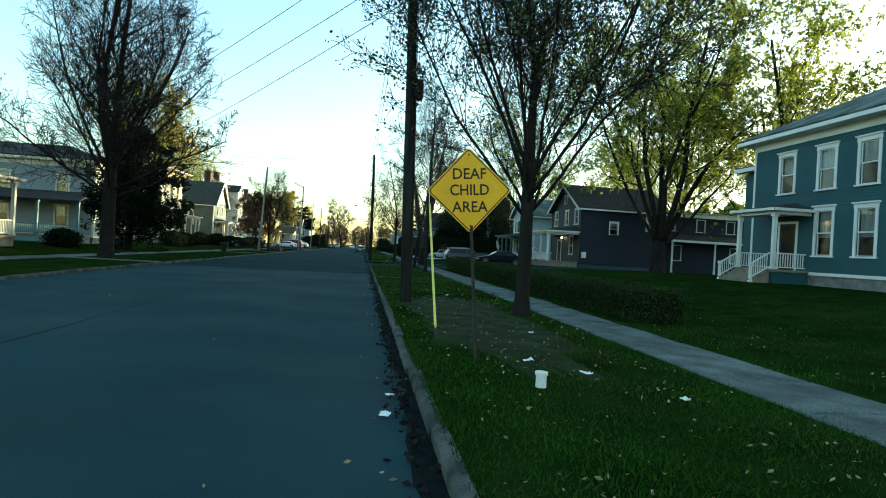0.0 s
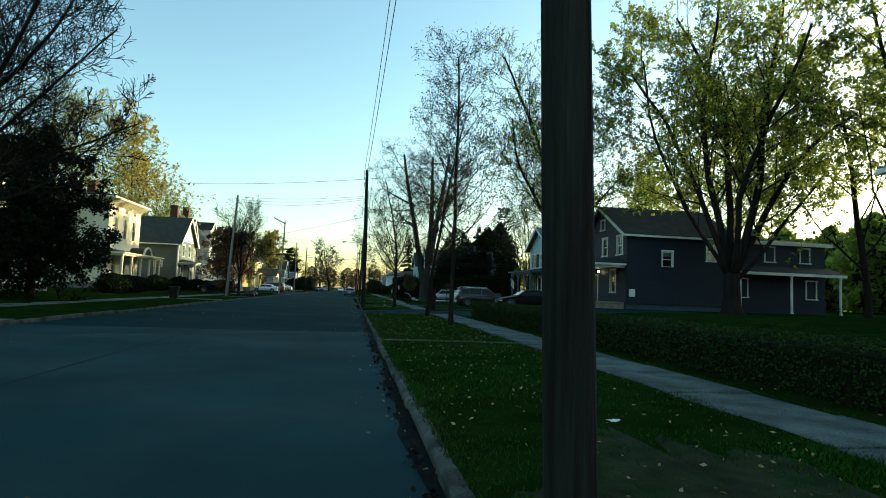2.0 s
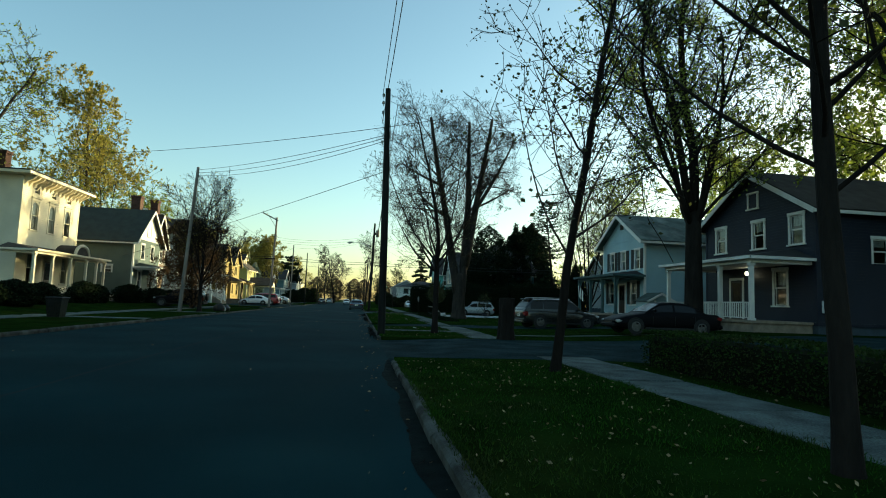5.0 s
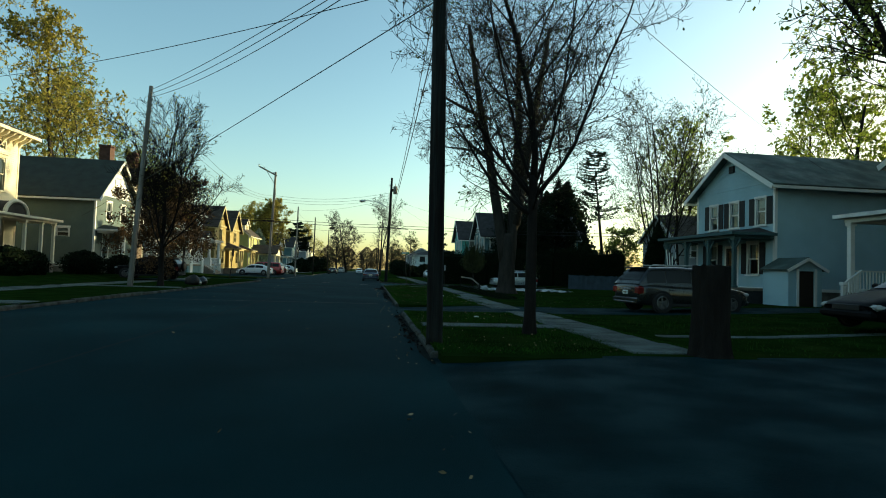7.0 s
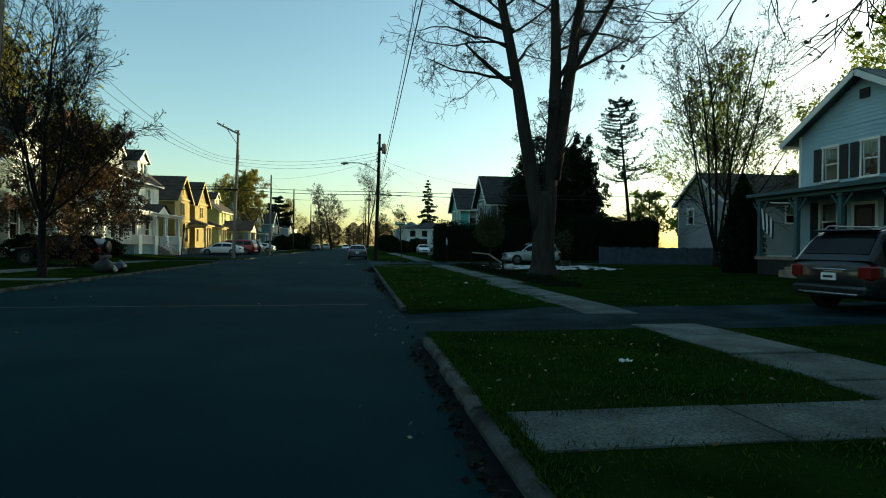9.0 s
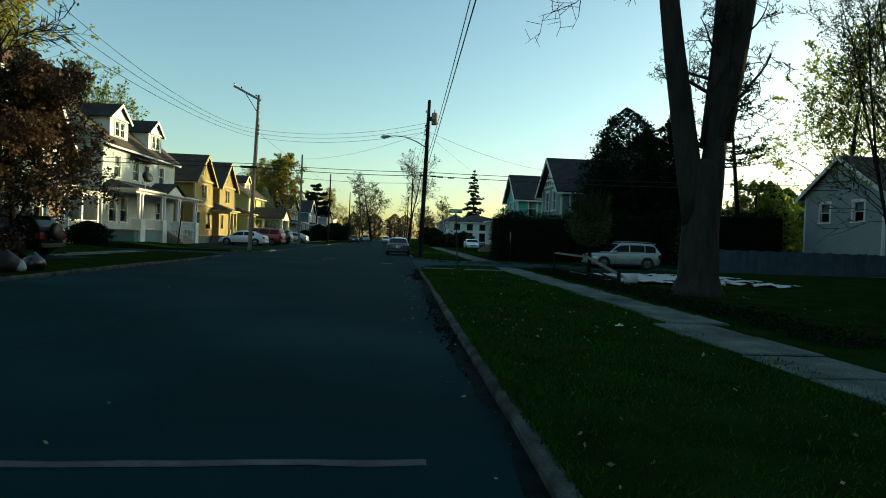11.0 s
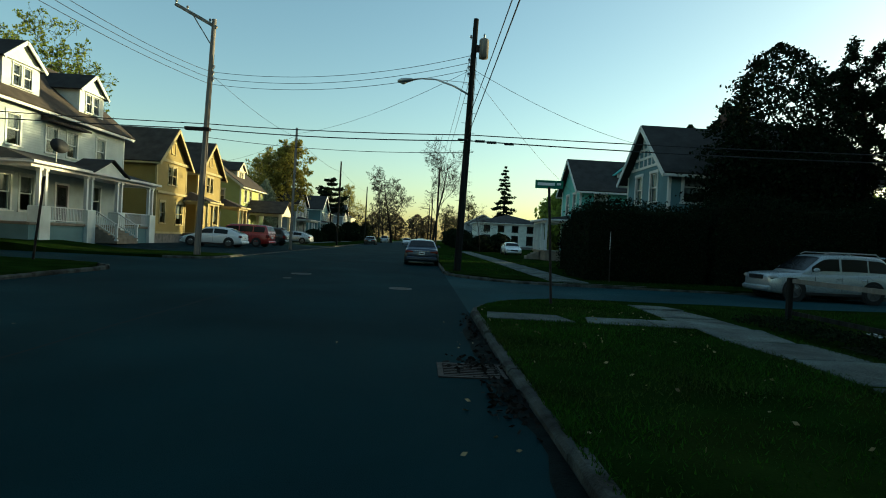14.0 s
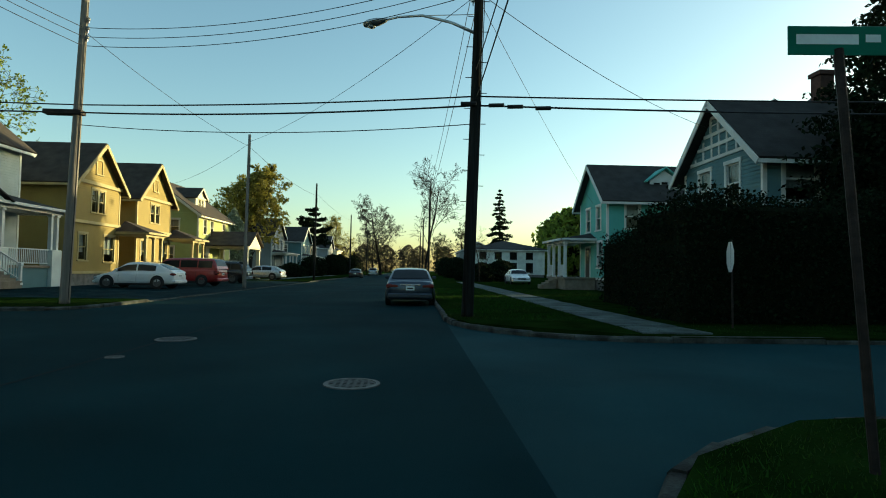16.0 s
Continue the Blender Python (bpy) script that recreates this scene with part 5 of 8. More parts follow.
        for y in (at(0.18), at(0.80)):
            w = part("wheel", Mesh().lathe([(r * 0.62, -0.05), (r * 0.66, -0.10), (r * 0.93, -0.10), (r, -0.06), (r, 0.06), (r * 0.93, 0.10), (r * 0.66, 0.10), (r * 0.62, 0.05)], 24, (sd * (hw - 0.07), y, r), "x"), "black", root, smooth=False)
            rim = Mesh().lathe([(r * 0.60, -0.05), (r * 0.67, 0.02), (r * 0.60, 0.03), (r * 0.56, -0.02)], 22, (0, 0, 0), "x")
            for k in range(5):
                spoke = Mesh().box((-0.02, -r * 0.085, r * 0.08), (0.015, r * 0.085, r * 0.62), 0.01)
                rim.add(spoke.moved(Matrix.Rotation(radians(72 * k + 10), 4, "X")).v, spoke.f)
            hub = Mesh().lathe([(0.01, 0.03), (r * 0.16, 0.02), (r * 0.17, -0.03)], 12, (0, 0, 0), "x")
            rim.add(hub.v, hub.f)
            if sd < 0:
                rim.moved(Matrix.Rotation(math.pi, 4, "Z"))
            rim.moved(Matrix.Translation((sd * (hw + 0.012), y, r)))
            part("rim", rim, "alloy", w)
            # Flat black ring: the shaded gap round the wheel, put into colour.
            arch = Mesh()
            arch.v = [(0, q * math.cos(2 * math.pi * k / 26), q * math.sin(2 * math.pi * k / 26)) for k in range(26) for q in (r * 0.9, r + 0.06)]
            arch.f = [(2 * k, 2 * k + 1, (2 * k + 3) % 52, (2 * k + 2) % 52) for k in range(26)]
            part("wheel_arch", arch.moved(Matrix.Translation((sd * (hw + 0.003), y, r + 0.02))), "black", root)
    part("front_bumper", Mesh().box((-hw * 0.86, at(0.02), zl + 0.06), (hw * 0.86, at(0.0) + 0.05, zl + 0.26), 0.06), paint, root)
    part("rear_bumper", Mesh().box((-hw * 0.90, at(1.0) - 0.05, zl + 0.08), (hw * 0.90, at(0.97), zl + 0.30), 0.06), paint if kind != "jeep" else "black", root)
    grille = part("grille", Mesh().box((-hw * 0.45, at(0.02), nose - 0.22), (hw * 0.45, at(0.0) + 0.02, nose - 0.07), 0.02), "black", root)
    if kind == "jeep":
        for k in range(8):
            x = -hw * 0.42 + k * hw * 0.12
            part("grille_bar", Mesh().box((x - 0.012, at(0.0), nose - 0.215), (x + 0.012, at(0.0) + 0.028, nose - 0.075)), "chrome", grille)
    zp = tail - 0.42 if kind in ("suv", "jeep", "van") else tail - 0.34
    plate = part("number_plate", Mesh().box((-0.16, at(1.0) - 0.03, zp), (0.16, at(0.99), zp + 0.15), 0.01), "sign_white", root)
    part("plate_bar", Mesh().box((-0.11, at(1.0) - 0.034, zp + 0.05), (0.11, at(1.0) - 0.029, zp + 0.1)), "sign_black", plate)
    part("tailgate_strip", Mesh().box((-hw * 0.42, at(1.0) - 0.025, zp + 0.18), (hw * 0.42, at(0.985), zp + 0.235), 0.015), "chrome" if kind in ("suv", "sedan") else paint, root)
    if kind in ("suv", "jeep"):
        part("rear_spoiler", Mesh().box((-wt * 0.86, at(r1 + 0.035), H - 0.085), (wt * 0.86, at(r1 - 0.02), H - 0.03), 0.025), paint, root)
        part("bumper_trim", Mesh().box((-hw * 0.72, at(1.0) - 0.062, zl + 0.10), (hw * 0.72, at(0.985), zl + 0.15), 0.015), "chrome" if kind == "suv" else "black", root)
        part("rear_wiper", Mesh().box((-0.02, at(c["deck"] - 0.01), tail + 0.02), (0.34, at(c["deck"] - 0.02), tail + 0.045), 0.008), "black", root)
        for sd in (-1, 1):
            part("roof_rail", Mesh().tube([(sd * wt * 0.86, at(r1 - 0.02), H - 0.04), (sd * wt * 0.88, at(r1 - 0.05), H + 0.05), (sd * wt * 0.88, at(f1 + 0.06), H + 0.05), (sd * wt * 0.86, at(f1 + 0.02), H - 0.02)], 0.018, 6), "steel", root)
    if spare:
        part("spare_wheel", Mesh().lathe([(0.02, -0.11), (r * 0.8, -0.12), (r, -0.08), (r, 0.08)], 24, (0, at(1.0) - 0.12, 0.98), "y"), "black", root, smooth=True)
    root.matrix_basis = pose_m
    return root


# ---- poles, cables, signs ----
def utility_pole(name, label, at, h, r, top=(0, 0), mat="pole", steps=False):
    """A round wooden pole, a little leaning; top: how far its head stands off its foot."""
    root = thing(name, label, "utility pole", (at[0], at[1], 0.12))
    pts = [(at[0] + top[0] * s, at[1] + top[1] * s, 0.05 + h * s) for s in (0, 0.02, 0.3, 0.6, 0.85, 1.0)]
    part("pole", Mesh().tube(pts, [r * 1.06, r, r * 0.93, r * 0.83, r * 0.74, r * 0.68], 14), mat, root, smooth=True)
    b = Mesh().tube([(p[0] + r * 0.9, p[1] - r * 0.35, p[2]) for p in pts[:5]], 0.012, 5)
    part("ground_wire", b, "wire", root)

    def spot(z):
        s = z / h
        return Vector((at[0] + top[0] * s, at[1] + top[1] * s, z))
    if steps:
        for k in range(14):
            z = 3.2 + k * 0.42
            p = spot(z)
            s = 1 if k % 2 else -1
            part("step_bolt", Mesh().tube([p, p + Vector((s * (r + 0.14), 0, 0))], 0.011, 5), "rust", root)
    return root, spot


def insulators(root, points, size=0.06):
    for p in points:
        part("insulator", Mesh().lathe([(size * 0.3, -0.08), (size * 0.35, 0.0), (size, 0.02), (size * 0.7, 0.05), (size, 0.08), (size * 0.4, 0.13)], 10, tuple(p)), "steel", root)


def cable(a, c, sag=0.5, r=0.011, n=22, label="black overhead cable strung between poles"):
    a, c = Vector(a), Vector(c)
    pts = [a + (c - a) * (i / n) - Vector((0, 0, 4 * sag * (i / n) * (1 - i / n))) for i in range(n + 1)]
    return tagged(part("overhead_cable", Mesh().tube(pts, r, 5), "wire"), label, "cable", "overhead cables")


def lettering(text, size, mat, m, parent, depth=0.003, width=None):
    """Raised letters from the built-in font, turned into a mesh, lying in the local xy plane of m."""
    cu = bpy.data.curves.new("letters", "FONT")
    cu.body, cu.size, cu.align_x, cu.align_y, cu.extrude = text, size, "CENTER", "CENTER", depth
    cu.resolution_u = 3
    cu.offset = size * 0.012
    ob = bpy.data.objects.new("letters", cu)
    me = bpy.data.meshes.new_from_object(ob)
    bpy.data.objects.remove(ob)
    bpy.data.curves.remove(cu)
    if width:
        xs = [q.co.x for q in me.vertices]
        k = width / (max(xs) - min(xs))
        m = m @ Matrix.Diagonal((k, 1, 1, 1))
    me.transform(m)
    me.materials.clear()
    me.materials.append(M[mat])
    return part("lettering", me, mat, parent)


# ---- houses on the right-hand side ----
def wins(us, w, z0, z1, **opt):
    return [(u - w / 2, u + w / 2, z0, z1, opt) for u in us]


# teal house with a white-railed entrance
R1 = dict(head=0.22, casing=0.16, crown=0.07)
h1 = house("teal_house", "two-storey teal clapboard house with white window casings and a small porch", -1, 23.7, 9.5, 12.0, 31.7, 0.95, 9.15, 11.9, "hip", "teal", "white", "shingle_green",
           front=wins((29.0, 26.2, 23.7, 21.2, 18.7, 16.2), 1.0, 5.85, 7.9, curtain=0.45, **R1) + wins((26.2, 23.7, 21.2, 18.7, 16.2), 1.0, 2.4, 4.7, curtain=0.6, **R1),
           side=wins((26, 29.5), 1.0, 5.85, 7.9, **R1), overhang=0.75)
part("wing", Mesh().box((25.6, 31.75, 0.9), (32, 35.2, 8.1)), "teal", h1)
slope(h1, "wing_roof", [(25.1, 31.7, 8.1), (25.1, 35.7, 8.1), (32, 35.7, 8.9), (32, 31.7, 8.9)], "shingle_green", 0.12)
part("wing_cornice", Mesh().box((25.0, 31.76, 7.85), (25.5, 35.7, 8.1)), "white", h1)
window(h1, lambda u, z, d: (25.6 + d, u, z), 33.0, 33.9, 5.6, 7.3, "white", 0.18, 0.12, curtain=0)
window(h1, lambda u, z, d: (25.6 + d, u, z), 33.0, 33.9, 2.6, 4.6, "white", 0.18, 0.12, curtain=0)
entry(h1, -1, 23.7, 28.1, 29.3, 1.55, 4.1)
porch(h1, -1, 23.7, 2.2, 27.0, 30.1, 0.85, 1.55, 4.45, posts=(27.15, 29.95), steps=(27.2, 29.9), roof_mat="shingle", rise=0.5, rails=(), skirt="teal")
railing(h1, (21.6, 27.1, 1.55), (23.5, 27.1, 1.55))
railing(h1, (21.6, 30.0, 1.55), (23.5, 30.0, 1.55))

# dark navy house
h2 = house("navy_house", "dark navy clapboard house with white windows and a wide front porch", -1, 21.8, 9.0, 54.8, 63.6, 0.55, 6.75, 9.25, "gable_front", "navy", "offwhite", "shingle",
           front=wins((62.1, 58.8, 56.0), 0.85, 5.0, 6.45, curtain=0.35, casing=0.14) + wins((57.2,), 0.9, 1.9, 3.7, curtain=0.4),
           side=wins((25.3,), 0.85, 4.05, 5.25, curtain=0.3, casing=0.1, sill=False) + wins((29.2,), 0.8, 4.7, 6.2, curtain=0.3), overhang=0.5, base="blue_boards", corners="navy")
window(h2, lambda u, z, d: (21.77 + d, u, z), 58.85, 59.55, 7.3, 8.1, "offwhite", 0.1, 0.1, curtain=0)
part("rear_wing", Mesh().box((30.85, 56.2, 0.3), (41.0, 63.0, 6.6)), "navy", h2)
slope(h2, "rear_wing_roof", [(30.9, 55.8, 6.6), (41.4, 55.8, 6.6), (41.4, 63.2, 7.6), (30.9, 63.2, 7.6)], "shingle", 0.12)
part("rear_wing_cornice", Mesh().box((30.9, 55.74, 6.4), (41.4, 55.86, 6.7)), "offwhite", h2)
for u in (32.2, 35.6, 39.0):
    window(h2, lambda u_, z, d: (u_, 56.19 + d, z), u - 0.42, u + 0.42, 5.0, 6.2, "offwhite", 0.1, 0.1, curtain=0.3)
slope(h2, "side_porch_roof", [(31.2, 54.2, 3.9), (41.2, 54.2, 3.9), (41.2, 56.2, 4.5), (31.2, 56.2, 4.5)], "shingle", 0.1)
part("side_porch_fascia", Mesh().box((31.2, 54.1, 3.72), (41.2, 54.2, 3.95)), "offwhite", h2)
for xx in (31.5, 36.2, 40.8):
    column(h2, xx, 54.4, 0.6, 3.75, 0.14, "offwhite")
for u in (33.0, 39.6):
    window(h2, lambda u_, z, d: (u_, 56.19 + d, z), u - 0.45, u + 0.45, 1.9, 3.4, "offwhite", 0.1, 0.1, curtain=0.4)
entry(h2, -1, 21.8, 60.2, 61.2, 1.1, 3.3, "door", "offwhite")
porch(h2, -1, 21.8, 3.3, 55.0, 62.8, 0.5, 1.1, 3.85, posts=(55.2, 57.6, 60.0, 62.6), roof_mat="shingle", trim="offwhite", post_mat="offwhite", rails=((55.3, 59.9),), steps=(60.1, 62.0), rise=0.6)
railing(h2, (18.64, 62.6, 1.1), (21.6, 62.6, 1.1), 0.85, "offwhite")
part("electric_meter", Mesh().box((22.0, 54.62, 1.55), (22.45, 54.78, 2.15), 0.03), "white", h2)
lamp = part("porch_lamp", Mesh().lathe([(0.03, 0.0), (0.09, -0.04), (0.10, -0.16), (0.04, -0.22)], 12, (21.55, 59.5, 3.75)), "bulb", h2, "small lit porch lamp", smooth=True)

# pale blue-grey house with dark shutters
h3 = house("pale_house", "pale blue-grey clapboard house with dark shutters and mossy roof", -1, 20.9, 12.5, 69.9, 77.1, 0.55, 6.75, 8.85, "gable_front", "pale", "white", "shingle_green",
           front=wins((75.3, 73.3, 71.0), 0.78, 4.5, 5.95, shutters="shutter", curtain=0.35, casing=0.08, head=0.12) + wins((75.4, 71.6), 0.9, 1.8, 3.5, shutters="shutter", curtain=0.5, casing=0.08),
           side=wins((30.5,), 0.8, 4.7, 5.9, curtain=0.2), overhang=0.6, base="stone", course=0.17)
part("gable_vent", Mesh().box((20.78, 73.3, 7.75), (20.86, 73.75, 8.15), 0.01), "shutter", h3)
entry(h3, -1, 20.9, 73.0, 74.0, 1.1, 3.3)
# Trim is dark teal; deep porch shade is put into it and the skirt.
porch(h3, -1, 20.9, 2.3, 69.9, 77.2, 0.4, 1.05, 3.65, posts=(70.1, 72.4, 74.7, 77.0), roof_mat="shingle", trim="porch_teal", post_mat="porch_teal", rise=0.4, steps=(72.9, 74.2), step_rail=False, skirt="shutter")
for y in (70.1, 72.4, 74.7, 77.0):
    for q in (-1, 1):
        b = Mesh()
        beam(b, (18.75, y, 3.0), (18.75, y + q * 0.5, 3.6), 0.05, 0.08)
        part("bracket", b, "porch_teal", h3)
fl = thing("porch_flag", "faded striped flag hanging on a porch", "flag", (18.9, 76.0, 2.6))
part("pole", Mesh().tube([(18.9, 76.0, 2.4), (18.4, 76.4, 3.3)], 0.015, 6), "wood", fl)
for k in range(6):
    part("stripe", Mesh().add([(18.75 - 0.07 * k, 76.1 + 0.055 * k, 2.68 + 0.1 * k), (18.69 - 0.07 * k, 76.155 + 0.055 * k, 2.78 + 0.1 * k),
                               (18.70 - 0.05 * k, 76.2 + 0.05 * k, 1.9 + 0.08 * k), (18.76 - 0.05 * k, 76.14 + 0.05 * k, 1.85 + 0.08 * k)], [(0, 1, 2, 3), (3, 2, 1, 0)][:1]), ("navy", "white_worn")[k % 2], fl)
# cellar-entry shed
sh = thing("garden_shed", "small pale gabled cellar shed with a dark doorway", "shed", (21.1, 68.7, 0.3))
b = Mesh()
wall_holes(b, 20.2, 22.0, 0.2, 2.1, [(20.75, 21.6, 0.2, 2.0)], lambda u, z, d: (u, 68.0 + d, z), 0, 0.1)
b.box((20.2, 68.11, 0.2), (20.3, 69.85, 2.1)).box((21.9, 68.11, 0.2), (22.0, 69.85, 2.1))
b.extrude([(20.2, 68.0, 2.1), (22.0, 68.0, 2.1), (21.1, 68.0, 2.6)], (0, 0.1, 0))
part("walls", b, "pale", sh)
for q in (-1, 1):
    slope(sh, "roof", [(21.1 + q * 1.1, 67.8, 2.0), (21.1 + q * 1.1, 69.85, 2.0), (21.1, 69.85, 2.62), (21.1, 67.8, 2.62)], "shingle_green", 0.06)
b = Mesh()
beam(b, (20.0, 67.78, 1.98), (21.1, 67.78, 2.58), 0.04, 0.14)
beam(b, (22.2, 67.78, 1.98), (21.1, 67.78, 2.58), 0.04, 0.14)
b.box((20.63, 67.96, 0.2), (20.75, 68.0, 2.1)).box((21.6, 67.96, 0.2), (21.72, 68.0, 2.1))
part("trim", b, "white", sh)
part("door", Mesh().box((20.77, 68.04, 0.22), (21.58, 68.08, 1.98)), "door", sh)

SHIFT_A = set(scene.objects)
# corner house behind the tall hedge
h4 = house("corner_house", "grey-blue house with half-timbered white gable behind a tall hedge", -1, 12.2, 11.0, 107.6, 113.6, 0.35, 5.95, 8.55, "gable_front", "slate_blue", "offwhite", "shingle",
           front=wins((109.6, 111.8), 0.95, 4.2, 5.8, curtain=0.5), side=wins((13.6,), 1.2, 4.1, 5.7, curtain=0.7, casing=0.16) + wins((17.5,), 0.9, 4.2, 5.7), overhang=0.55)
part("main_block", Mesh().box((15.2, 109.0, 0.2), (24.0, 119.0, 6.3)), "slate_blue", h4)
for q in ([(14.6, 108.4, 6.3), (24.6, 108.4, 6.3), (20.2, 114.0, 10.2), (19.2, 114.0, 10.2)], [(14.6, 119.6, 6.3), (14.6, 108.4, 6.3), (19.2, 114.0, 10.2)],
          [(24.6, 108.4, 6.3), (24.6, 119.6, 6.3), (20.2, 114.0, 10.2)], [(24.6, 119.6, 6.3), (14.6, 119.6, 6.3), (19.2, 114.0, 10.2), (20.2, 114.0, 10.2)]):
    slope(h4, "main_roof", q, "shingle", 0.12)
b = Mesh().box((16.6, 110.6, 7.5), (17.2, 111.2, 9.9), 0.01).box((16.52, 110.52, 9.9), (17.28, 111.28, 10.1), 0.02)
part("chimney", b, "brick", h4)
# timbering of the gable
b = Mesh()
for z in (6.2, 6.75, 7.25):
    k = (z + 0.2 - 5.95) / 2.6
    frame_box(b, lambda u, zz, d: (12.2 + d, u, zz), 107.65 + 3.0 * k, 113.55 - 3.0 * k, z, z + 0.14, -0.07, 0.0)
for u in (108.6, 109.3, 110.0, 110.6, 111.2, 111.9, 112.6):
    top = 5.95 + 2.6 * (1 - abs(u - 110.6) / 3.0) - 0.3
    frame_box(b, lambda uu, zz, d: (12.2 + d, uu, zz), u - 0.05, u + 0.05, 6.3, max(6.35, min(top, 7.3)), -0.06, 0.0)
part("timbering", b, "offwhite", h4)
for u in (110.25, 110.95):
    window(h4, lambda u_, z, d: (12.16 + d, u_, z), u - 0.28, u + 0.28, 7.42, 8.1 - 0.1, "offwhite", 0.08, 0.06, curtain=0, sill=False)

# seafoam house further along
h5 = house("seafoam_house", "seafoam green gabled house with white trim and a columned porch", -1, 12.2, 8.5, 124.6, 130.6, 0.45, 6.4, 8.95, "gable_front", "green_paint", "white", "shingle",
           front=wins((126.3, 128.6), 0.9, 4.3, 5.9, curtain=0.4) + wins((126.0,), 1.0, 1.7, 3.4, curtain=0.4), side=wins((13.9, 17.4), 0.9, 4.3, 5.9), overhang=0.5)
part("rear_block", Mesh().box((15.0, 125.2, 0.2), (24.0, 136, 6.4)), "green_paint", h5)
for q in ([(14.5, 124.9, 6.4), (24.5, 124.9, 6.4), (21.0, 130, 9.2), (18.0, 130, 9.2)], [(24.5, 136.5, 6.4), (14.5, 136.5, 6.4), (18.0, 131, 9.2), (21.0, 131, 9.2)],
          [(14.5, 136.5, 6.4), (14.5, 124.9, 6.4), (18.0, 130, 9.2), (18.0, 131, 9.2)]):
    slope(h5, "rear_roof", q, "shingle", 0.12)
b = Mesh()
wall_holes(b, 15.5, 17.5, 6.7, 7.7, [(15.75, 16.2, 6.95, 7.55), (16.3, 16.75, 6.95, 7.6), (16.85, 17.25, 6.95, 7.55)], lambda u, z, d: (u, 125.6 + d, z), 0, 0.12)
b.extrude([(15.5, 125.6, 7.7), (17.5, 125.6, 7.7), (16.5, 125.6, 8.4)], (0, 0.12, 0))
dm = part("dormer", b, "white", h5)
for q in (-1, 1):
    slope(dm, "dormer_roof", [(16.5 + q * 1.3, 125.3, 7.55), (16.5 + q * 1.3, 128.2, 7.55), (16.5, 128.2, 8.5), (16.5, 125.3, 8.5)], "green_paint", 0.09)
part("dormer_pane", Mesh().add([(15.7, 125.66, 6.9), (17.3, 125.66, 6.9), (17.3, 125.66, 7.65), (15.7, 125.66, 7.65)], [(0, 1, 2, 3)]), "auto_glass", dm)
entry(h5, -1, 12.2, 128.2, 129.2, 1.0, 3.1)
porch(h5, -1, 12.2, 2.3, 126.8, 132.0, 0.3, 1.0, 3.4, posts=(127.0, 128.6, 130.2, 131.8), roof_mat="shingle", rails=((127.1, 128.5), (130.3, 131.7)), steps=(128.8, 130.0), step_rail=False)

for o in set(scene.objects) - SHIFT_A:
    if o.parent is None:
        o.location.x += 0.6
# white building with round-headed windows
h6 = house("white_building", "long white two-storey building with round-headed windows", -1, 12.6, 15.0, 207.0, 221.0, 0.3, 5.9, 7.9, "hip", "white_worn", "offwhite", "shingle",
           front=wins((209, 212.5, 216, 219), 1.0, 3.9, 5.2, arch=True, curtain=0.0) + wins((209, 212.5, 216, 219), 1.0, 1.4, 3.0, curtain=0.0),
           side=wins((14.6, 17.8, 21.0, 24.4), 1.1, 3.9, 5.2, arch=True, curtain=0.0, trim="shutter", casing=0.2) + wins((14.6, 17.8, 21.0, 24.4), 1.1, 1.1, 3.0, curtain=0.0, trim="shutter", arch=True, casing=0.2), overhang=0.6, course=0.4)

# ---- houses on the left-hand side ----
l0 = house("porch_house", "grey-green house with pale porch columns beside a lawn", 1, -21.5, 9, 20.5, 34.0, 0.5, 6.6, 9.4, "gable_side", "slate_blue", "offwhite", "shingle",
           front=wins((23, 26, 29, 32), 0.9, 4.6, 6.0), side=wins((-25,), 0.9, 4.6, 6.0))
porch(l0, 1, -21.5, 2.4, 21, 35.2, 0.35, 1.0, 3.9, posts=(21.2, 24.6, 28.2, 31.8, 35.0), roof_mat="shingle", post_mat="offwhite", trim="offwhite", rails=((21.3, 24.5), (31.9, 34.9)), steps=(28.4, 31.6), step_rail=False)
l1 = house("grey_porch_house", "weathered grey house with a deep porch along its side", 1, -22.0, 13, 51.2, 58.5, 0.5, 7.3, 8.7, "hip", "grey", "cream", "shingle",
           front=wins((53.0, 55.0, 57.0), 0.85, 4.7, 6.2) + wins((53.4, 56.5), 0.9, 1.7, 3.4), side=wins((-24.5, -29), 0.85, 4.6, 6.0) + wins((-24.5, -29), 0.9, 1.8, 3.4))
slope(l1, "side_porch_roof", [(-22.0, 48.6, 3.7), (-34.5, 48.6, 3.7), (-34.5, 51.1, 4.5), (-22.0, 51.1, 4.5)], "shingle", 0.12)
part("side_porch_floor", Mesh().box((-34.5, 48.9, 0.85), (-22.0, 51.1, 1.0), 0.02), "wood", l1)
part("side_porch_skirt", Mesh().box((-34.4, 49.0, 0.0), (-22.1, 51.0, 0.85)), "slate_blue", l1)
for xx in (-22.2, -25.2, -28.2, -31.2, -34.2):
    column(l1, xx, 48.95, 1.0, 3.7, 0.16, "slate_blue")
railing(l1, (-34.2, 48.95, 1.0), (-22.2, 48.95, 1.0), 0.8, "slate_blue")

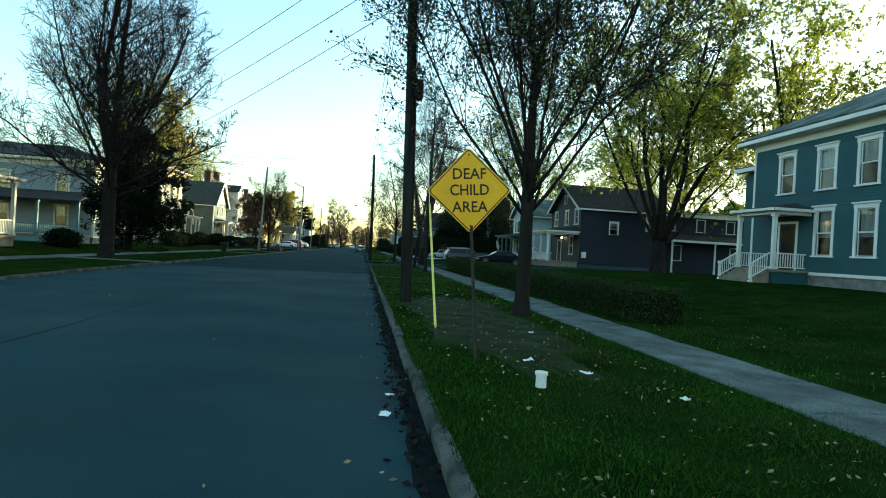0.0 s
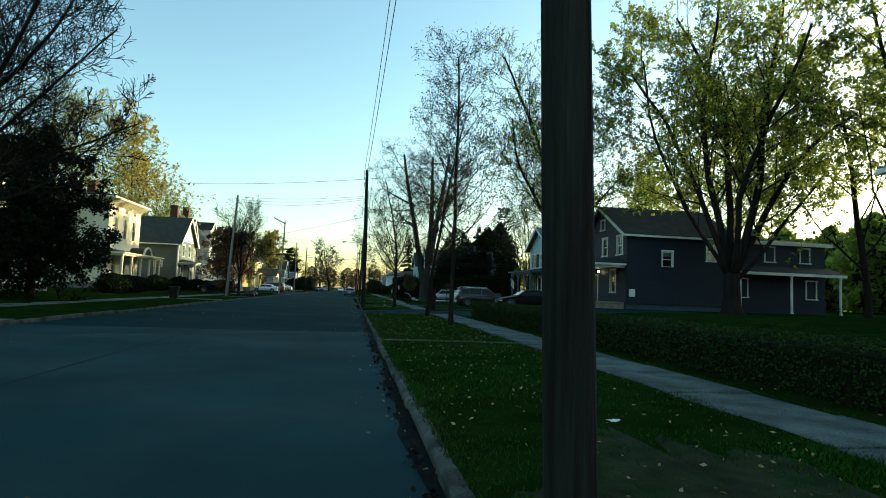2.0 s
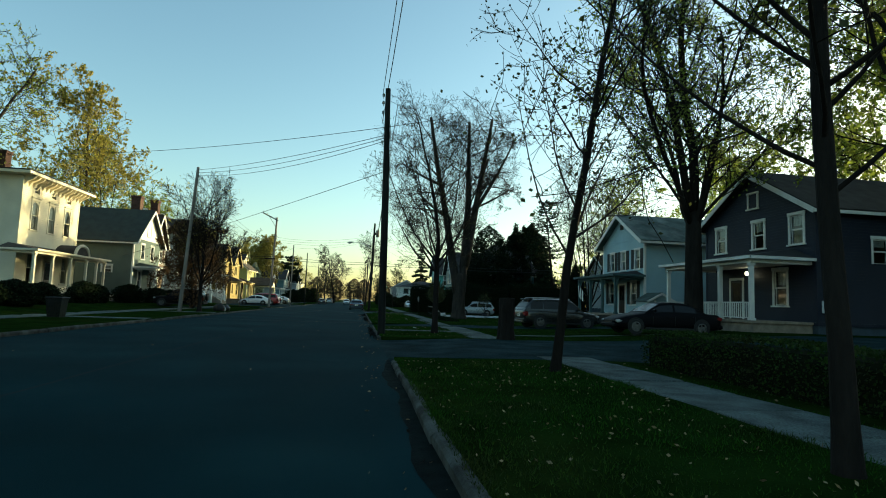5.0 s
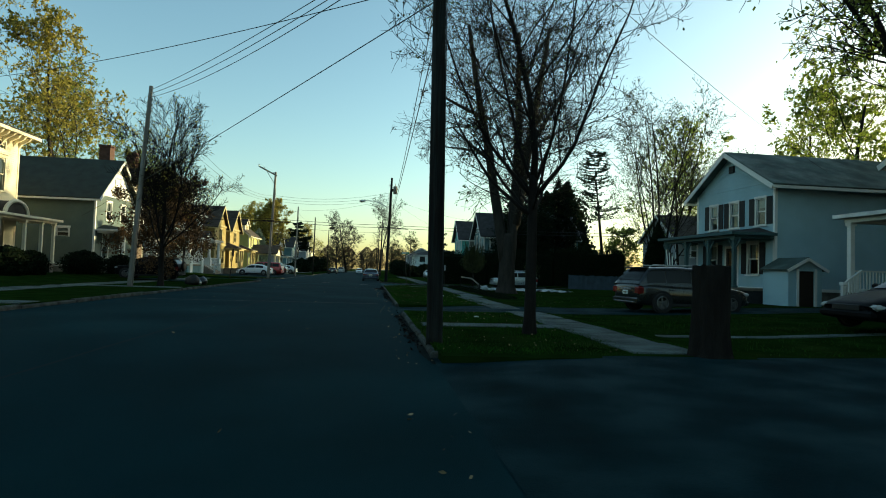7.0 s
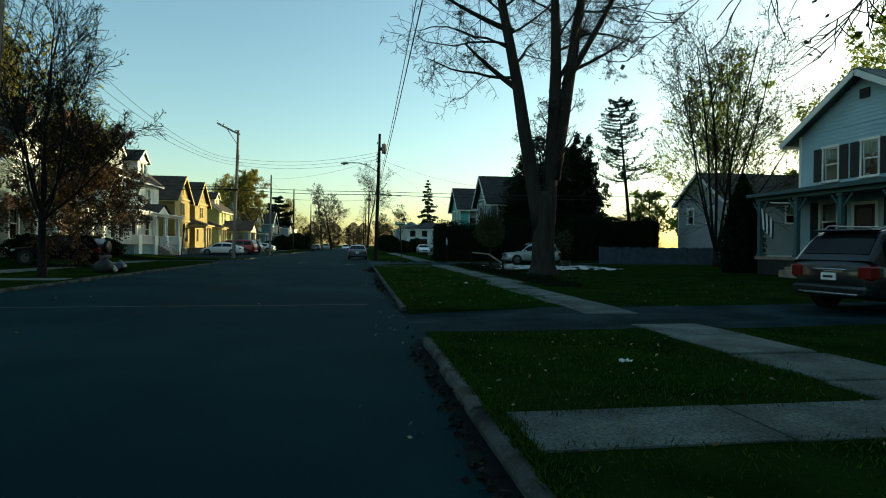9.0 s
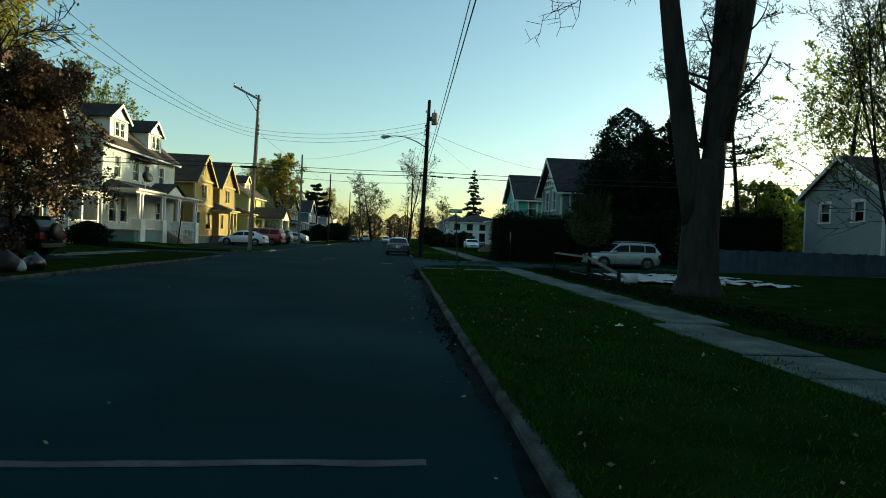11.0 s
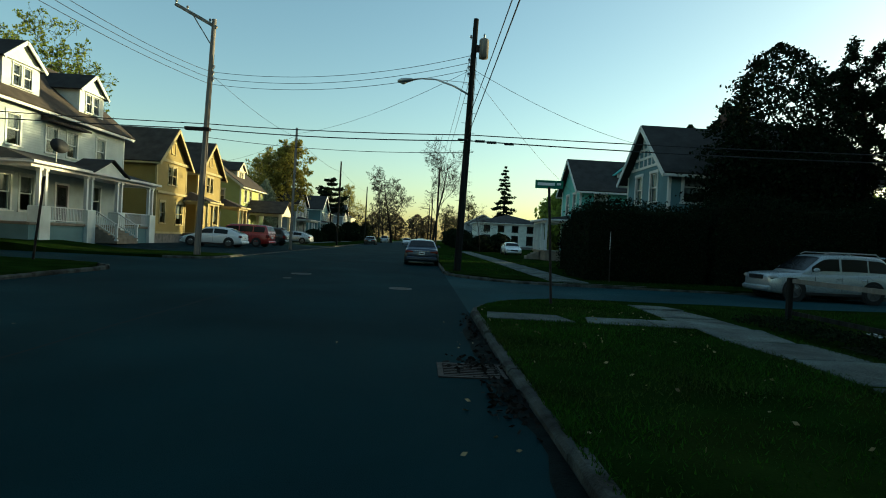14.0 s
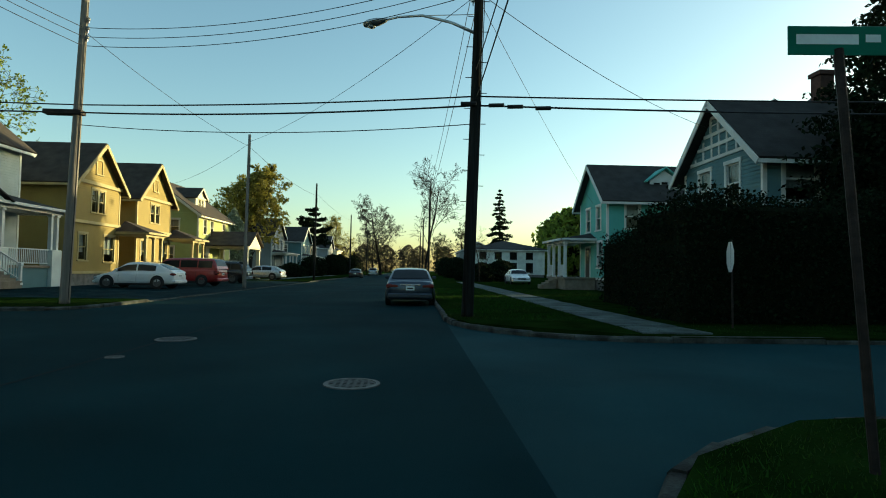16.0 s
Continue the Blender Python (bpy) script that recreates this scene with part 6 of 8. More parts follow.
# cream bracketed house
l2 = house("cream_house", "cream bracketed house with tall hooded windows and a columned porch", 1, -26.0, 11, 78.4, 87.6, 0.6, 10.4, 11.3, "hip", "cream", "cream", "shingle",
           front=wins((80.4, 83.0, 85.6), 0.9, 6.1, 8.4, arch=True, crown=0.1, head=0.22, casing=0.16, curtain=0.45) + wins((80.4, 83.0, 85.6), 0.7, 9.05, 9.55, curtain=0, sill=False, head=0.06)
           + wins((80.4, 85.8), 0.95, 1.9, 4.2, curtain=0.5), side=wins((-29.5, -33), 0.9, 6.1, 8.4, arch=True), overhang=0.95, chimney=(-28.5, 80.0, 12.3, 0.8))
for k in range(15):
    y = 78.5 + k * 0.64
    part("cornice_bracket", Mesh().extrude([(-26.0, y, 10.15), (-25.15, y, 10.15), (-25.3, y, 9.95), (-25.75, y, 9.7), (-26.0, y, 9.35)], (0, 0.16, 0)), "cream", l2)
entry(l2, 1, -26.0, 82.5, 83.6, 1.15, 3.7, "wood", "cream")
porch(l2, 1, -26.0, 2.6, 76.0, 88.2, 0.42, 1.1, 4.0, posts=(76.2, 78.8, 81.6, 84.4, 86.4, 88.0), roof_mat="shingle_brown", trim="cream", post_mat="cream", rise=0.5, steps=(81.8, 84.2), step_rail=False)
arch_pts = [(-23.3, 83.0 + 1.25 * math.cos(radians(a)), 4.2 + 0.95 * math.sin(radians(a))) for a in range(0, 181, 15)]
part("porch_arch", Mesh().tube(arch_pts, 0.13, 6), "cream", l2)
part("porch_pediment", Mesh().extrude([(-23.32, y, z) for _, y, z in arch_pts], (-1.6, 0, 0)), "shingle_brown", l2)

# grey gabled house with white front
l3 = house("grey_gabled_house", "grey gabled house with white decorated front and slate roof", 1, -22.6, 12, 92.2, 99.8, 0.5, 6.85, 10.2, "gable_front", "sage", "white", "slate",
           front=wins((94.6, 97.4), 0.85, 4.9, 6.4, curtain=0.4) + wins((94.2,), 1.0, 1.7, 3.6, curtain=0.5) + wins((97.6,), 1.0, 1.7, 3.6), side=wins((-25.0,), 0.9, 3.3, 4.0, sill=False) + wins((-30,), 0.9, 4.9, 6.2), overhang=0.55)
b = Mesh()
boards(b, 92.2, 99.8, 6.9, 9.95, [], lambda u, z, d: (-22.56 - d, u, z), 0.16, lambda z: (92.2 + 3.8 * (z - 6.85) / 3.35, 99.8 - 3.8 * (z - 6.85) / 3.35))
part("gable_siding", b, "white", l3)
window(l3, lambda u, z, d: (-22.54 - d, u, z), 95.5, 96.5, 7.4, 8.7, "white", 0.1, 0.08, curtain=0.3)
porch(l3, 1, -22.6, 2.2, 92.6, 100.0, 0.42, 1.0, 3.7, posts=(92.8, 95.2, 97.6, 99.8), roof_mat="slate", rails=((92.9, 95.1), (97.7, 99.7)), steps=(95.3, 97.5), step_rail=False)

# brown house with the big chimney
l4 = house("brown_house", "narrow brown house with a tall brick chimney", 1, -24.0, 11, 101.2, 106.0, 0.5, 7.4, 10.8, "gable_front", "brown", "offwhite", "shingle_brown",
           front=wins((102.6, 104.6), 0.8, 5.0, 6.5) + wins((102.6,), 0.9, 1.8, 3.5), chimney=(-26.2, 102.0, 12.7, 1.0))
porch(l4, 1, -24.0, 2.4, 101.3, 105.9, 0.42, 1.0, 3.6, posts=(101.5, 103.6, 105.7), roof_mat="shingle_brown", trim="offwhite", post_mat="offwhite", rails=((101.6, 105.6),))

# white house with two dormers
W5 = dict(curtain=0.45, casing=0.14, head=0.16)
l5 = house("white_dormer_house", "white clapboard house with two gabled dormers and a wide porch", 1, -22.2, 9.5, 107.2, 120.8, 0.55, 8.05, 12.0, "gable_side", "white_grey", "white_worn", "shingle_brown",
           front=wins((109.4, 117.8), 1.0, 5.4, 7.05, **W5) + wins((112.6, 114.6), 1.0, 5.4, 6.9, **W5) + wins((108.8, 110.6, 117.4), 1.05, 1.9, 3.8, **W5), side=wins((-24.5, -28.5), 0.95, 5.4, 7.0, **W5),
           overhang=0.5, chimney=(-26.4, 108.6, 13.3, 0.9))
dormer(l5, 1, -22.6, 109.0, 112.0, 8.3, 10.1, 11.2, 3.6, "white_worn", "white_worn", "shingle", wins((110.1, 110.95), 0.62, 8.7, 9.85))
dormer(l5, 1, -22.6, 115.9, 118.7, 8.3, 10.1, 11.2, 3.6, "white_worn", "white_worn", "shingle", wins((116.9, 117.75), 0.6, 8.7, 9.85))
part("window_hood", Mesh().extrude([(-22.2, 111.6, 7.45), (-21.55, 111.6, 7.2), (-21.55, 111.6, 7.1), (-22.2, 111.6, 7.15)], (0, 4.0, 0)), "shingle_brown", l5)
entry(l5, 1, -22.2, 113.2, 114.3, 1.35, 3.6)
porch(l5, 1, -22.2, 2.5, 107.2, 120.8, 0.42, 1.3, 4.1, posts=(108.0, 108.5, 112.2, 112.7, 115.6, 116.1, 119.9, 120.4), roof_mat="shingle", rails=((108.7, 112.0), (116.3, 119.8)), steps=(112.9, 115.4), rise=0.75,
      skirt="slate_blue")
for y in (108.25, 112.45, 115.85, 120.15):
    part("porch_pier", Mesh().box((-20.25, y - 0.42, 0.1), (-19.6, y + 0.42, 2.15), 0.03), "white_worn", l5)
b = Mesh().extrude([(-19.5, 112.3, 4.35), (-19.5, 116.0, 4.35), (-19.5, 114.15, 5.2)], (-1.4, 0, 0))
part("porch_pediment", b, "white_worn", l5)
for q, y in ((-1, 112.1), (1, 116.2)):
    slope(l5, "pediment_roof", [(-19.3, y, 4.35), (-21.2, y, 4.35), (-21.2, 114.15, 5.3), (-19.3, 114.15, 5.3)], "shingle", 0.06)
dish = thing("satellite_dish", "dark satellite dish on a short mast over the porch roof", "satellite dish", (-20.2, 109.9, 4.6))
part("mast", Mesh().tube([(-20.2, 109.9, 4.5), (-20.2, 109.9, 5.3)], 0.03, 8), "steel", dish)
part("reflector", Mesh().lathe([(0.46, 0.12), (0.40, 0.05), (0.2, 0.01), (0.02, 0.0), (0.2, -0.02), (0.44, 0.08)], 18, (0, 0, 0), "x").moved(Matrix.Translation((-20.1, 109.9, 5.45)) @ Matrix.Rotation(radians(-35), 4, "Z") @ Matrix.Rotation(radians(-25), 4, "Y")), "shutter", dish, smooth=True)

# two yellow gabled houses
for k, (y0, y1, pk) in enumerate(((124.9, 130.7, 9.65), (133.4, 139.6, 9.85))):
    ym = (y0 + y1) / 2
    hy = house("yellow_house", "yellow clapboard house with steep front gable glowing in sunlight", 1, -21.6, 11, y0, y1, 0.4, 6.95, pk, "gable_front", "yellow", "tan", "shingle_brown",
               front=wins((ym - 0.45, ym + 0.45), 0.7, 4.95, 6.45, curtain=0.2, casing=0.1) + wins((y0 + 1.2,), 0.9, 1.7, 3.4, curtain=0.7) + wins((y1 - 1.3,), 1.4, 1.6, 3.4, curtain=0.7), overhang=0.5)
    window(hy, lambda u, z, d: (-21.58 - d, u, z), ym - 0.35, ym + 0.35, 7.6, 8.5, "tan", 0.1, 0.08, curtain=0)
    b = Mesh().box((-21.52, y0 - 0.1, 6.75), (-21.4, y1 + 0.1, 6.98))
    part("gable_belt", b, "tan", hy)
    part("belt_course", Mesh().box((-21.53, y0, 4.1), (-21.42, y1, 4.3)), "tan", hy)
    porch(hy, 1, -21.6, 2.2, y1 - 0.4, y1 + 2.6, 0.35, 0.9, 3.5, posts=(y1 - 0.2, y1 + 1.1, y1 + 2.4), roof_mat="shingle_brown", trim="tan", post_mat="tan", rise=0.9, rails=((y1 + 1.2, y1 + 2.3),))

# cream house with dormer and portico
l8 = house("olive_house", "pale olive house with a dormer and gabled portico", 1, -21.2, 9.5, 145.2, 155.0, 0.4, 6.7, 10.2, "gable_side", "olive", "cream", "shingle_brown",
           front=wins((147.0, 149.0, 152.8), 0.85, 4.7, 6.2, casing=0.12) + wins((147.0, 152.6), 1.0, 1.7, 3.5), side=wins((-23.5, -27.5), 0.9, 4.6, 6.0) + wins((-24,), 1.0, 1.7, 3.3))
dormer(l8, 1, -22.4, 147.6, 150.4, 7.2, 8.6, 9.6, 3.2, "cream", "cream", "shingle_brown", wins((148.6, 149.4), 0.6, 7.5, 8.4))
for yy in (147.2, 151.6):
    column(l8, -17.0, yy, 0.1, 3.3, 0.35, "cream", "portico_post")
    column(l8, -20.9, yy, 0.1, 3.3, 0.3, "cream", "portico_post")
b = Mesh().box((-21.0, 147.0, 3.3), (-16.8, 151.8, 3.55)).extrude([(-16.8, 146.9, 3.55), (-16.8, 151.9, 3.55), (-16.8, 149.4, 4.9)], (-0.15, 0, 0))
part("portico_gable", b, "cream", l8)
for yy in (146.6, 152.2):
    slope(l8, "portico_roof", [(-16.5, yy, 3.5), (-21.2, yy, 3.5), (-21.2, 149.4, 5.05), (-16.5, 149.4, 5.05)], "shingle_brown", 0.1)

# further houses along both sides
FAR = [("grey_far_house", 1, -20.5, 10, 172, 180, 6.2, 8.8, "gable_front", "grey", "white"), ("slate_far_house", 1, -20.0, 10, 192, 200, 6.4, 9.0, "gable_front", "slate_blue", "white"),
       ("brown_far_house", 1, -21.0, 10, 206, 214, 6.2, 8.8, "gable_side", "brown", "offwhite"), ("grey_far_house", 1, -20.0, 10, 224, 232, 6.4, 9.2, "gable_front", "grey", "white"),
       ("cream_far_house", 1, -20.5, 10, 244, 253, 6.4, 9.0, "hip", "cream", "cream"), ("white_far_house", -1, 12.0, 10, 238, 247, 6.4, 9.0, "gable_side", "grey", "white")]
for nm, s, x0, dp, y0, y1, ze, zr, rf, wl, tr in FAR:
    yy = [y0 + (y1 - y0) * k for k in (0.22, 0.5, 0.78)]
    hf = house(nm, "two-storey %s house with a front porch far along the street" % {"slate_blue": "slate-blue", "offwhite": "off-white", "pale": "pale blue"}.get(wl, wl), s, x0, dp, y0, y1, 0.35, ze, zr, rf, wl, tr, "shingle",
               front=wins(yy, 0.9, 4.2, 5.6, curtain=0.3) + wins(yy[::2], 0.95, 1.6, 3.2, curtain=0.3), side=wins((x0 - s * 3, x0 - s * 7), 0.9, 4.2, 5.6, curtain=0.3), course=0.3)
    porch(hf, s, x0, 2.2, y0, y1, 0.25, 0.85, 3.3, posts=(y0 + 0.2, yy[1] - 1, yy[1] + 1, y1 - 0.2), roof_mat="shingle", trim=tr, post_mat=tr)
# house glimpsed behind the back gardens
hb = house("back_garden_house", "pale house glimpsed behind trees and a board fence", -1, 30.0, 9, 96.0, 103.0, 0.3, 5.6, 8.0, "gable_front", "grey", "white", "shingle_brown",
           front=wins((98, 101), 0.9, 3.6, 4.9), side=wins((32, 36), 0.9, 3.6, 4.9))


# ---- street furniture ----
pole_a, spot_a = utility_pole("utility_pole", "tall weathered wooden utility pole on the grass verge", (1.5, 15.05), 10.8, 0.16, (-0.35, 0.0))
pole_b, spot_b = utility_pole("utility_pole", "tall dark wooden utility pole beside a driveway", (1.055, 52.55), 9.8, 0.148, (-0.16, 0.0))
pole_c, spot_c = utility_pole("utility_pole", "wooden utility pole with transformer and street lamp at the corner", (1.5, 102.6), 11.0, 0.16, (0.28, 0.0), steps=True)
pole_d, spot_d = utility_pole("utility_pole", "slim leaning wooden pole on the far lawn", (-12.45, 73.7), 10.6, 0.14, (0.55, 0.0), "pole_grey")
pole_e, spot_e = utility_pole("utility_pole", "grey utility pole with a slanting crossarm", (-11.1, 106.4), 11.6, 0.155, (0.35, 0.0), "pole_grey")
pole_f, spot_f = utility_pole("utility_pole", "slim grey utility pole beside the parking apron", (-10.5, 124.0), 9.7, 0.12, (0.1, 0.0), "pole_grey")
far_poles = [utility_pole("utility_pole", "distant wooden utility pole", (x, y), 10.5, 0.13, (0.1, 0), "pole")[0] for x, y in
             ((-10.6, 150.0), (-10.6, 185.0), (-10.6, 220.0), (1.7, 150.0), (1.7, 190.0), (1.7, 230.0))]
# attachments of the first pole
part("riser_box", Mesh().box((1.43, 14.9, 5.55), (1.63, 15.15, 6.1), 0.03), "rust", pole_a)
# guy wire with its yellow guard
guy = thing("guy_wire", "steel guy wire with a long yellow plastic guard", "guy wire", (1.5, 8.6, 0.12))
part("wire", Mesh().tube([(1.5, 8.6, 0.05), (1.58, 14.9, 6.63)], 0.009, 6), "steel", guy)
part("guard", Mesh().tube([(1.5034, 8.868, 0.33), (1.529, 10.9, 2.452)], 0.021, 10), "guard", guy)
part("anchor_clamp", Mesh().tube([(1.5005, 8.638, 0.09), (1.503, 8.83, 0.29)], [0.018, 0.022], 8), "rust", guy)
# lamp arm, transformer and fittings at the corner
p = spot_c(7.75)
arm = [p + Vector(q) for q in ((0, 0, 0), (-0.7, 0.35, 0.45), (-1.5, 0.8, 0.82), (-2.2, 1.25, 0.95), (-2.6, 1.45, 0.93))]
lamp_root = thing("street_lamp", "cobra-head street lamp on a curved steel arm", "street lamp", tuple(p))
part("arm", Mesh().tube(arm, [0.045, 0.042, 0.038, 0.034, 0.032], 8), "steel", lamp_root, smooth=True)
part("brace", Mesh().tube([spot_c(8.3), arm[2]], 0.012, 5), "steel", lamp_root)
hd = arm[-1]
b = Mesh().lathe([(0.04, -0.05), (0.10, 0.05), (0.17, 0.3), (0.19, 0.55), (0.12, 0.75), (0.02, 0.8)], 12).moved(Matrix.Diagonal((1, 0.6, 1, 1)))
head_m = Matrix.Translation(hd) @ look((0, 0, 0), (-0.87, 0.47, -0.03)) @ Matrix.Rotation(math.pi, 4, "X") @ Matrix.Translation((0, 0, -0.05))
part("lamp_head", b.moved(head_m), "steel", lamp_root, smooth=True)
part("lens", Mesh().lathe([(0.02, -0.12), (0.11, -0.08), (0.14, 0.0)], 12, (hd.x - 0.4, hd.y + 0.22, hd.z - 0.06)), "lens", lamp_root, smooth=True)
t = spot_c(9.55)
b = Mesh().lathe([(0.05, -0.42), (0.2, -0.4), (0.21, 0.36), (0.17, 0.42), (0.03, 0.45)], 16, (t.x + 0.42, t.y - 0.1, t.z + 0.2))
tr = thing("pole_transformer", "grey cylindrical transformer hung near the pole top", "transformer", (t.x + 0.42, t.y - 0.1, t.z - 0.2))
part("tank", b, "pole_grey", tr, smooth=True)
part("hanger", Mesh().box((t.x + 0.08, t.y - 0.16, t.z + 0.05), (t.x + 0.26, t.y - 0.04, t.z + 0.35), 0.01), "rust", tr)
part("bushing", Mesh().lathe([(0.03, 0), (0.05, 0.05), (0.03, 0.1), (0.05, 0.15), (0.02, 0.22)], 8, (t.x + 0.42, t.y - 0.1, t.z + 0.64)), "steel", tr)
insulators(pole_c, [spot_c(z) + Vector((0.17 * s, -0.05, 0)) for z, s in ((10.2, -1), (9.2, -1), (8.9, -1), (8.6, -1), (10.9, 0))])
# slanting crossarm on the left pole
e0 = spot_e(11.4)
b = Mesh()
beam(b, e0 + Vector((0.15, 0, -0.15)), e0 + Vector((-1.75, -0.35, 0.75)), 0.12, 0.14)
part("crossarm", b, "pole_grey", pole_e)
b = Mesh()
beam(b, e0 + Vector((-0.95, -0.2, 0.33)), spot_e(10.3), 0.05, 0.05)
part("arm_brace", b, "pole_grey", pole_e)
insulators(pole_e, [e0 + Vector((-1.7, -0.35, 0.85)), e0 + Vector((-1.2, -0.25, 0.62)), e0 + Vector((-0.2, 0, 0.15))], 0.07)
insulators(pole_e, [spot_e(z) + Vector((0.16, -0.03, 0)) for z in (9.3, 9.0, 8.7)], 0.06)
part("cable_bracket", Mesh().box((-11.9, 106.2, 6.2), (-10.7, 106.5, 6.35), 0.01), "rust", pole_e)
insulators(pole_b, [spot_b(z) + Vector((-0.17, -0.03, 0)) for z in (9.5, 9.2, 8.8, 7.6)], 0.06)
insulators(pole_d, [spot_d(z) + Vector((0.14, -0.03, 0)) for z in (9.9, 9.6, 9.3)], 0.05)

# cables
for z in (10.5, 9.3):
    cable(spot_a(z) + Vector((-0.2, 0, 0)), spot_b(z - 0.9) + Vector((-0.2, 0, 0)), 0.5, 0.012)
    cable(spot_a(z) + Vector((-0.2, 0, 0)), (0.6, -30, z + 0.1), 0.4, 0.012)
cable((1.12, 52.5, 6.8), (1.65, 102.5, 5.95), 0.15, 0.016)
cable((1.3, 52.5, 9.2), (1.65, 102.5, 6.75), 0.9, 0.014)
for z, y, zz in ((10.3, 44.0, 7.2), (9.2, 46.5, 6.7), (8.3, 50.0, 6.0)):
    cable(spot_a(z), (-22, y, zz), 0.5, 0.011, label="thin service cable crossing the street")
cable(spot_a(10.6), (-14, 4, 11.2), 0.3, 0.010)
for z, zz, sag in ((7.97, 10.46, 0.22), (7.86, 10.25, 0.34), (7.74, 10.05, 0.46)):
    cable(spot_b(z), spot_d(zz), sag, 0.012)
cable(spot_b(6.5), (-26.5, 96.9, 4.9), 0.13, 0.012, label="thin service cable crossing the street")
cable((4.0, 58.3, 10.7), (-26, 82.5, 12.9), 0.5, 0.016)
cable(spot_b(9.4), (24, 70, 7.4), 0.4, 0.009, label="thin service cable to the pale house")
for z in (9.3, 9.0, 8.7):
    cable(spot_d(10.44 - 3.1 * (9.3 - z)), spot_e(z - 0.2), 1.55 - (9.3 - z), 0.011)
    cable(spot_e(z - 0.2), spot_c(z + 0.2), 0.55, 0.011)
for z, r, sag in ((6.55, 0.022, 0.1), (6.3, 0.026, 0.14)):
    cable(spot_e(z), spot_c(z - 0.5), sag, r, label="thick black telephone cable over the crossing")
    cable(spot_c(z - 0.5), (34, 99.5, z - 0.4), sag * 2, r, label="thick black telephone cable over the side street")
    cable(spot_e(z), (-42, 104, z + 0.2), sag * 2, r, label="thick black telephone cable over the side street")
cable(spot_e(5.9), spot_c(5.3), 0.25, 0.013)
for q, u in ((0.25, 5.78), (-0.5, 5.8), (0.75, 5.75), (1.5, 5.72)):
    part("cable_splice", Mesh().tube([(1.75 + q, 102.5 - abs(q) * 0.05, u), (2.15 + q, 102.4 - abs(q) * 0.05, u - 0.01)], 0.055, 8), "black", pole_c)
cable(spot_c(8.9), (12.4, 111, 7.6), 0.35, 0.010, label="thin service cable to the corner house")
cable(spot_c(8.7), (13, 128, 6.2), 0.3, 0.008, label="thin service cable to the seafoam house")
cable(spot_c(8.9), spot_f(9.3), 0.5, 0.009)
cable(spot_e(9.0), spot_f(9.0), 0.3, 0.010)
cable(spot_f(9.2), (-21, 137, 8.2), 0.4, 0.009, label="thin service cable to a yellow house")
cable(spot_c(10.2), (1.7, 150, 10.2), 0.4, 0.012)
cable(spot_c(8.9), (1.7, 150, 8.9), 0.5, 0.012)
cable(spot_f(9.0), (-10.6, 150, 9.3), 0.4, 0.012)
cable((1.7, 150, 10.2), (1.7, 190, 10.2), 0.4, 0.012)
cable((-10.6, 150, 9.6), (-10.6, 185, 9.6), 0.4, 0.012)

# yellow diamond sign
sg = thing("warning_sign", "yellow diamond road sign with black lettering on a rusty post", "road sign", (1.84, 7.03, 0.12))
post = Mesh()
beam(post, (1.84, 7.03, -0.1), (1.75, 7.56, 1.98), 0.065, 0.035)
beam(post, (1.753, 7.56, 1.93), (1.695, 7.565, 2.88), 0.065, 0.035)
part("post", post, "rust", sg)
c0 = Vector((1.695, 7.52, 2.43))
tilt = Matrix.Translation(c0) @ Matrix.Rotation(radians(90), 4, "X") @ Matrix.Rotation(radians(4.6), 4, "Z") @ Matrix.Scale(1.13, 4)


def rounded_square(half, rad, n=5):
    out = []
    for k in range(4):
        a = radians(90 * k)
        cx, cy = (half - rad) * (1, -1, -1, 1)[k], (half - rad) * (1, 1, -1, -1)[k]
        out += [(cx + rad * math.cos(a + radians(90) * i / n), cy + rad * math.sin(a + radians(90) * i / n)) for i in range(n + 1)]
    return out


turn45 = Matrix.Rotation(radians(45), 4, "Z")
plate = part("plate", Mesh().prism(rounded_square(0.38, 0.05), -0.004, 0.0).moved(tilt @ turn45), "sign_black", sg)
part("face", Mesh().prism(rounded_square(0.366, 0.042), 0.0005, 0.0015).moved(tilt @ turn45), "sign_black", plate)
part("yellow_field", Mesh().prism(rounded_square(0.352, 0.035), 0.002, 0.003).moved(tilt @ turn45), "sign_yellow", plate)
part("yellow_edge", Mesh().prism(rounded_square(0.378, 0.049), 0.0001, 0.0003).moved(tilt @ turn45), "sign_yellow", plate)
for word, yy, wd in (("DEAF", 0.20, 0.42), ("CHILD", 0.0, 0.49), ("AREA", -0.21, 0.45)):
    lettering(word, 0.19, "sign_black", tilt @ Matrix.Translation((0, yy, 0.0045)), plate, 0.0012, wd)
for yy in (0.44, -0.44):
    part("bolt", Mesh().lathe([(0.012, 0.0), (0.012, 0.006), (0.004, 0.009)], 8).moved(tilt @ Matrix.Translation((0, yy, 0.004))), "rust", plate)

# street-name sign at the corner
ns = thing("street_name_sign", "green street-name blade on a dark post at the corner", "street sign", (2.93, 90.75, 0.12))
b = Mesh().tube([(2.93, 90.75, 0.0), (2.75, 90.8, 2.8)], 0.03, 10)
part("post", b, "rust", ns)
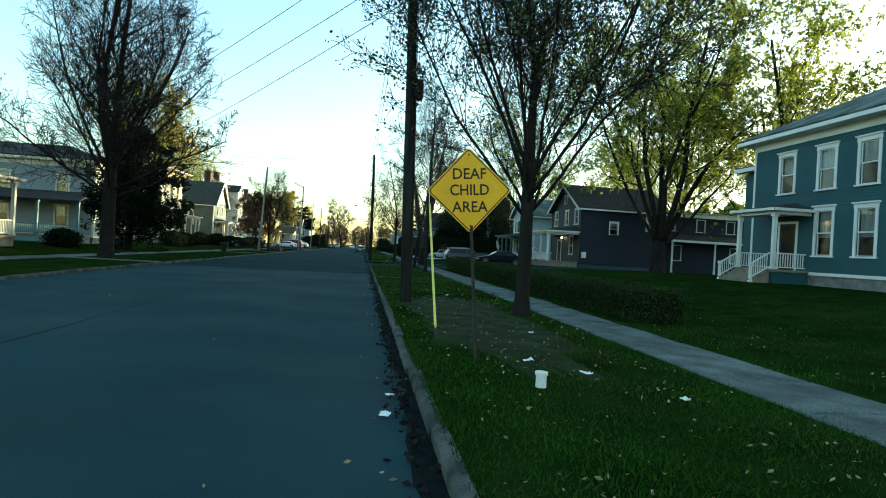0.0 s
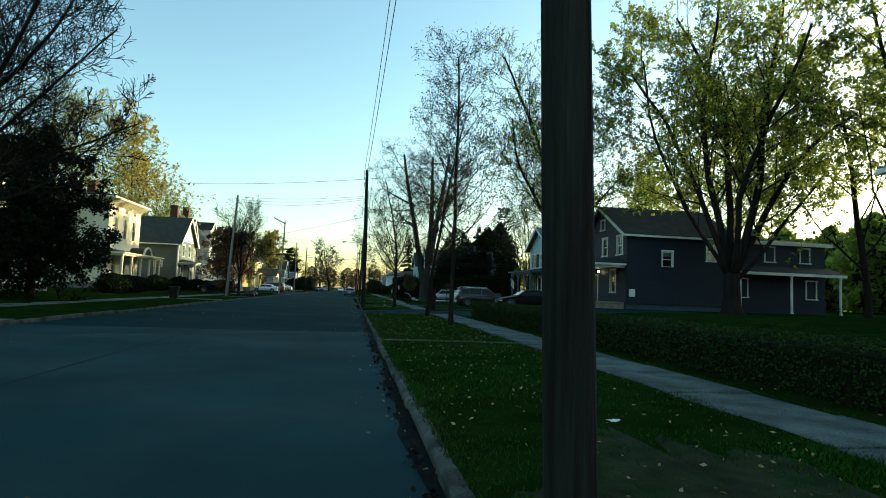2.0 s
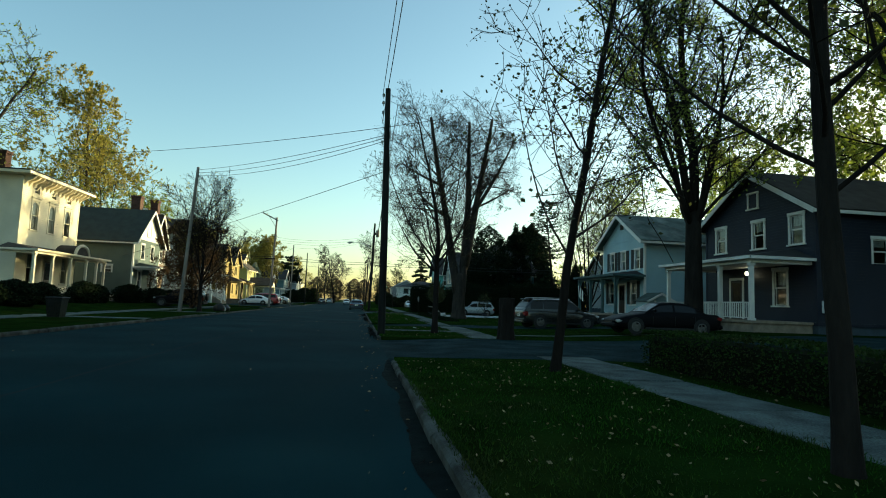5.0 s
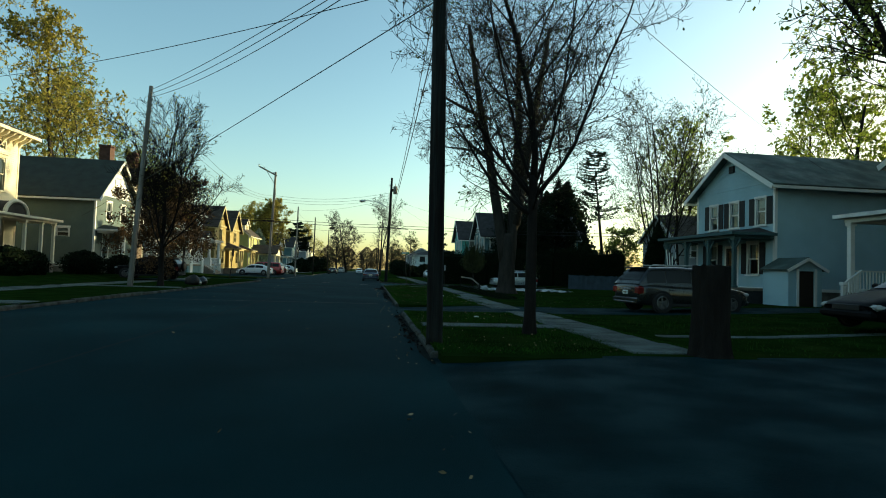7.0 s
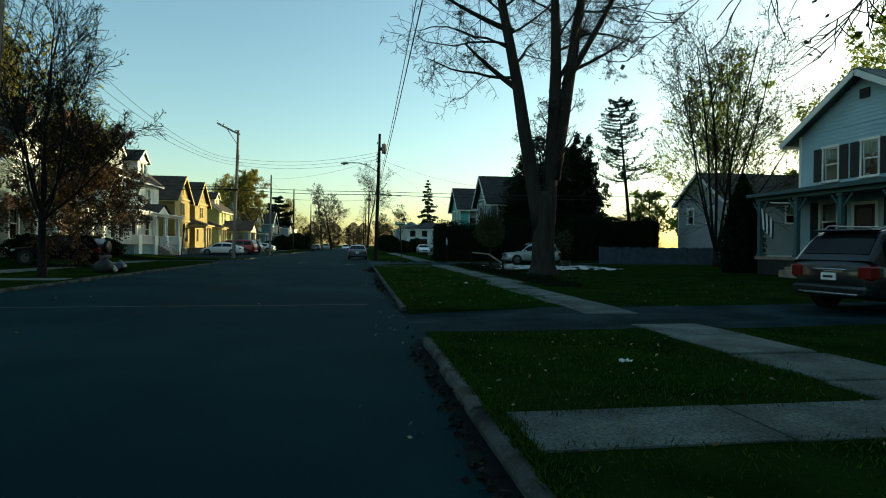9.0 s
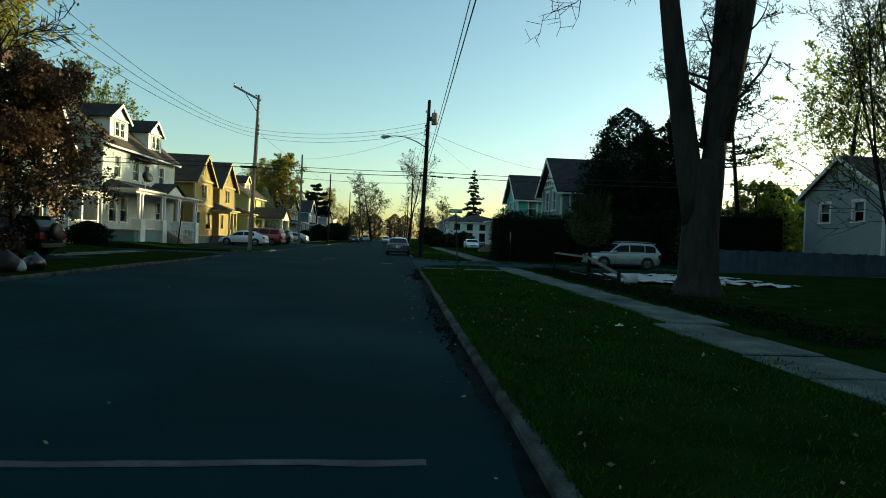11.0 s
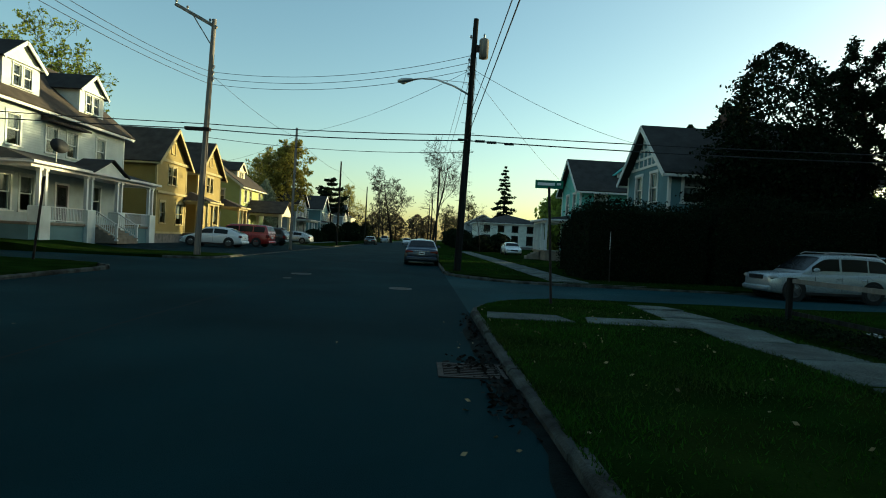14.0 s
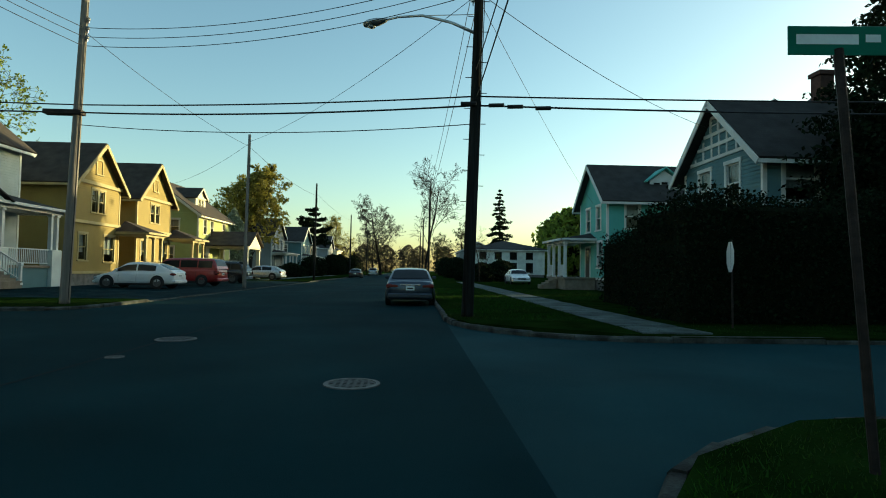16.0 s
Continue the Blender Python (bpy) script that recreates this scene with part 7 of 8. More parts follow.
for wd, z, rot in ((0.64, 2.76, -4.0),):
    m = Matrix.Translation((2.75, 90.8, z)) @ Matrix.Rotation(radians(rot), 4, "Z")
    bl = part("blade", Mesh().box((-wd / 2, -0.004, 0.0), (wd / 2, 0.004, 0.19), 0.003).moved(m), "sign_green", ns)
    part("letter_bar", Mesh().box((-wd * 0.42, -0.0055, 0.07), (wd * 0.2, -0.0045, 0.135)).moved(m), "sign_white", bl)
    part("letter_bar", Mesh().box((wd * 0.27, -0.0055, 0.085), (wd * 0.42, -0.0045, 0.135)).moved(m), "sign_white", bl)
# stop sign for the side street, seen nearly edge-on
st = thing("stop_sign", "octagonal traffic sign seen edge-on on a steel post", "road sign", (4.6, 97.0, 0.1))
st.location = (7.4, 100.3, 0.12)
part("post", Mesh().tube([(7.41, 100.22, 0.0), (7.39, 100.22, 2.15)], 0.025, 8), "rust", st)
octo = [(0.38 * math.cos(radians(22.5 + 45 * k)), 0.38 * math.sin(radians(22.5 + 45 * k))) for k in range(8)]
part("plate", Mesh().prism(octo, -0.003, 0.003).moved(Matrix.Translation((7.4, 100.3, 1.75)) @ Matrix.Rotation(radians(73), 4, "Z") @ Matrix.Rotation(radians(90), 4, "X")), "sign_white", st)
# sign on the far corner, seen from its back
sl = thing("street_sign", "dark leaning sign post at the far corner", "road sign", (-12.9, 101.0, 0.1))
sl.location = (-13.0, 97.3, 0.12)
part("post", Mesh().tube([(-13.0, 97.3, 0.0), (-12.72, 97.3, 2.9)], 0.04, 8), "rust", sl)
part("plate", Mesh().prism(octo, -0.003, 0.003).moved(Matrix.Translation((-12.76, 97.25, 2.5)) @ Matrix.Rotation(radians(119), 4, "Z") @ Matrix.Rotation(radians(90), 4, "X")), "rust", sl)

# small things on the verge and in the road
pc = thing("pipe_marker", "short white plastic pipe standing in the grass", "pipe marker", (2.30, 5.75, 0.12))
part("pipe", Mesh().lathe([(0.06, -0.05), (0.06, 0.13), (0.072, 0.14), (0.072, 0.17), (0.05, 0.175), (0.045, 0.15)], 14, (2.30, 5.75, 0.12)), "offwhite", pc, smooth=False)
for x, y, r in ((-0.65, 94.1, 0.33), (-4.3, 98.2, 0.36), (-4.3, 96.0, 0.13)):
    mh = thing("manhole_cover", "round iron manhole cover set in the asphalt", "manhole cover", (x, y, 0.0), "manhole covers")
    part("ring", Mesh().lathe([(r, -0.02), (r, 0.012), (r - 0.05, 0.014), (r - 0.055, 0.0)], 28, (x, y, 0.0)), "ring", mh)
    b = Mesh().lathe([(r - 0.06, -0.02), (r - 0.06, 0.008), (0.02, 0.009)], 24, (x, y, 0.0))
    for i in range(-3, 4):
        for j in range(-3, 4):
            if i * i + j * j < 10:
                q = r * 0.24
                b.box((x + i * q - 0.02, y + j * q - 0.02, 0.008), (x + i * q + 0.02, y + j * q + 0.02, 0.014))
    part("lid", b, "cast_iron", mh)
dr = thing("storm_drain", "rusty storm drain grate at the kerb, strewn with debris", "storm drain", (0.5, 84.0, 0.0))
b = Mesh().box((0.12, 83.7, -0.03), (0.18, 84.4, 0.014)).box((0.82, 83.7, -0.03), (0.88, 84.4, 0.014)).box((0.18, 83.7, -0.03), (0.82, 83.76, 0.014)).box((0.18, 84.34, -0.03), (0.82, 84.4, 0.014))
part("frame", b, "rust", dr)
for k in range(7):
    part("bar", Mesh().box((0.19, 83.79 + k * 0.08, -0.02), (0.81, 83.83 + k * 0.08, 0.012)), "rust", dr)
# Flat dark slab below the bars: the pit's darkness put into its colour.
part("pit", Mesh().box((0.18, 83.76, -0.05), (0.82, 84.34, 0.002)), "tar", dr)

# ---- vehicles ----
vehicle("sedan_car", "dark blue-grey sedan parked at the kerb", "sedan", "paint_blue", pose(-0.05, 111.0, 0.0))
vehicle("suv_car", "dark grey sport utility car parked on the driveway", "suv", "paint_dark", pose(11.7, 62.9, 0.16, 0, 0, -84))
vehicle("sedan_car", "black sedan parked nose to the street beside the navy house", "sedan", "paint_black", pose(13.6, 54.5, gz(13.6, 54.5) + 0.015, 0, 0, 88))
vehicle("jeep_car", "silver boxy jeep parked in the side street", "jeep", "paint_silver", pose(13.8, 97.25, 0.0, 0, 0, 90))
vehicle("hatchback_car", "white hatchback parked on the apron", "hatch", "paint_white", pose(-15.2, 120.5, 0.11, 0, 0, 88))
vehicle("van", "red van parked on the apron", "van", "paint_red", pose(-14.9, 126.2, 0.11, 0, 0, 85))
vehicle("suv_car", "dark sport utility car parked near the portico", "suv", "paint_dark", pose(-15.3, 134.0, 0.11, 0, 0, 85))
vehicle("hatchback_car", "silver hatchback parked near the portico", "hatch", "paint_silver", pose(-15.3, 147.0, 0.14, 0, 0, 85))
vehicle("jeep_car", "black jeep parked on a side drive, partly hidden by a tree", "jeep", "paint_black", pose(-16.2, 86.9, 0.2, 0, 0, 90), spare=True)
vehicle("hatchback_car", "white car driving far along the street", "hatch", "paint_white", pose(-3.2, 205.0, 0.0, 0, 0, 180))
vehicle("sedan_car", "pale sedan parked near the seafoam house", "sedan", "paint_white", pose(10.2, 143.0, 0.14, 0, 0, 180))
for x, y, k, pnt, lab in ((-8.6, 176, "sedan", "paint_dark", "dark sedan parked far along the street"), (-8.6, 214, "suv", "paint_silver", "silver car parked far along the street"),
                          (-0.1, 172, "hatch", "paint_dark", "dark hatchback parked far along the street"), (-0.1, 232, "sedan", "paint_silver", "silver sedan parked far along the street")):
    vehicle({"sedan": "sedan_car", "suv": "suv_car", "hatch": "hatchback_car"}[k], lab, k, pnt, pose(x, y, 0.0))


# ---- plants ----
tree("street_tree", "street tree with a fan of fine bare limbs", (4.05, 12.75, 0.12), 11.0, 0.165, 11, limbs=26, spread=40, kids=(6, 5), ratio=0.5, leaves=26000, leaf="leaf_olive", leaf_size=0.06, limb_len=0.44,
     limb_r=0.42, twig=0.008, near=True, straight=0.75,
     forks=((2.9, 0, 2, 9.5, 0.72), (2.3, 178, 42, 6.0, 0.26), (2.4, 4, 44, 6.5, 0.28), (2.6, 95, 36, 6.5, 0.28), (2.6, 268, 42, 5.5, 0.25), (3.0, 150, 24, 8.0, 0.32), (3.1, 28, 24, 8.5, 0.34), (2.8, 228, 32, 7.0, 0.28),
            (2.8, 312, 34, 7.0, 0.28), (3.3, 70, 30, 7.0, 0.28), (3.4, 200, 28, 7.0, 0.28)))
tree("street_tree", "slim street tree with swelling buds", (4.13, 34.4, 0.12), 11.5, 0.1, 12, 0.2, 34, 52, (7, 5), ratio=0.5, leaves=5200, leaf="leaf_olive", leaf_size=0.055, twig=0.007, limb_len=0.32, limb_r=0.36, straight=0.55, near=True)
tree("street_tree", "slim young street tree beside the pavement", (4.08, 41.4, 0.12), 11.0, 0.1, 13, 0.2, 24, 48, (7, 4), ratio=0.5, leaves=3000, leaf="leaf_olive", leaf_size=0.06, twig=0.008, limb_len=0.34, limb_r=0.36, straight=0.55, near=True)
tree("street_tree", "dark spreading street tree near the driveway", (3.37, 54.45, 0.12), 9.5, 0.122, 14, limbs=22, spread=46, kids=(7, 5), ratio=0.5, leaves=3000, leaf="leaf_olive", leaf_size=0.045, limb_len=0.5, limb_r=0.42, twig=0.006, near=True,
     straight=0.9, clear=0.15, forks=((3.3, 90, 5, 6.8, 0.7), (3.0, 178, 40, 4.6, 0.36), (3.0, 2, 42, 5.0, 0.4), (2.6, 104, 62, 3.6, 0.42), (2.6, 178, 58, 3.0, 0.4), (3.2, 25, 28, 5.5, 0.34), (3.25, 155, 26, 5.5, 0.34), (2.7, 268, 52, 4.0, 0.24), (2.9, 72, 50, 4.6, 0.28), (3.1, 112, 44, 4.4, 0.28),
                                      (2.85, 96, 70, 4.0, 0.3), (2.7, 60, 66, 4.4, 0.3)))
tree("maple_tree", "large maple with fresh yellow-green leaves before the navy house", (17.1, 57.5, gz(17.1, 57.5)), 22, 0.44, 15, limbs=30, spread=44, kids=(7, 5), ratio=0.48, leaves=15000, leaf="leaf", leaf_size=0.115, limb_len=0.36, limb_r=0.36,
     straight=0.75, twig=0.015, clear=0.14, forks=((5.8, 0, 6, 16.5, 0.6), (5.8, 180, 12, 15.5, 0.5), (5.2, 10, 25, 13.5, 0.36), (5.2, 200, 27, 12.5, 0.36), (5.0, 90, 22, 13.0, 0.34), (5.0, 275, 26, 12.0, 0.3), (5.6, 186, 40, 9.5, 0.2), (5.4, 350, 40, 10.0, 0.22)))
tree("maple_tree", "many-stemmed maple in fresh green leaf", (27.8, 50.3, gz(27.8, 50.3)), 25, 0.62, 16, limbs=19, spread=42, kids=(7, 4), ratio=0.46, leaves=60000, leaf="leaf", leaf_size=0.14, limb_len=0.42, limb_r=0.34, straight=0.6, twig=0.016,
     forks=((2.6, 178, 20, 20.0, 0.38), (2.8, 182, 9, 22.0, 0.46), (2.9, 90, 8, 22.0, 0.46), (2.8, 0, 15, 22.0, 0.5), (2.6, 2, 31, 18.0, 0.46), (2.4, 270, 20, 18.0, 0.4), (2.4, 150, 26, 18.0, 0.3), (2.2, 20, 50, 12.0, 0.3)))
tree("twin_trunk_tree", "huge dark bare tree forking into two trunks on the lawn", (8.52, 78.2, 0.15), 17, 0.53, 17, limbs=17, spread=62, kids=(7, 6, 4), ratio=0.5, leaves=500, leaf="leaf_olive", leaf_size=0.05, bark="bark_grey", twig=0.010, limb_len=0.5,
     limb_r=0.3, straight=1.35, droop=0.06, clear=0.46, crotch=3.6, wander=0.02,
     forks=((1.8, 178, 11, 15.5, 0.72, 0.10), (1.8, 2, 7.0, 6.2, 0.8, 0.10), (4.2, 20, 2.0, 13.0, 0.7, 0.36), (4.4, 0, 9, 13.3, 0.7, 0.42), (8.8, 355, 31, 8.0, 0.34, 0.92), (8.4, 182, 62, 3.4, 0.3, 1.08),
            (11.2, 178, 74, 4.2, 0.28, 1.5), (9.4, 10, 66, 4.6, 0.2, 1.0), (8.6, 40, 45, 5.5, 0.24, 0.55)))
tree("lawn_tree", "large bare tree on the far lawn", (-13.3, 32.7, 0.12), 17.0, 0.34, 18, limbs=36, spread=40, kids=(7, 5), ratio=0.5, leaves=3000, leaf="leaf_olive", leaf_size=0.07, limb_len=0.36, twig=0.013, limb_r=0.42, straight=0.6, clear=0.12,
     forks=((5.0, 178, 5, 12.5, 0.56), (5.4, 15, 8, 12.5, 0.58), (3.4, 195, 60, 8.0, 0.22), (3.6, 350, 56, 6.6, 0.22), (3.8, 100, 54, 7.5, 0.22), (3.7, 275, 58, 7.5, 0.22), (4.2, 160, 46, 8.5, 0.24), (4.4, 22, 40, 7.6, 0.24), (4.6, 325, 36, 9.0, 0.26),
            (4.6, 215, 36, 9.0, 0.26), (3.2, 130, 66, 7.5, 0.2), (3.2, 30, 60, 6.2, 0.2), (4.8, 70, 22, 10.0, 0.3), (4.8, 250, 24, 10.0, 0.3), (5.0, 195, 20, 10.5, 0.3), (5.0, 345, 22, 10.5, 0.3)))
tree("lawn_tree", "slender tree with golden buds on the far lawn", (-11.6, 75.6, 0.12), 9.0, 0.14, 19, limbs=24, spread=38, kids=(7, 5), ratio=0.5, leaves=1500, leaf="leaf_gold", leaf_size=0.06, limb_len=0.46, limb_r=0.42, twig=0.011, straight=0.6,
     forks=((2.6, 90, 4, 6.9, 0.6), (2.4, 178, 20, 6.0, 0.45), (2.5, 0, 22, 6.0, 0.45), (2.6, 60, 13, 6.5, 0.42), (2.3, 250, 24, 5.5, 0.4), (2.0, 330, 34, 4.8, 0.36), (2.0, 150, 36, 4.8, 0.36), (2.1, 10, 42, 4.6, 0.36)))
tree("back_garden_tree", "tall slim tree with sparse yellow-green leaves", (28.6, 93.0, 0.2), 13.5, 0.14, 20, 0.15, 16, 26, (7, 5), leaves=2600, leaf="leaf", leaf_size=0.13, twig=0.016, limb_len=0.5)
tree("back_garden_tree", "many-stemmed tree with sparse yellow-green leaves", (24.5, 89.0, 0.2), 15.6, 0.2, 21, limbs=14, spread=38, kids=(6, 5), ratio=0.5, leaves=5500, leaf="leaf_olive", leaf_size=0.1, twig=0.014, limb_len=0.4, limb_r=0.42, straight=0.6,
     clear=0.2, wander=0.04, forks=((0.7, 180, 7, 14.5, 0.5), (0.8, 150, 2, 15.0, 0.55), (0.8, 20, 9, 15.0, 0.5), (0.9, 0, 22, 14.0, 0.46), (0.9, 184, 20, 12.5, 0.4), (0.9, 350, 34, 12.0, 0.38), (0.8, 100, 15, 13.0, 0.4)))
tree("maple_tree", "broad maple in yellow-green leaf behind the navy house", (38.0, 65.0, 0.4), 19, 0.4, 24, 0.15, 22, 48, (8, 6, 4), ratio=0.42, leaves=30000, leaf="leaf", leaf_size=0.17, limb_len=0.66, twig=0.016)
tree("spreading_tree", "tall spreading tree with yellow-green buds beside the cream house", (-31.0, 76.5, 0.4), 21.0, 0.5, 27, limbs=22, spread=44, kids=(7, 5), ratio=0.5, leaves=9000, leaf="leaf", leaf_size=0.12, bark="bark_grey", limb_len=0.4, limb_r=0.36,
     twig=0.018, straight=0.9, clear=0.25, forks=((6.0, 182, 12, 15.0, 0.5), (6.2, 5, 10, 15.0, 0.55), (6.4, 0, 24, 13.0, 0.4), (6.0, 300, 20, 13.0, 0.36), (6.0, 60, 20, 13.0, 0.36)))
tree("red_leaved_tree", "low spreading tree with dense brownish red young leaves", (-14.9, 86.0, 0.15), 6.7, 0.15, 28, 0.2, 20, 62, (8, 6, 4), ratio=0.46, leaves=30000, leaf="leaf_red", leaf_size=0.1, limb_len=0.68, twig=0.011, droop=0.03)
TALL = [(40, 51, 18, 22, 10000, "leaf"), (47, 36, 19, 23, 11000, "leaf"), (34, 42, 20, 39, 8000, "leaf"), (38, 84, 16, 25, 8000, "leaf"), (40, 112, 16, 26, 6000, "leaf"),
        (36, 18, 16, 33, 6000, "leaf"), (46, 98, 17, 34, 7000, "leaf")]
for x, y, h, seed, n, lf in TALL:
    tree("back_garden_tree", "tall tree in fresh leaf behind the houses", (x, y, gz(x, y)), h, 0.3, seed, 0.18, 13, 38, (6, 5, 3), leaves=int(n * 1.2), leaf=lf, leaf_size=0.19, twig=0.016)
for x, y, h, seed, n, lf in ((-33, 107, 22, 28, 18000, "leaf_gold"), (-40, 122, 20, 29, 9000, "leaf"), (-22.5, 168, 12, 30, 26000, "leaf_gold"),
                             (-36, 134, 16, 35, 8000, "leaf"), (-28, 186, 13, 36, 9000, "leaf_gold"), (-38, 44, 16, 37, 7000, "leaf_gold")):
    tree("back_garden_tree", "tall sunlit tree with golden spring leaves", (x, y, 0.4), h, 0.3, seed, 0.15, 14, 42, (7, 6, 3), leaves=n, leaf=lf, leaf_size=0.19, twig=0.016, bark="bark_grey")
tree("small_bare_tree", "small bare ornamental tree on a lawn", (7.2, 149, 0.14), 4.7, 0.08, 31, 0.2, 9, 40, (6, 5), leaves=0)
tree("tall_bare_tree", "tall thin bare tree by the street", (1.9, 176, 0.12), 14.5, 0.2, 32, 0.35, 12, 42, (7, 5, 4), leaves=200, leaf="leaf_olive", leaf_size=0.1, twig=0.022)
for x, y, h, seed, n in ((-16, 320, 13, 41, 2000), (9, 310, 12, 42, 1500), (16, 280, 13, 45, 2000), (-26, 280, 15, 46, 4600)):
    tree("distant_tree", "distant spreading tree at the end of the street", (x, y, 0.12), h, 0.4, seed, 0.15, 16, 52, (7, 6, 3), ratio=0.45, leaves=n, leaf="leaf_gold" if n > 4500 else "leaf_olive", leaf_size=0.24, twig=0.025)
conifer("spruce_tree", "tall thin spruce with ragged sparse branches", (26.5, 105.2, 0.2), 15.6, 4.3, 50, 26, 7000, sparse=0.25, size=0.10, low=0.48, shape=0.32, rise=0.09, lean=-1.65, spray=0.035)
conifer("spruce_tree", "distant dark spruce above a roof", (21.2, 228, 0.15), 21.5, 4.6, 51, 24, 12000, size=0.22)
conifer("pine_tree", "distant ragged pine beside the street", (-20, 204, 0.2), 13, 5.0, 52, 10, 7000, sparse=0.3, size=0.28, low=0.45, shape=0.35, rise=0.06, spray=0.08)
shrub("cedar_tree", "broad dark domed evergreen rising above the hedge", (17.1, 105.5, 0.15), [(1.0, 2.6), (5.0, 2.9), (8.0, 2.55), (10.0, 1.9), (11.2, 1.0), (11.8, 0.1)], 26000, 0.12, 53, category="tree", trunk=(6, 0.22), lumps=0.22, core=False)
for x, y, h, r, seed in ((22.2, 106.0, 10.6, 1.9, 54), (19.4, 107.4, 7.6, 1.9, 57)):
    tree("cedar_tree", "broad dark evergreen rising above the hedge", (x, y, 0.15), h, 0.24, seed, 0.2, 24, 50, (8, 5, 4), ratio=0.42, leaves=20000, leaf="leaf_dark", leaf_size=0.115, limb_len=0.40 * r / 2.4, twig=0.014)
tree("evergreen_tree", "broad dark evergreen tree on the far lawn", (-17.7, 47.5, 0.2), 8.3, 0.26, 55, 0.06, 40, 64, (8, 5, 4), ratio=0.42, leaves=42000, leaf="leaf_dark", leaf_size=0.13, limb_len=0.47, twig=0.014, droop=0.04)
shrub("arborvitae", "tall narrow dark arborvitae beside the porch", (18.9, 78.5, 0.25), [(0.0, 0.75), (1.2, 0.92), (2.8, 0.72), (4.0, 0.4), (4.9, 0.05)], 20000, 0.07, 56, lumps=0.08)
b = Mesh()
for k in range(15):
    z = 1.62 * k / 14
    b.v += [(5.68 + (0.29 + 0.1 * math.exp(-z * 5) + 0.025 * math.sin(q * 5) + 0.03 * noise.noise((math.cos(q) * 2, math.sin(q) * 2, z * 3))) * math.cos(q),
             51.35 + (0.29 + 0.1 * math.exp(-z * 5) + 0.025 * math.sin(q * 5) + 0.03 * noise.noise((math.cos(q) * 2, math.sin(q) * 2, z * 3 + 9))) * math.sin(q),
             0.05 + z + (0.06 * noise.noise((math.cos(q) * 3, math.sin(q) * 3, 2.0)) if k == 14 else 0)) for q in (2 * math.pi * i / 22 for i in range(22))]
b.f = [(i * 22 + j, i * 22 + (j + 1) % 22, (i + 1) * 22 + (j + 1) % 22, (i + 1) * 22 + j) for i in range(14) for j in range(22)] + [tuple(range(14 * 22, 15 * 22))]
stump = thing("tree_stump", "tall dark bark-covered tree stump at the driveway corner", "tree stump", (5.68, 51.35, 0.12))
part("stump", b, "bark", stump)
shrub("round_topped_tree", "small round-topped green tree on a bare trunk", (7.45, 84.5, 0.15), [(1.25, 0.3), (1.55, 0.6), (2.0, 0.74), (2.5, 0.62), (2.9, 0.2)], 3600, 0.06, 58, "leaf_olive", category="tree", trunk=(1.5, 0.075), lumps=0.25, core=False)
rng = np.random.default_rng(581)
segs = []
for k in range(170):
    a, q = rng.uniform(0, 2 * math.pi), math.sqrt(rng.uniform(0.02, 1.0)) * 0.62
    p = np.array([7.45 + q * math.cos(a), 84.5 + q * math.sin(a), 2.3 + rng.uniform(0, 0.3)])
    e = p + np.array([0.35 * q * math.cos(a), 0.35 * q * math.sin(a), rng.uniform(0.5, 1.15)])
    segs.append((*p, *e, 0.006, 0.012))
v, f = twig_tubes(segs)
part("plume", array_mesh("plume", v, f, "leaf_olive"), "leaf_olive", bpy.data.objects["round_topped_tree"])
for k, (x, y, r, h) in enumerate(((-20.6, 77.5, 1.1, 1.7), (-20.8, 80.3, 1.0, 1.5), (-20.4, 86.0, 1.3, 1.7), (-19.4, 89.8, 1.2, 1.5), (-18.8, 92.5, 1.1, 1.4), (-18.7, 98.6, 1.1, 1.4),
                                  (-19.0, 62.0, 1.3, 1.6), (-19.2, 66.0, 1.2, 1.5), (-20.0, 70.5, 1.2, 1.4), (-18.6, 144.6, 1.0, 1.2), (-19.0, 40.0, 1.0, 1.2))):
    shrub("rounded_shrub", "rounded dark evergreen shrub before a porch", (x, y, gz(x, y)), [(0.0, r * 0.75), (h * 0.35, r), (h * 0.7, r * 0.85), (h * 0.92, r * 0.45), (h, 0.05)], 3500, 0.09, 60 + k, group="shrubs before the porches")
hedge("clipped_hedge", "low clipped hedge, russet and green, along the pavement", 6.75, 8.15, 12.4, 43.0, 0.12, 0.95, 1, 520, 0.038, rough=0.035)
for k, (xa, xb, ya, yb, zt) in enumerate(((6.7, 12.0, 101.2, 104.6, 3.2), (12.0, 19.0, 100.8, 104.0, 3.6), (19.0, 27.0, 100.8, 104.0, 3.9))):
    hedge("tall_hedge", "tall dark overgrown hedge along the side street", xa, xb, ya, yb, 0.12, zt, 5 + k, 320, 0.07, "leaf_dark", 0.2, 0.35)
hedge("tall_hedge", "tall dark overgrown hedge before the corner house", 8.0, 11.0, 104.6, 111.5, 0.12, 2.7, 9, 320, 0.07, "leaf_dark", 0.2, 0.3)
hedge("low_hedge", "low dark growth along the pavement edge", 6.2, 7.2, 70.0, 89.0, 0.12, 0.26, 12, 620, 0.036, "leaf_dark", 0.08, 0.06)

tree("round_crowned_tree", "broad bare round-crowned tree at the end of the street", (-8.0, 230, 0.12), 15.5, 0.35, 47, 0.12, 22, 56, (8, 6, 5), ratio=0.45, leaves=900, leaf="leaf_olive", leaf_size=0.2, twig=0.03, limb_len=0.55)
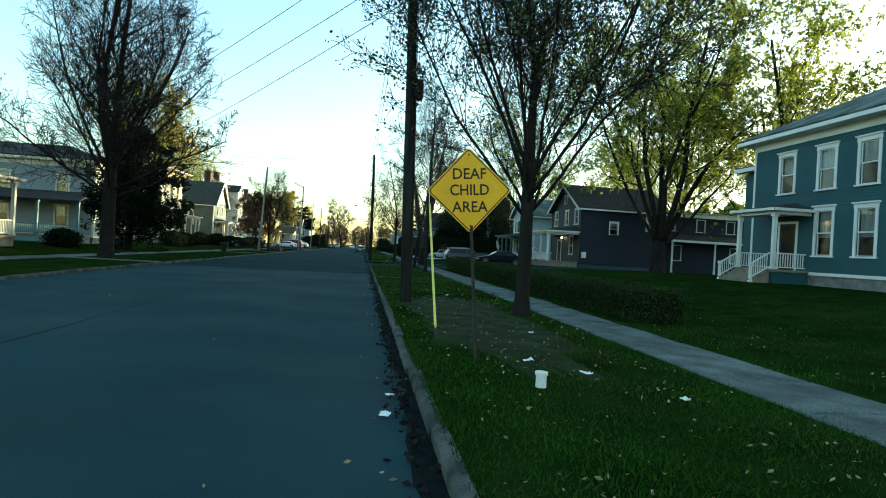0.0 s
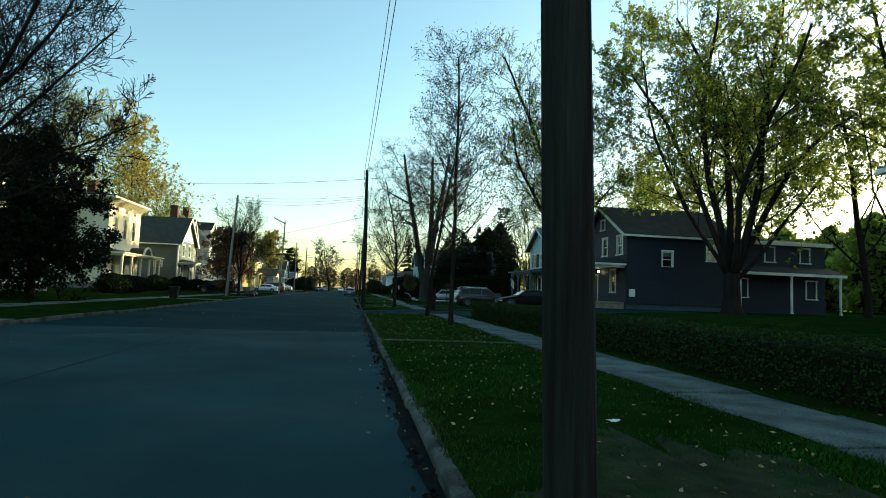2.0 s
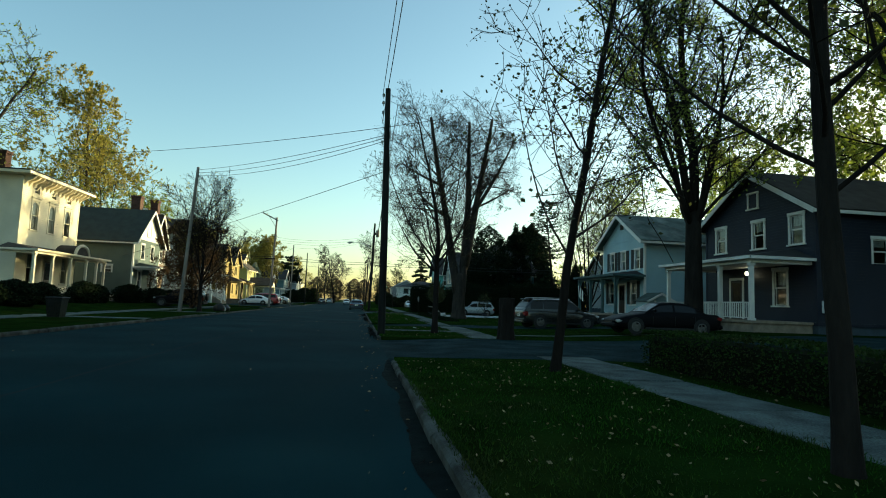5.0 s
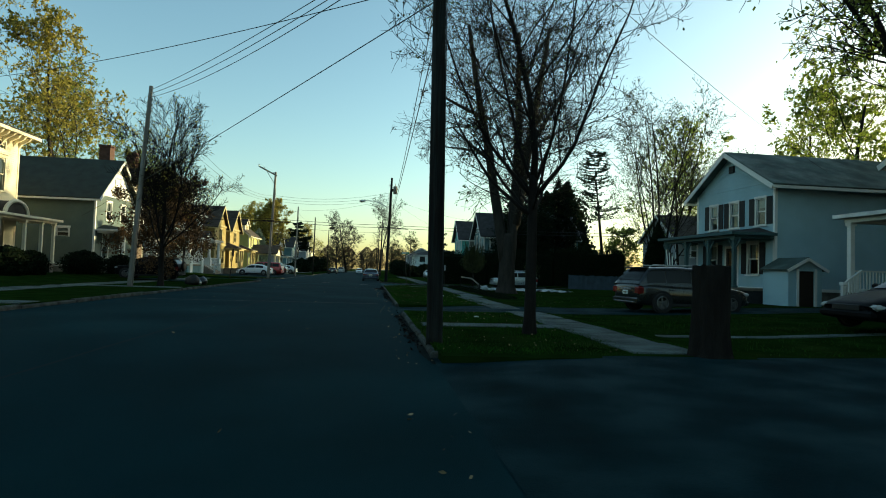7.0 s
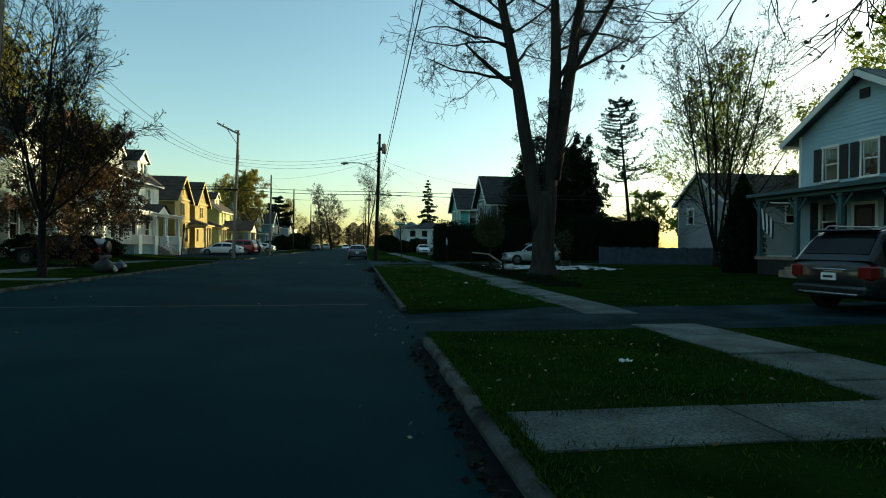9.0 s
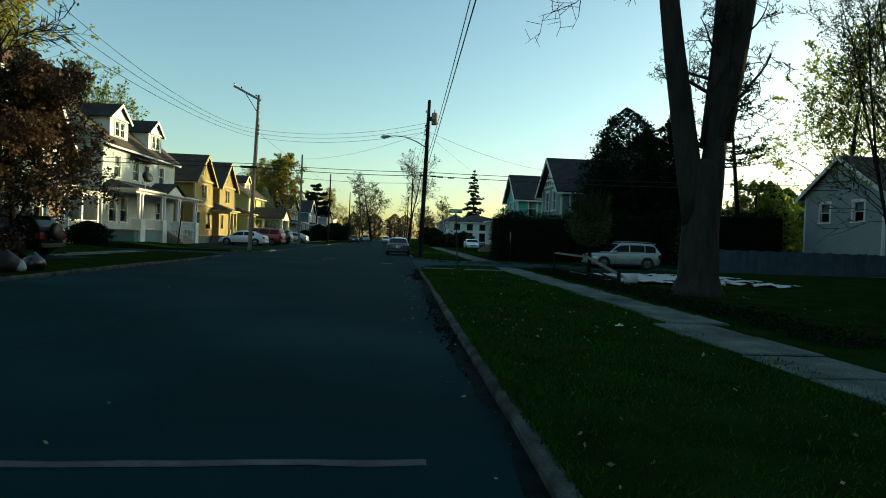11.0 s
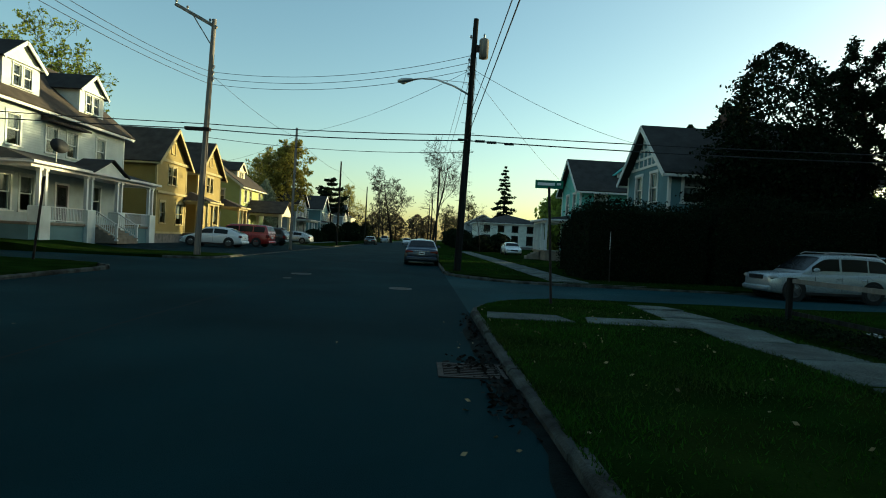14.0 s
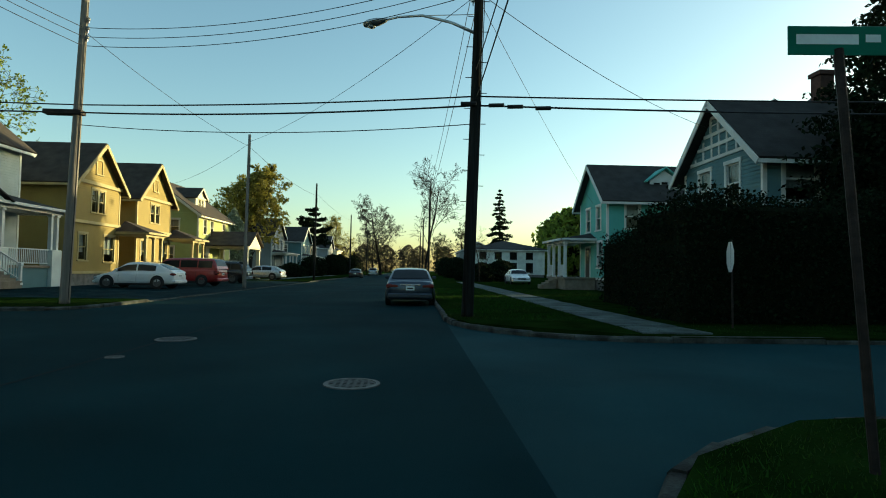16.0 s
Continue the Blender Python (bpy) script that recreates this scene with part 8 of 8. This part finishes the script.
shrub("blossom_tree", "pale blossoming tree beside the portico", (-22.4, 160.5, 0.2), [(1.2, 0.9), (2.5, 1.7), (4.8, 1.5), (7.0, 0.9), (8.6, 0.1)], 9000, 0.16, 48, "blossom", category="tree", trunk=(3, 0.14), lumps=0.2, core=False)
for k, (x, y, r, h) in enumerate(((8.0, 154.5, 1.6, 2.2), (10.5, 156.2, 1.8, 2.6), (6.8, 160, 1.3, 1.8), (7.5, 182, 2.2, 3.4), (8.5, 204, 2.4, 4.0), (8.0, 228, 2.6, 4.5), (-17.0, 168.5, 1.7, 2.0), (-16.5, 183, 2.2, 3.4),
                                  (-16.0, 203, 2.4, 4.2), (-16.5, 218, 2.4, 4.6), (-15.5, 238, 2.6, 5.0), (9.5, 250, 3.0, 5.0))):
    shrub("overgrown_shrub", "dark overgrown shrub before a distant house", (x, y, 0.12), [(0.0, r * 0.8), (h * 0.35, r), (h * 0.7, r * 0.8), (h * 0.92, r * 0.4), (h, 0.05)], 2600, 0.2, 160 + k, lumps=0.3, group="shrubs far along the street")

for x, y, h, seed, n, lf in ((31.5, 111, 6.5, 71, 3000, "leaf"), (36.5, 108, 6.5, 72, 3600, "leaf_gold"), (42, 102, 7.0, 73, 4500, "leaf"), (46.0, 92, 8.0, 75, 5000, "leaf")):
    tree("back_garden_tree", "leafy yellow-green tree behind the board fence", (x, y, 0.2), h, 0.17, seed, 0.08, 22, 48, (6, 4), ratio=0.5, leaves=n, leaf=lf, leaf_size=0.2, limb_len=0.5, twig=0.016)

# a belt of trees added beyond the gardens to block the low sun
sun_blockers = [shrub("woodland_tree", "full rounded tree added to block the low sun", (95.0 + 6 * k, 20.0 + 9 * k, 0.3), [(0.2, 3.0), (3, 4.6), (7, 5.4), (11, 4.8), (14.5, 3.0), (17.0, 0.3)], 2000, 0.95, 100 + k,
               "leaf", category="tree", trunk=(8, 0.3), lumps=0.32, group="belt of trees beyond the gardens") for k in range(3)]
bare = shrub("woodland_tree", "bare brown tree at the far end of the street", (-60.0, 352.0, 0.1), [(0.2, 2.0), (3, 3.8), (6, 4.6), (9, 4.0), (11.5, 2.4), (13.0, 0.3)], 2200, 0.5, 104, "leaf_brown", category="tree", trunk=(7, 0.3), lumps=0.34, core=False,
             group="bare trees at the end of the street")
rnd = random.Random(5)
for k in range(44):
    copy_thing(sun_blockers[k % 3], pose(rnd.uniform(88, 112), -20 + k * 5.4 + rnd.uniform(-2, 2), 0.3, 0, 0, rnd.uniform(0, 360)))
# More added trees, to shade the houses far along the left.
for k in range(9):
    copy_thing(sun_blockers[k % 3], pose(38 + (k % 2) * 8 + rnd.uniform(-1, 1), 184 + k * 7, 0.1, 0, 0, rnd.uniform(0, 360)))
for k in range(20):
    copy_thing(bare, pose(-95 + k * 10 + rnd.uniform(-3, 3), 345 + rnd.uniform(0, 25), 0.1, 0, 0, rnd.uniform(0, 360)))
# Added evergreens, hidden behind the houses, that shade the white dormer house.
for x, y in ((33, 138), (34, 143.5), (33, 149)):
    shrub("cedar_tree", "tall dark evergreen added to shade the white dormer house", (x, y, 0.2), [(0.4, 3.4), (4, 4.4), (9, 3.8), (13, 2.6), (16, 1.0), (17.2, 0.1)], 9000, 0.35, int(y), "leaf_dark", category="tree",
          trunk=(8, 0.3), lumps=0.25)
shrub("cedar_tree", "dark evergreen beside the corner house wall", (16.0, 105.4, 0.15), [(0.3, 1.5), (2, 1.9), (4.5, 1.6), (6.3, 0.9), (7.2, 0.1)], 30000, 0.09, 59, "leaf_dark", category="tree", trunk=(4, 0.15), lumps=0.25)

# board fence behind the lawn
fe = thing("board_fence", "blue-grey board fence closing off the back gardens", "fence", (24.0, 95.0, 0.2))
for k in range(46):
    x = 18.6 + k * 0.26
    part("board", Mesh().box((x, 94.9, 0.1), (x + 0.245, 94.93, 1.42 + 0.03 * math.sin(k * 1.7))), "blue_boards", fe)
for k in range(6):
    part("post", Mesh().box((18.6 + k * 2.35, 94.94, 0.0), (18.7 + k * 2.35, 95.04, 1.47), 0.01), "blue_boards", fe)

# bush in a pot by the sheeting
pb = tree("potted_shrub", "sparse bare-twigged shrub in a dark pot on the lawn", (12.6, 86.2, 0.5), 1.7, 0.035, 78, 0.12, 12, 44, (6, 5), leaves=700, leaf="leaf_olive", leaf_size=0.05, twig=0.006)
part("pot", Mesh().lathe([(0.02, 0), (0.24, 0.0), (0.3, 0.36), (0.33, 0.38), (0.33, 0.44), (0.28, 0.44), (0.27, 0.36), (0.02, 0.36)], 20, (12.6, 86.2, gz(12.6, 86.2))), "paint_dark", pb)

# broken rail fence and white sheeting beside the pavement
rl = thing("broken_rail_fence", "weathered slim rail fence with one rail fallen onto white sheeting", "fence", (7.3, 84.5, 0.12))
for a, c, w in (((7.28, 88.9, 1.0), (7.34, 84.3, 0.96), 0.085), ((7.34, 84.5, 0.98), (7.55, 80.95, 0.36), 0.09), ((7.3, 88.8, 0.36), (7.36, 81.0, 0.3), 0.08), ((7.9, 85.2, 0.42), (7.45, 81.1, 0.22), 0.06)):
    b = Mesh()
    beam(b, a, c, 0.045, w)
    part("rail", b, "pole_grey" if w > 0.082 else "pole", rl)
for x, y, h in ((7.25, 88.8, 1.06), (7.31, 81.0, 0.62)):
    part("post", Mesh().box((x - 0.045, y - 0.045, 0.0), (x + 0.045, y + 0.045, h), 0.012), "pole", rl)
tp = thing("white_sheeting", "crumpled white plastic sheeting spread on the ground", "sheeting", (10.0, 84.5, 0.15))
nx, ny = 64, 62
sv = []
for i in range(nx):
    for j in range(ny):
        x, y = 7.55 + 0.105 * i, 81.3 + 0.105 * j
        x += 0.25 * noise.noise((y * 0.6, 3.0, x * 0.3))
        y += 0.3 * noise.noise((x * 0.5, 8.0, y * 0.4))
        fold = (1 - abs(noise.noise((x * 1.1 + y * 0.5, y * 1.9, 2.0)))) ** 4 * 0.07 + (1 - abs(noise.noise((x * 3.2, y * 4.6, 6.0)))) ** 3 * 0.035
        sv.append((x, y, gz(x, y) + 0.02 + fold + 0.025 * noise.noise((x * 6, y * 6, 1.0))))
sf = []
for i in range(nx - 1):
    for j in range(ny - 1):
        edge = min(i / 8, j / 8, (nx - 2 - i) / 22, (ny - 2 - j) / 10, 1)
        if noise.noise((i * 0.06, j * 0.16, 1.0)) + 0.35 * noise.noise((i * 0.3, j * 0.4, 5.0)) > 0.22 - 0.5 * edge:
            sf.append((i * ny + j, (i + 1) * ny + j, (i + 1) * ny + j + 1, i * ny + j + 1))
part("sheet", Mesh().add(sv, sf), "tarp", tp)
bc = thing("upturned_drum", "pale upturned drum lying on the sheeting", "drum", (7.9, 81.0, 0.3))
part("drum", Mesh().lathe([(0.02, 0), (0.15, 0.01), (0.175, 0.03), (0.18, 0.2), (0.17, 0.38), (0.15, 0.4), (0.02, 0.4)], 20).moved(Matrix.Translation((7.42, 80.75, 0.31)) @ Matrix.Rotation(radians(78), 4, "Y")), "tarp", bc, smooth=False)
# refuse by the far kerb
rb = thing("trash_bin", "dark wheeled refuse bin on the far verge", "trash bin", (-12.9, 57.6, 0.12))
b = Mesh()
loft(b, [[(-13.15, 57.35, 0.2), (-12.65, 57.35, 0.2), (-12.65, 57.85, 0.2), (-13.15, 57.85, 0.2)], [(-13.22, 57.28, 1.0), (-12.58, 57.28, 1.0), (-12.58, 57.92, 1.0), (-13.22, 57.92, 1.0)]])
part("body", b, "paint_dark", rb)
part("lid", Mesh().box((-13.26, 57.24, 1.0), (-12.54, 57.96, 1.08), 0.03), "black", rb)
for k, (x, y, r, mt) in enumerate(((-10.9, 79.2, 0.36, "black"), (-10.6, 80.0, 0.30, "paint_dark"), (-11.3, 79.9, 0.33, "black"), (-10.7, 79.5, 0.2, "tarp"))):
    rng = np.random.default_rng(80 + k)
    b = Mesh()
    prof = [(r * 0.8, 0.0), (r, r * 0.5), (r * 0.85, r * 1.1), (r * 0.4, r * 1.45), (r * 0.12, r * 1.7)]
    b.lathe(prof, 12, (x, y, 0.12))
    b.v = [(p[0] + rng.normal() * 0.025, p[1] + rng.normal() * 0.025, p[2] + rng.normal() * 0.02 * (p[2] > 0.15)) for p in b.v]
    tagged(part("refuse_bag", b, mt, smooth=True), "tied refuse bag lying on the verge", "bag", "refuse bags")

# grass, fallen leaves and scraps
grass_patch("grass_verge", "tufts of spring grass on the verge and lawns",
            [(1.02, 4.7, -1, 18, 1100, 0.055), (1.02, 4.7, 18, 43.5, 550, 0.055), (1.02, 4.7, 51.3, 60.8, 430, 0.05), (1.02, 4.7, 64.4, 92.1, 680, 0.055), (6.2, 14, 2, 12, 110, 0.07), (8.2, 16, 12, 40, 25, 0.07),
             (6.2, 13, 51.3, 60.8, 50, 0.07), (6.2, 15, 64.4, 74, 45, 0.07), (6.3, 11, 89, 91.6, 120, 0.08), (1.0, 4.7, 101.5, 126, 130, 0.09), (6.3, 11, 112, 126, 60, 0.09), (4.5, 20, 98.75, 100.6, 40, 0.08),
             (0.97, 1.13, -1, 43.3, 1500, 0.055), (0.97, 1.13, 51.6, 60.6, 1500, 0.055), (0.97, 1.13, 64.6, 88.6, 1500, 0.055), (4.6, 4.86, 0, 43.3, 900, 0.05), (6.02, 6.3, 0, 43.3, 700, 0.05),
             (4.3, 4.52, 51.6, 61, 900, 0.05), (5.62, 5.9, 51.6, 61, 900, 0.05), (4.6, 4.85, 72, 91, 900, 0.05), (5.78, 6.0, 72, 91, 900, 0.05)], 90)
rng = np.random.default_rng(91)
cs = []
for x0, x1, y0, y1, n in ((1.1, 4.7, 0, 43, 1300), (1.1, 4.3, 51.4, 60.5, 100), (1.1, 4.7, 64.5, 90, 240), (6.3, 10, 2, 44, 300), (0.2, 0.9, 0, 88, 220), (-8, 0.2, 0, 88, 60), (6.3, 12, 64, 80, 60)):
    x, y = rng.uniform(x0, x1, n), rng.uniform(y0, y1, n)
    z = np.array([gz(a, c) + 0.03 if a > 0.95 else 0.012 for a, c in zip(x, y)])
    cs.append(np.stack([x, y, z], 1))
v, f = leaf_quads(np.concatenate(cs), 0.027, rng, flat=0.55, long=2.0)
tagged(part("fallen_leaves", array_mesh("fallen_leaves", v, f, "litter"), "litter"), "dry fallen leaves and scraps scattered on grass and gutter", "leaves", "", "stuff")
cs = []
for x0, y0, sx, sy, n in ((0.7, 83.0, 0.1, 0.5, 150), (0.6, 84.4, 0.16, 0.25, 110), (0.78, 86.8, 0.06, 0.9, 110), (0.74, 75.0, 0.07, 1.4, 130), (0.74, 71.5, 0.08, 1.0, 160), (0.75, 57.5, 0.07, 1.6, 150), (0.75, 54.2, 0.07, 0.8, 80), (0.74, 6.0, 0.07, 2.4, 260),
                          (0.76, 13.0, 0.06, 3.0, 200), (0.76, 24.0, 0.06, 4.0, 200)):
    x = np.minimum(x0 + rng.normal(size=n) * sx, 0.88)
    cs.append(np.stack([x, y0 + rng.normal(size=n) * sy, 0.012 + np.abs(rng.normal(size=n)) * 0.02], 1))
v, f = leaf_quads(np.concatenate(cs), 0.045, rng, flat=0.6, long=1.6)
tagged(part("gutter_debris", array_mesh("gutter_debris", v, f, "bark"), "bark"), "dark rotting leaves and twigs heaped in the gutter", "debris", "", "stuff")
for x, y in ((2.55, 7.1), (3.1, 6.4), (3.0, 17.6), (3.4, 9.8), (3.7, 5.2), (0.55, 4.9), (0.62, 5.6), (2.9, 58.3), (3.6, 71.5)):
    z = gz(x, y) if x > 0.95 else 0.0
    b = Mesh()
    n = 5
    r = rng.uniform(0.04, 0.075)
    v = [(x + (i - 2) * r * 0.5 + rng.normal() * 0.008, y + (j - 2) * r * 0.4 + rng.normal() * 0.008, z + 0.03 + abs(rng.normal()) * 0.02) for i in range(n) for j in range(n)]
    b.add(v, [(i * n + j, (i + 1) * n + j, (i + 1) * n + j + 1, i * n + j + 1) for i in range(n - 1) for j in range(n - 1)])
    tagged(part("paper_scrap", b, "sign_white"), "crumpled white paper scrap lying on the verge", "litter", "paper scraps")
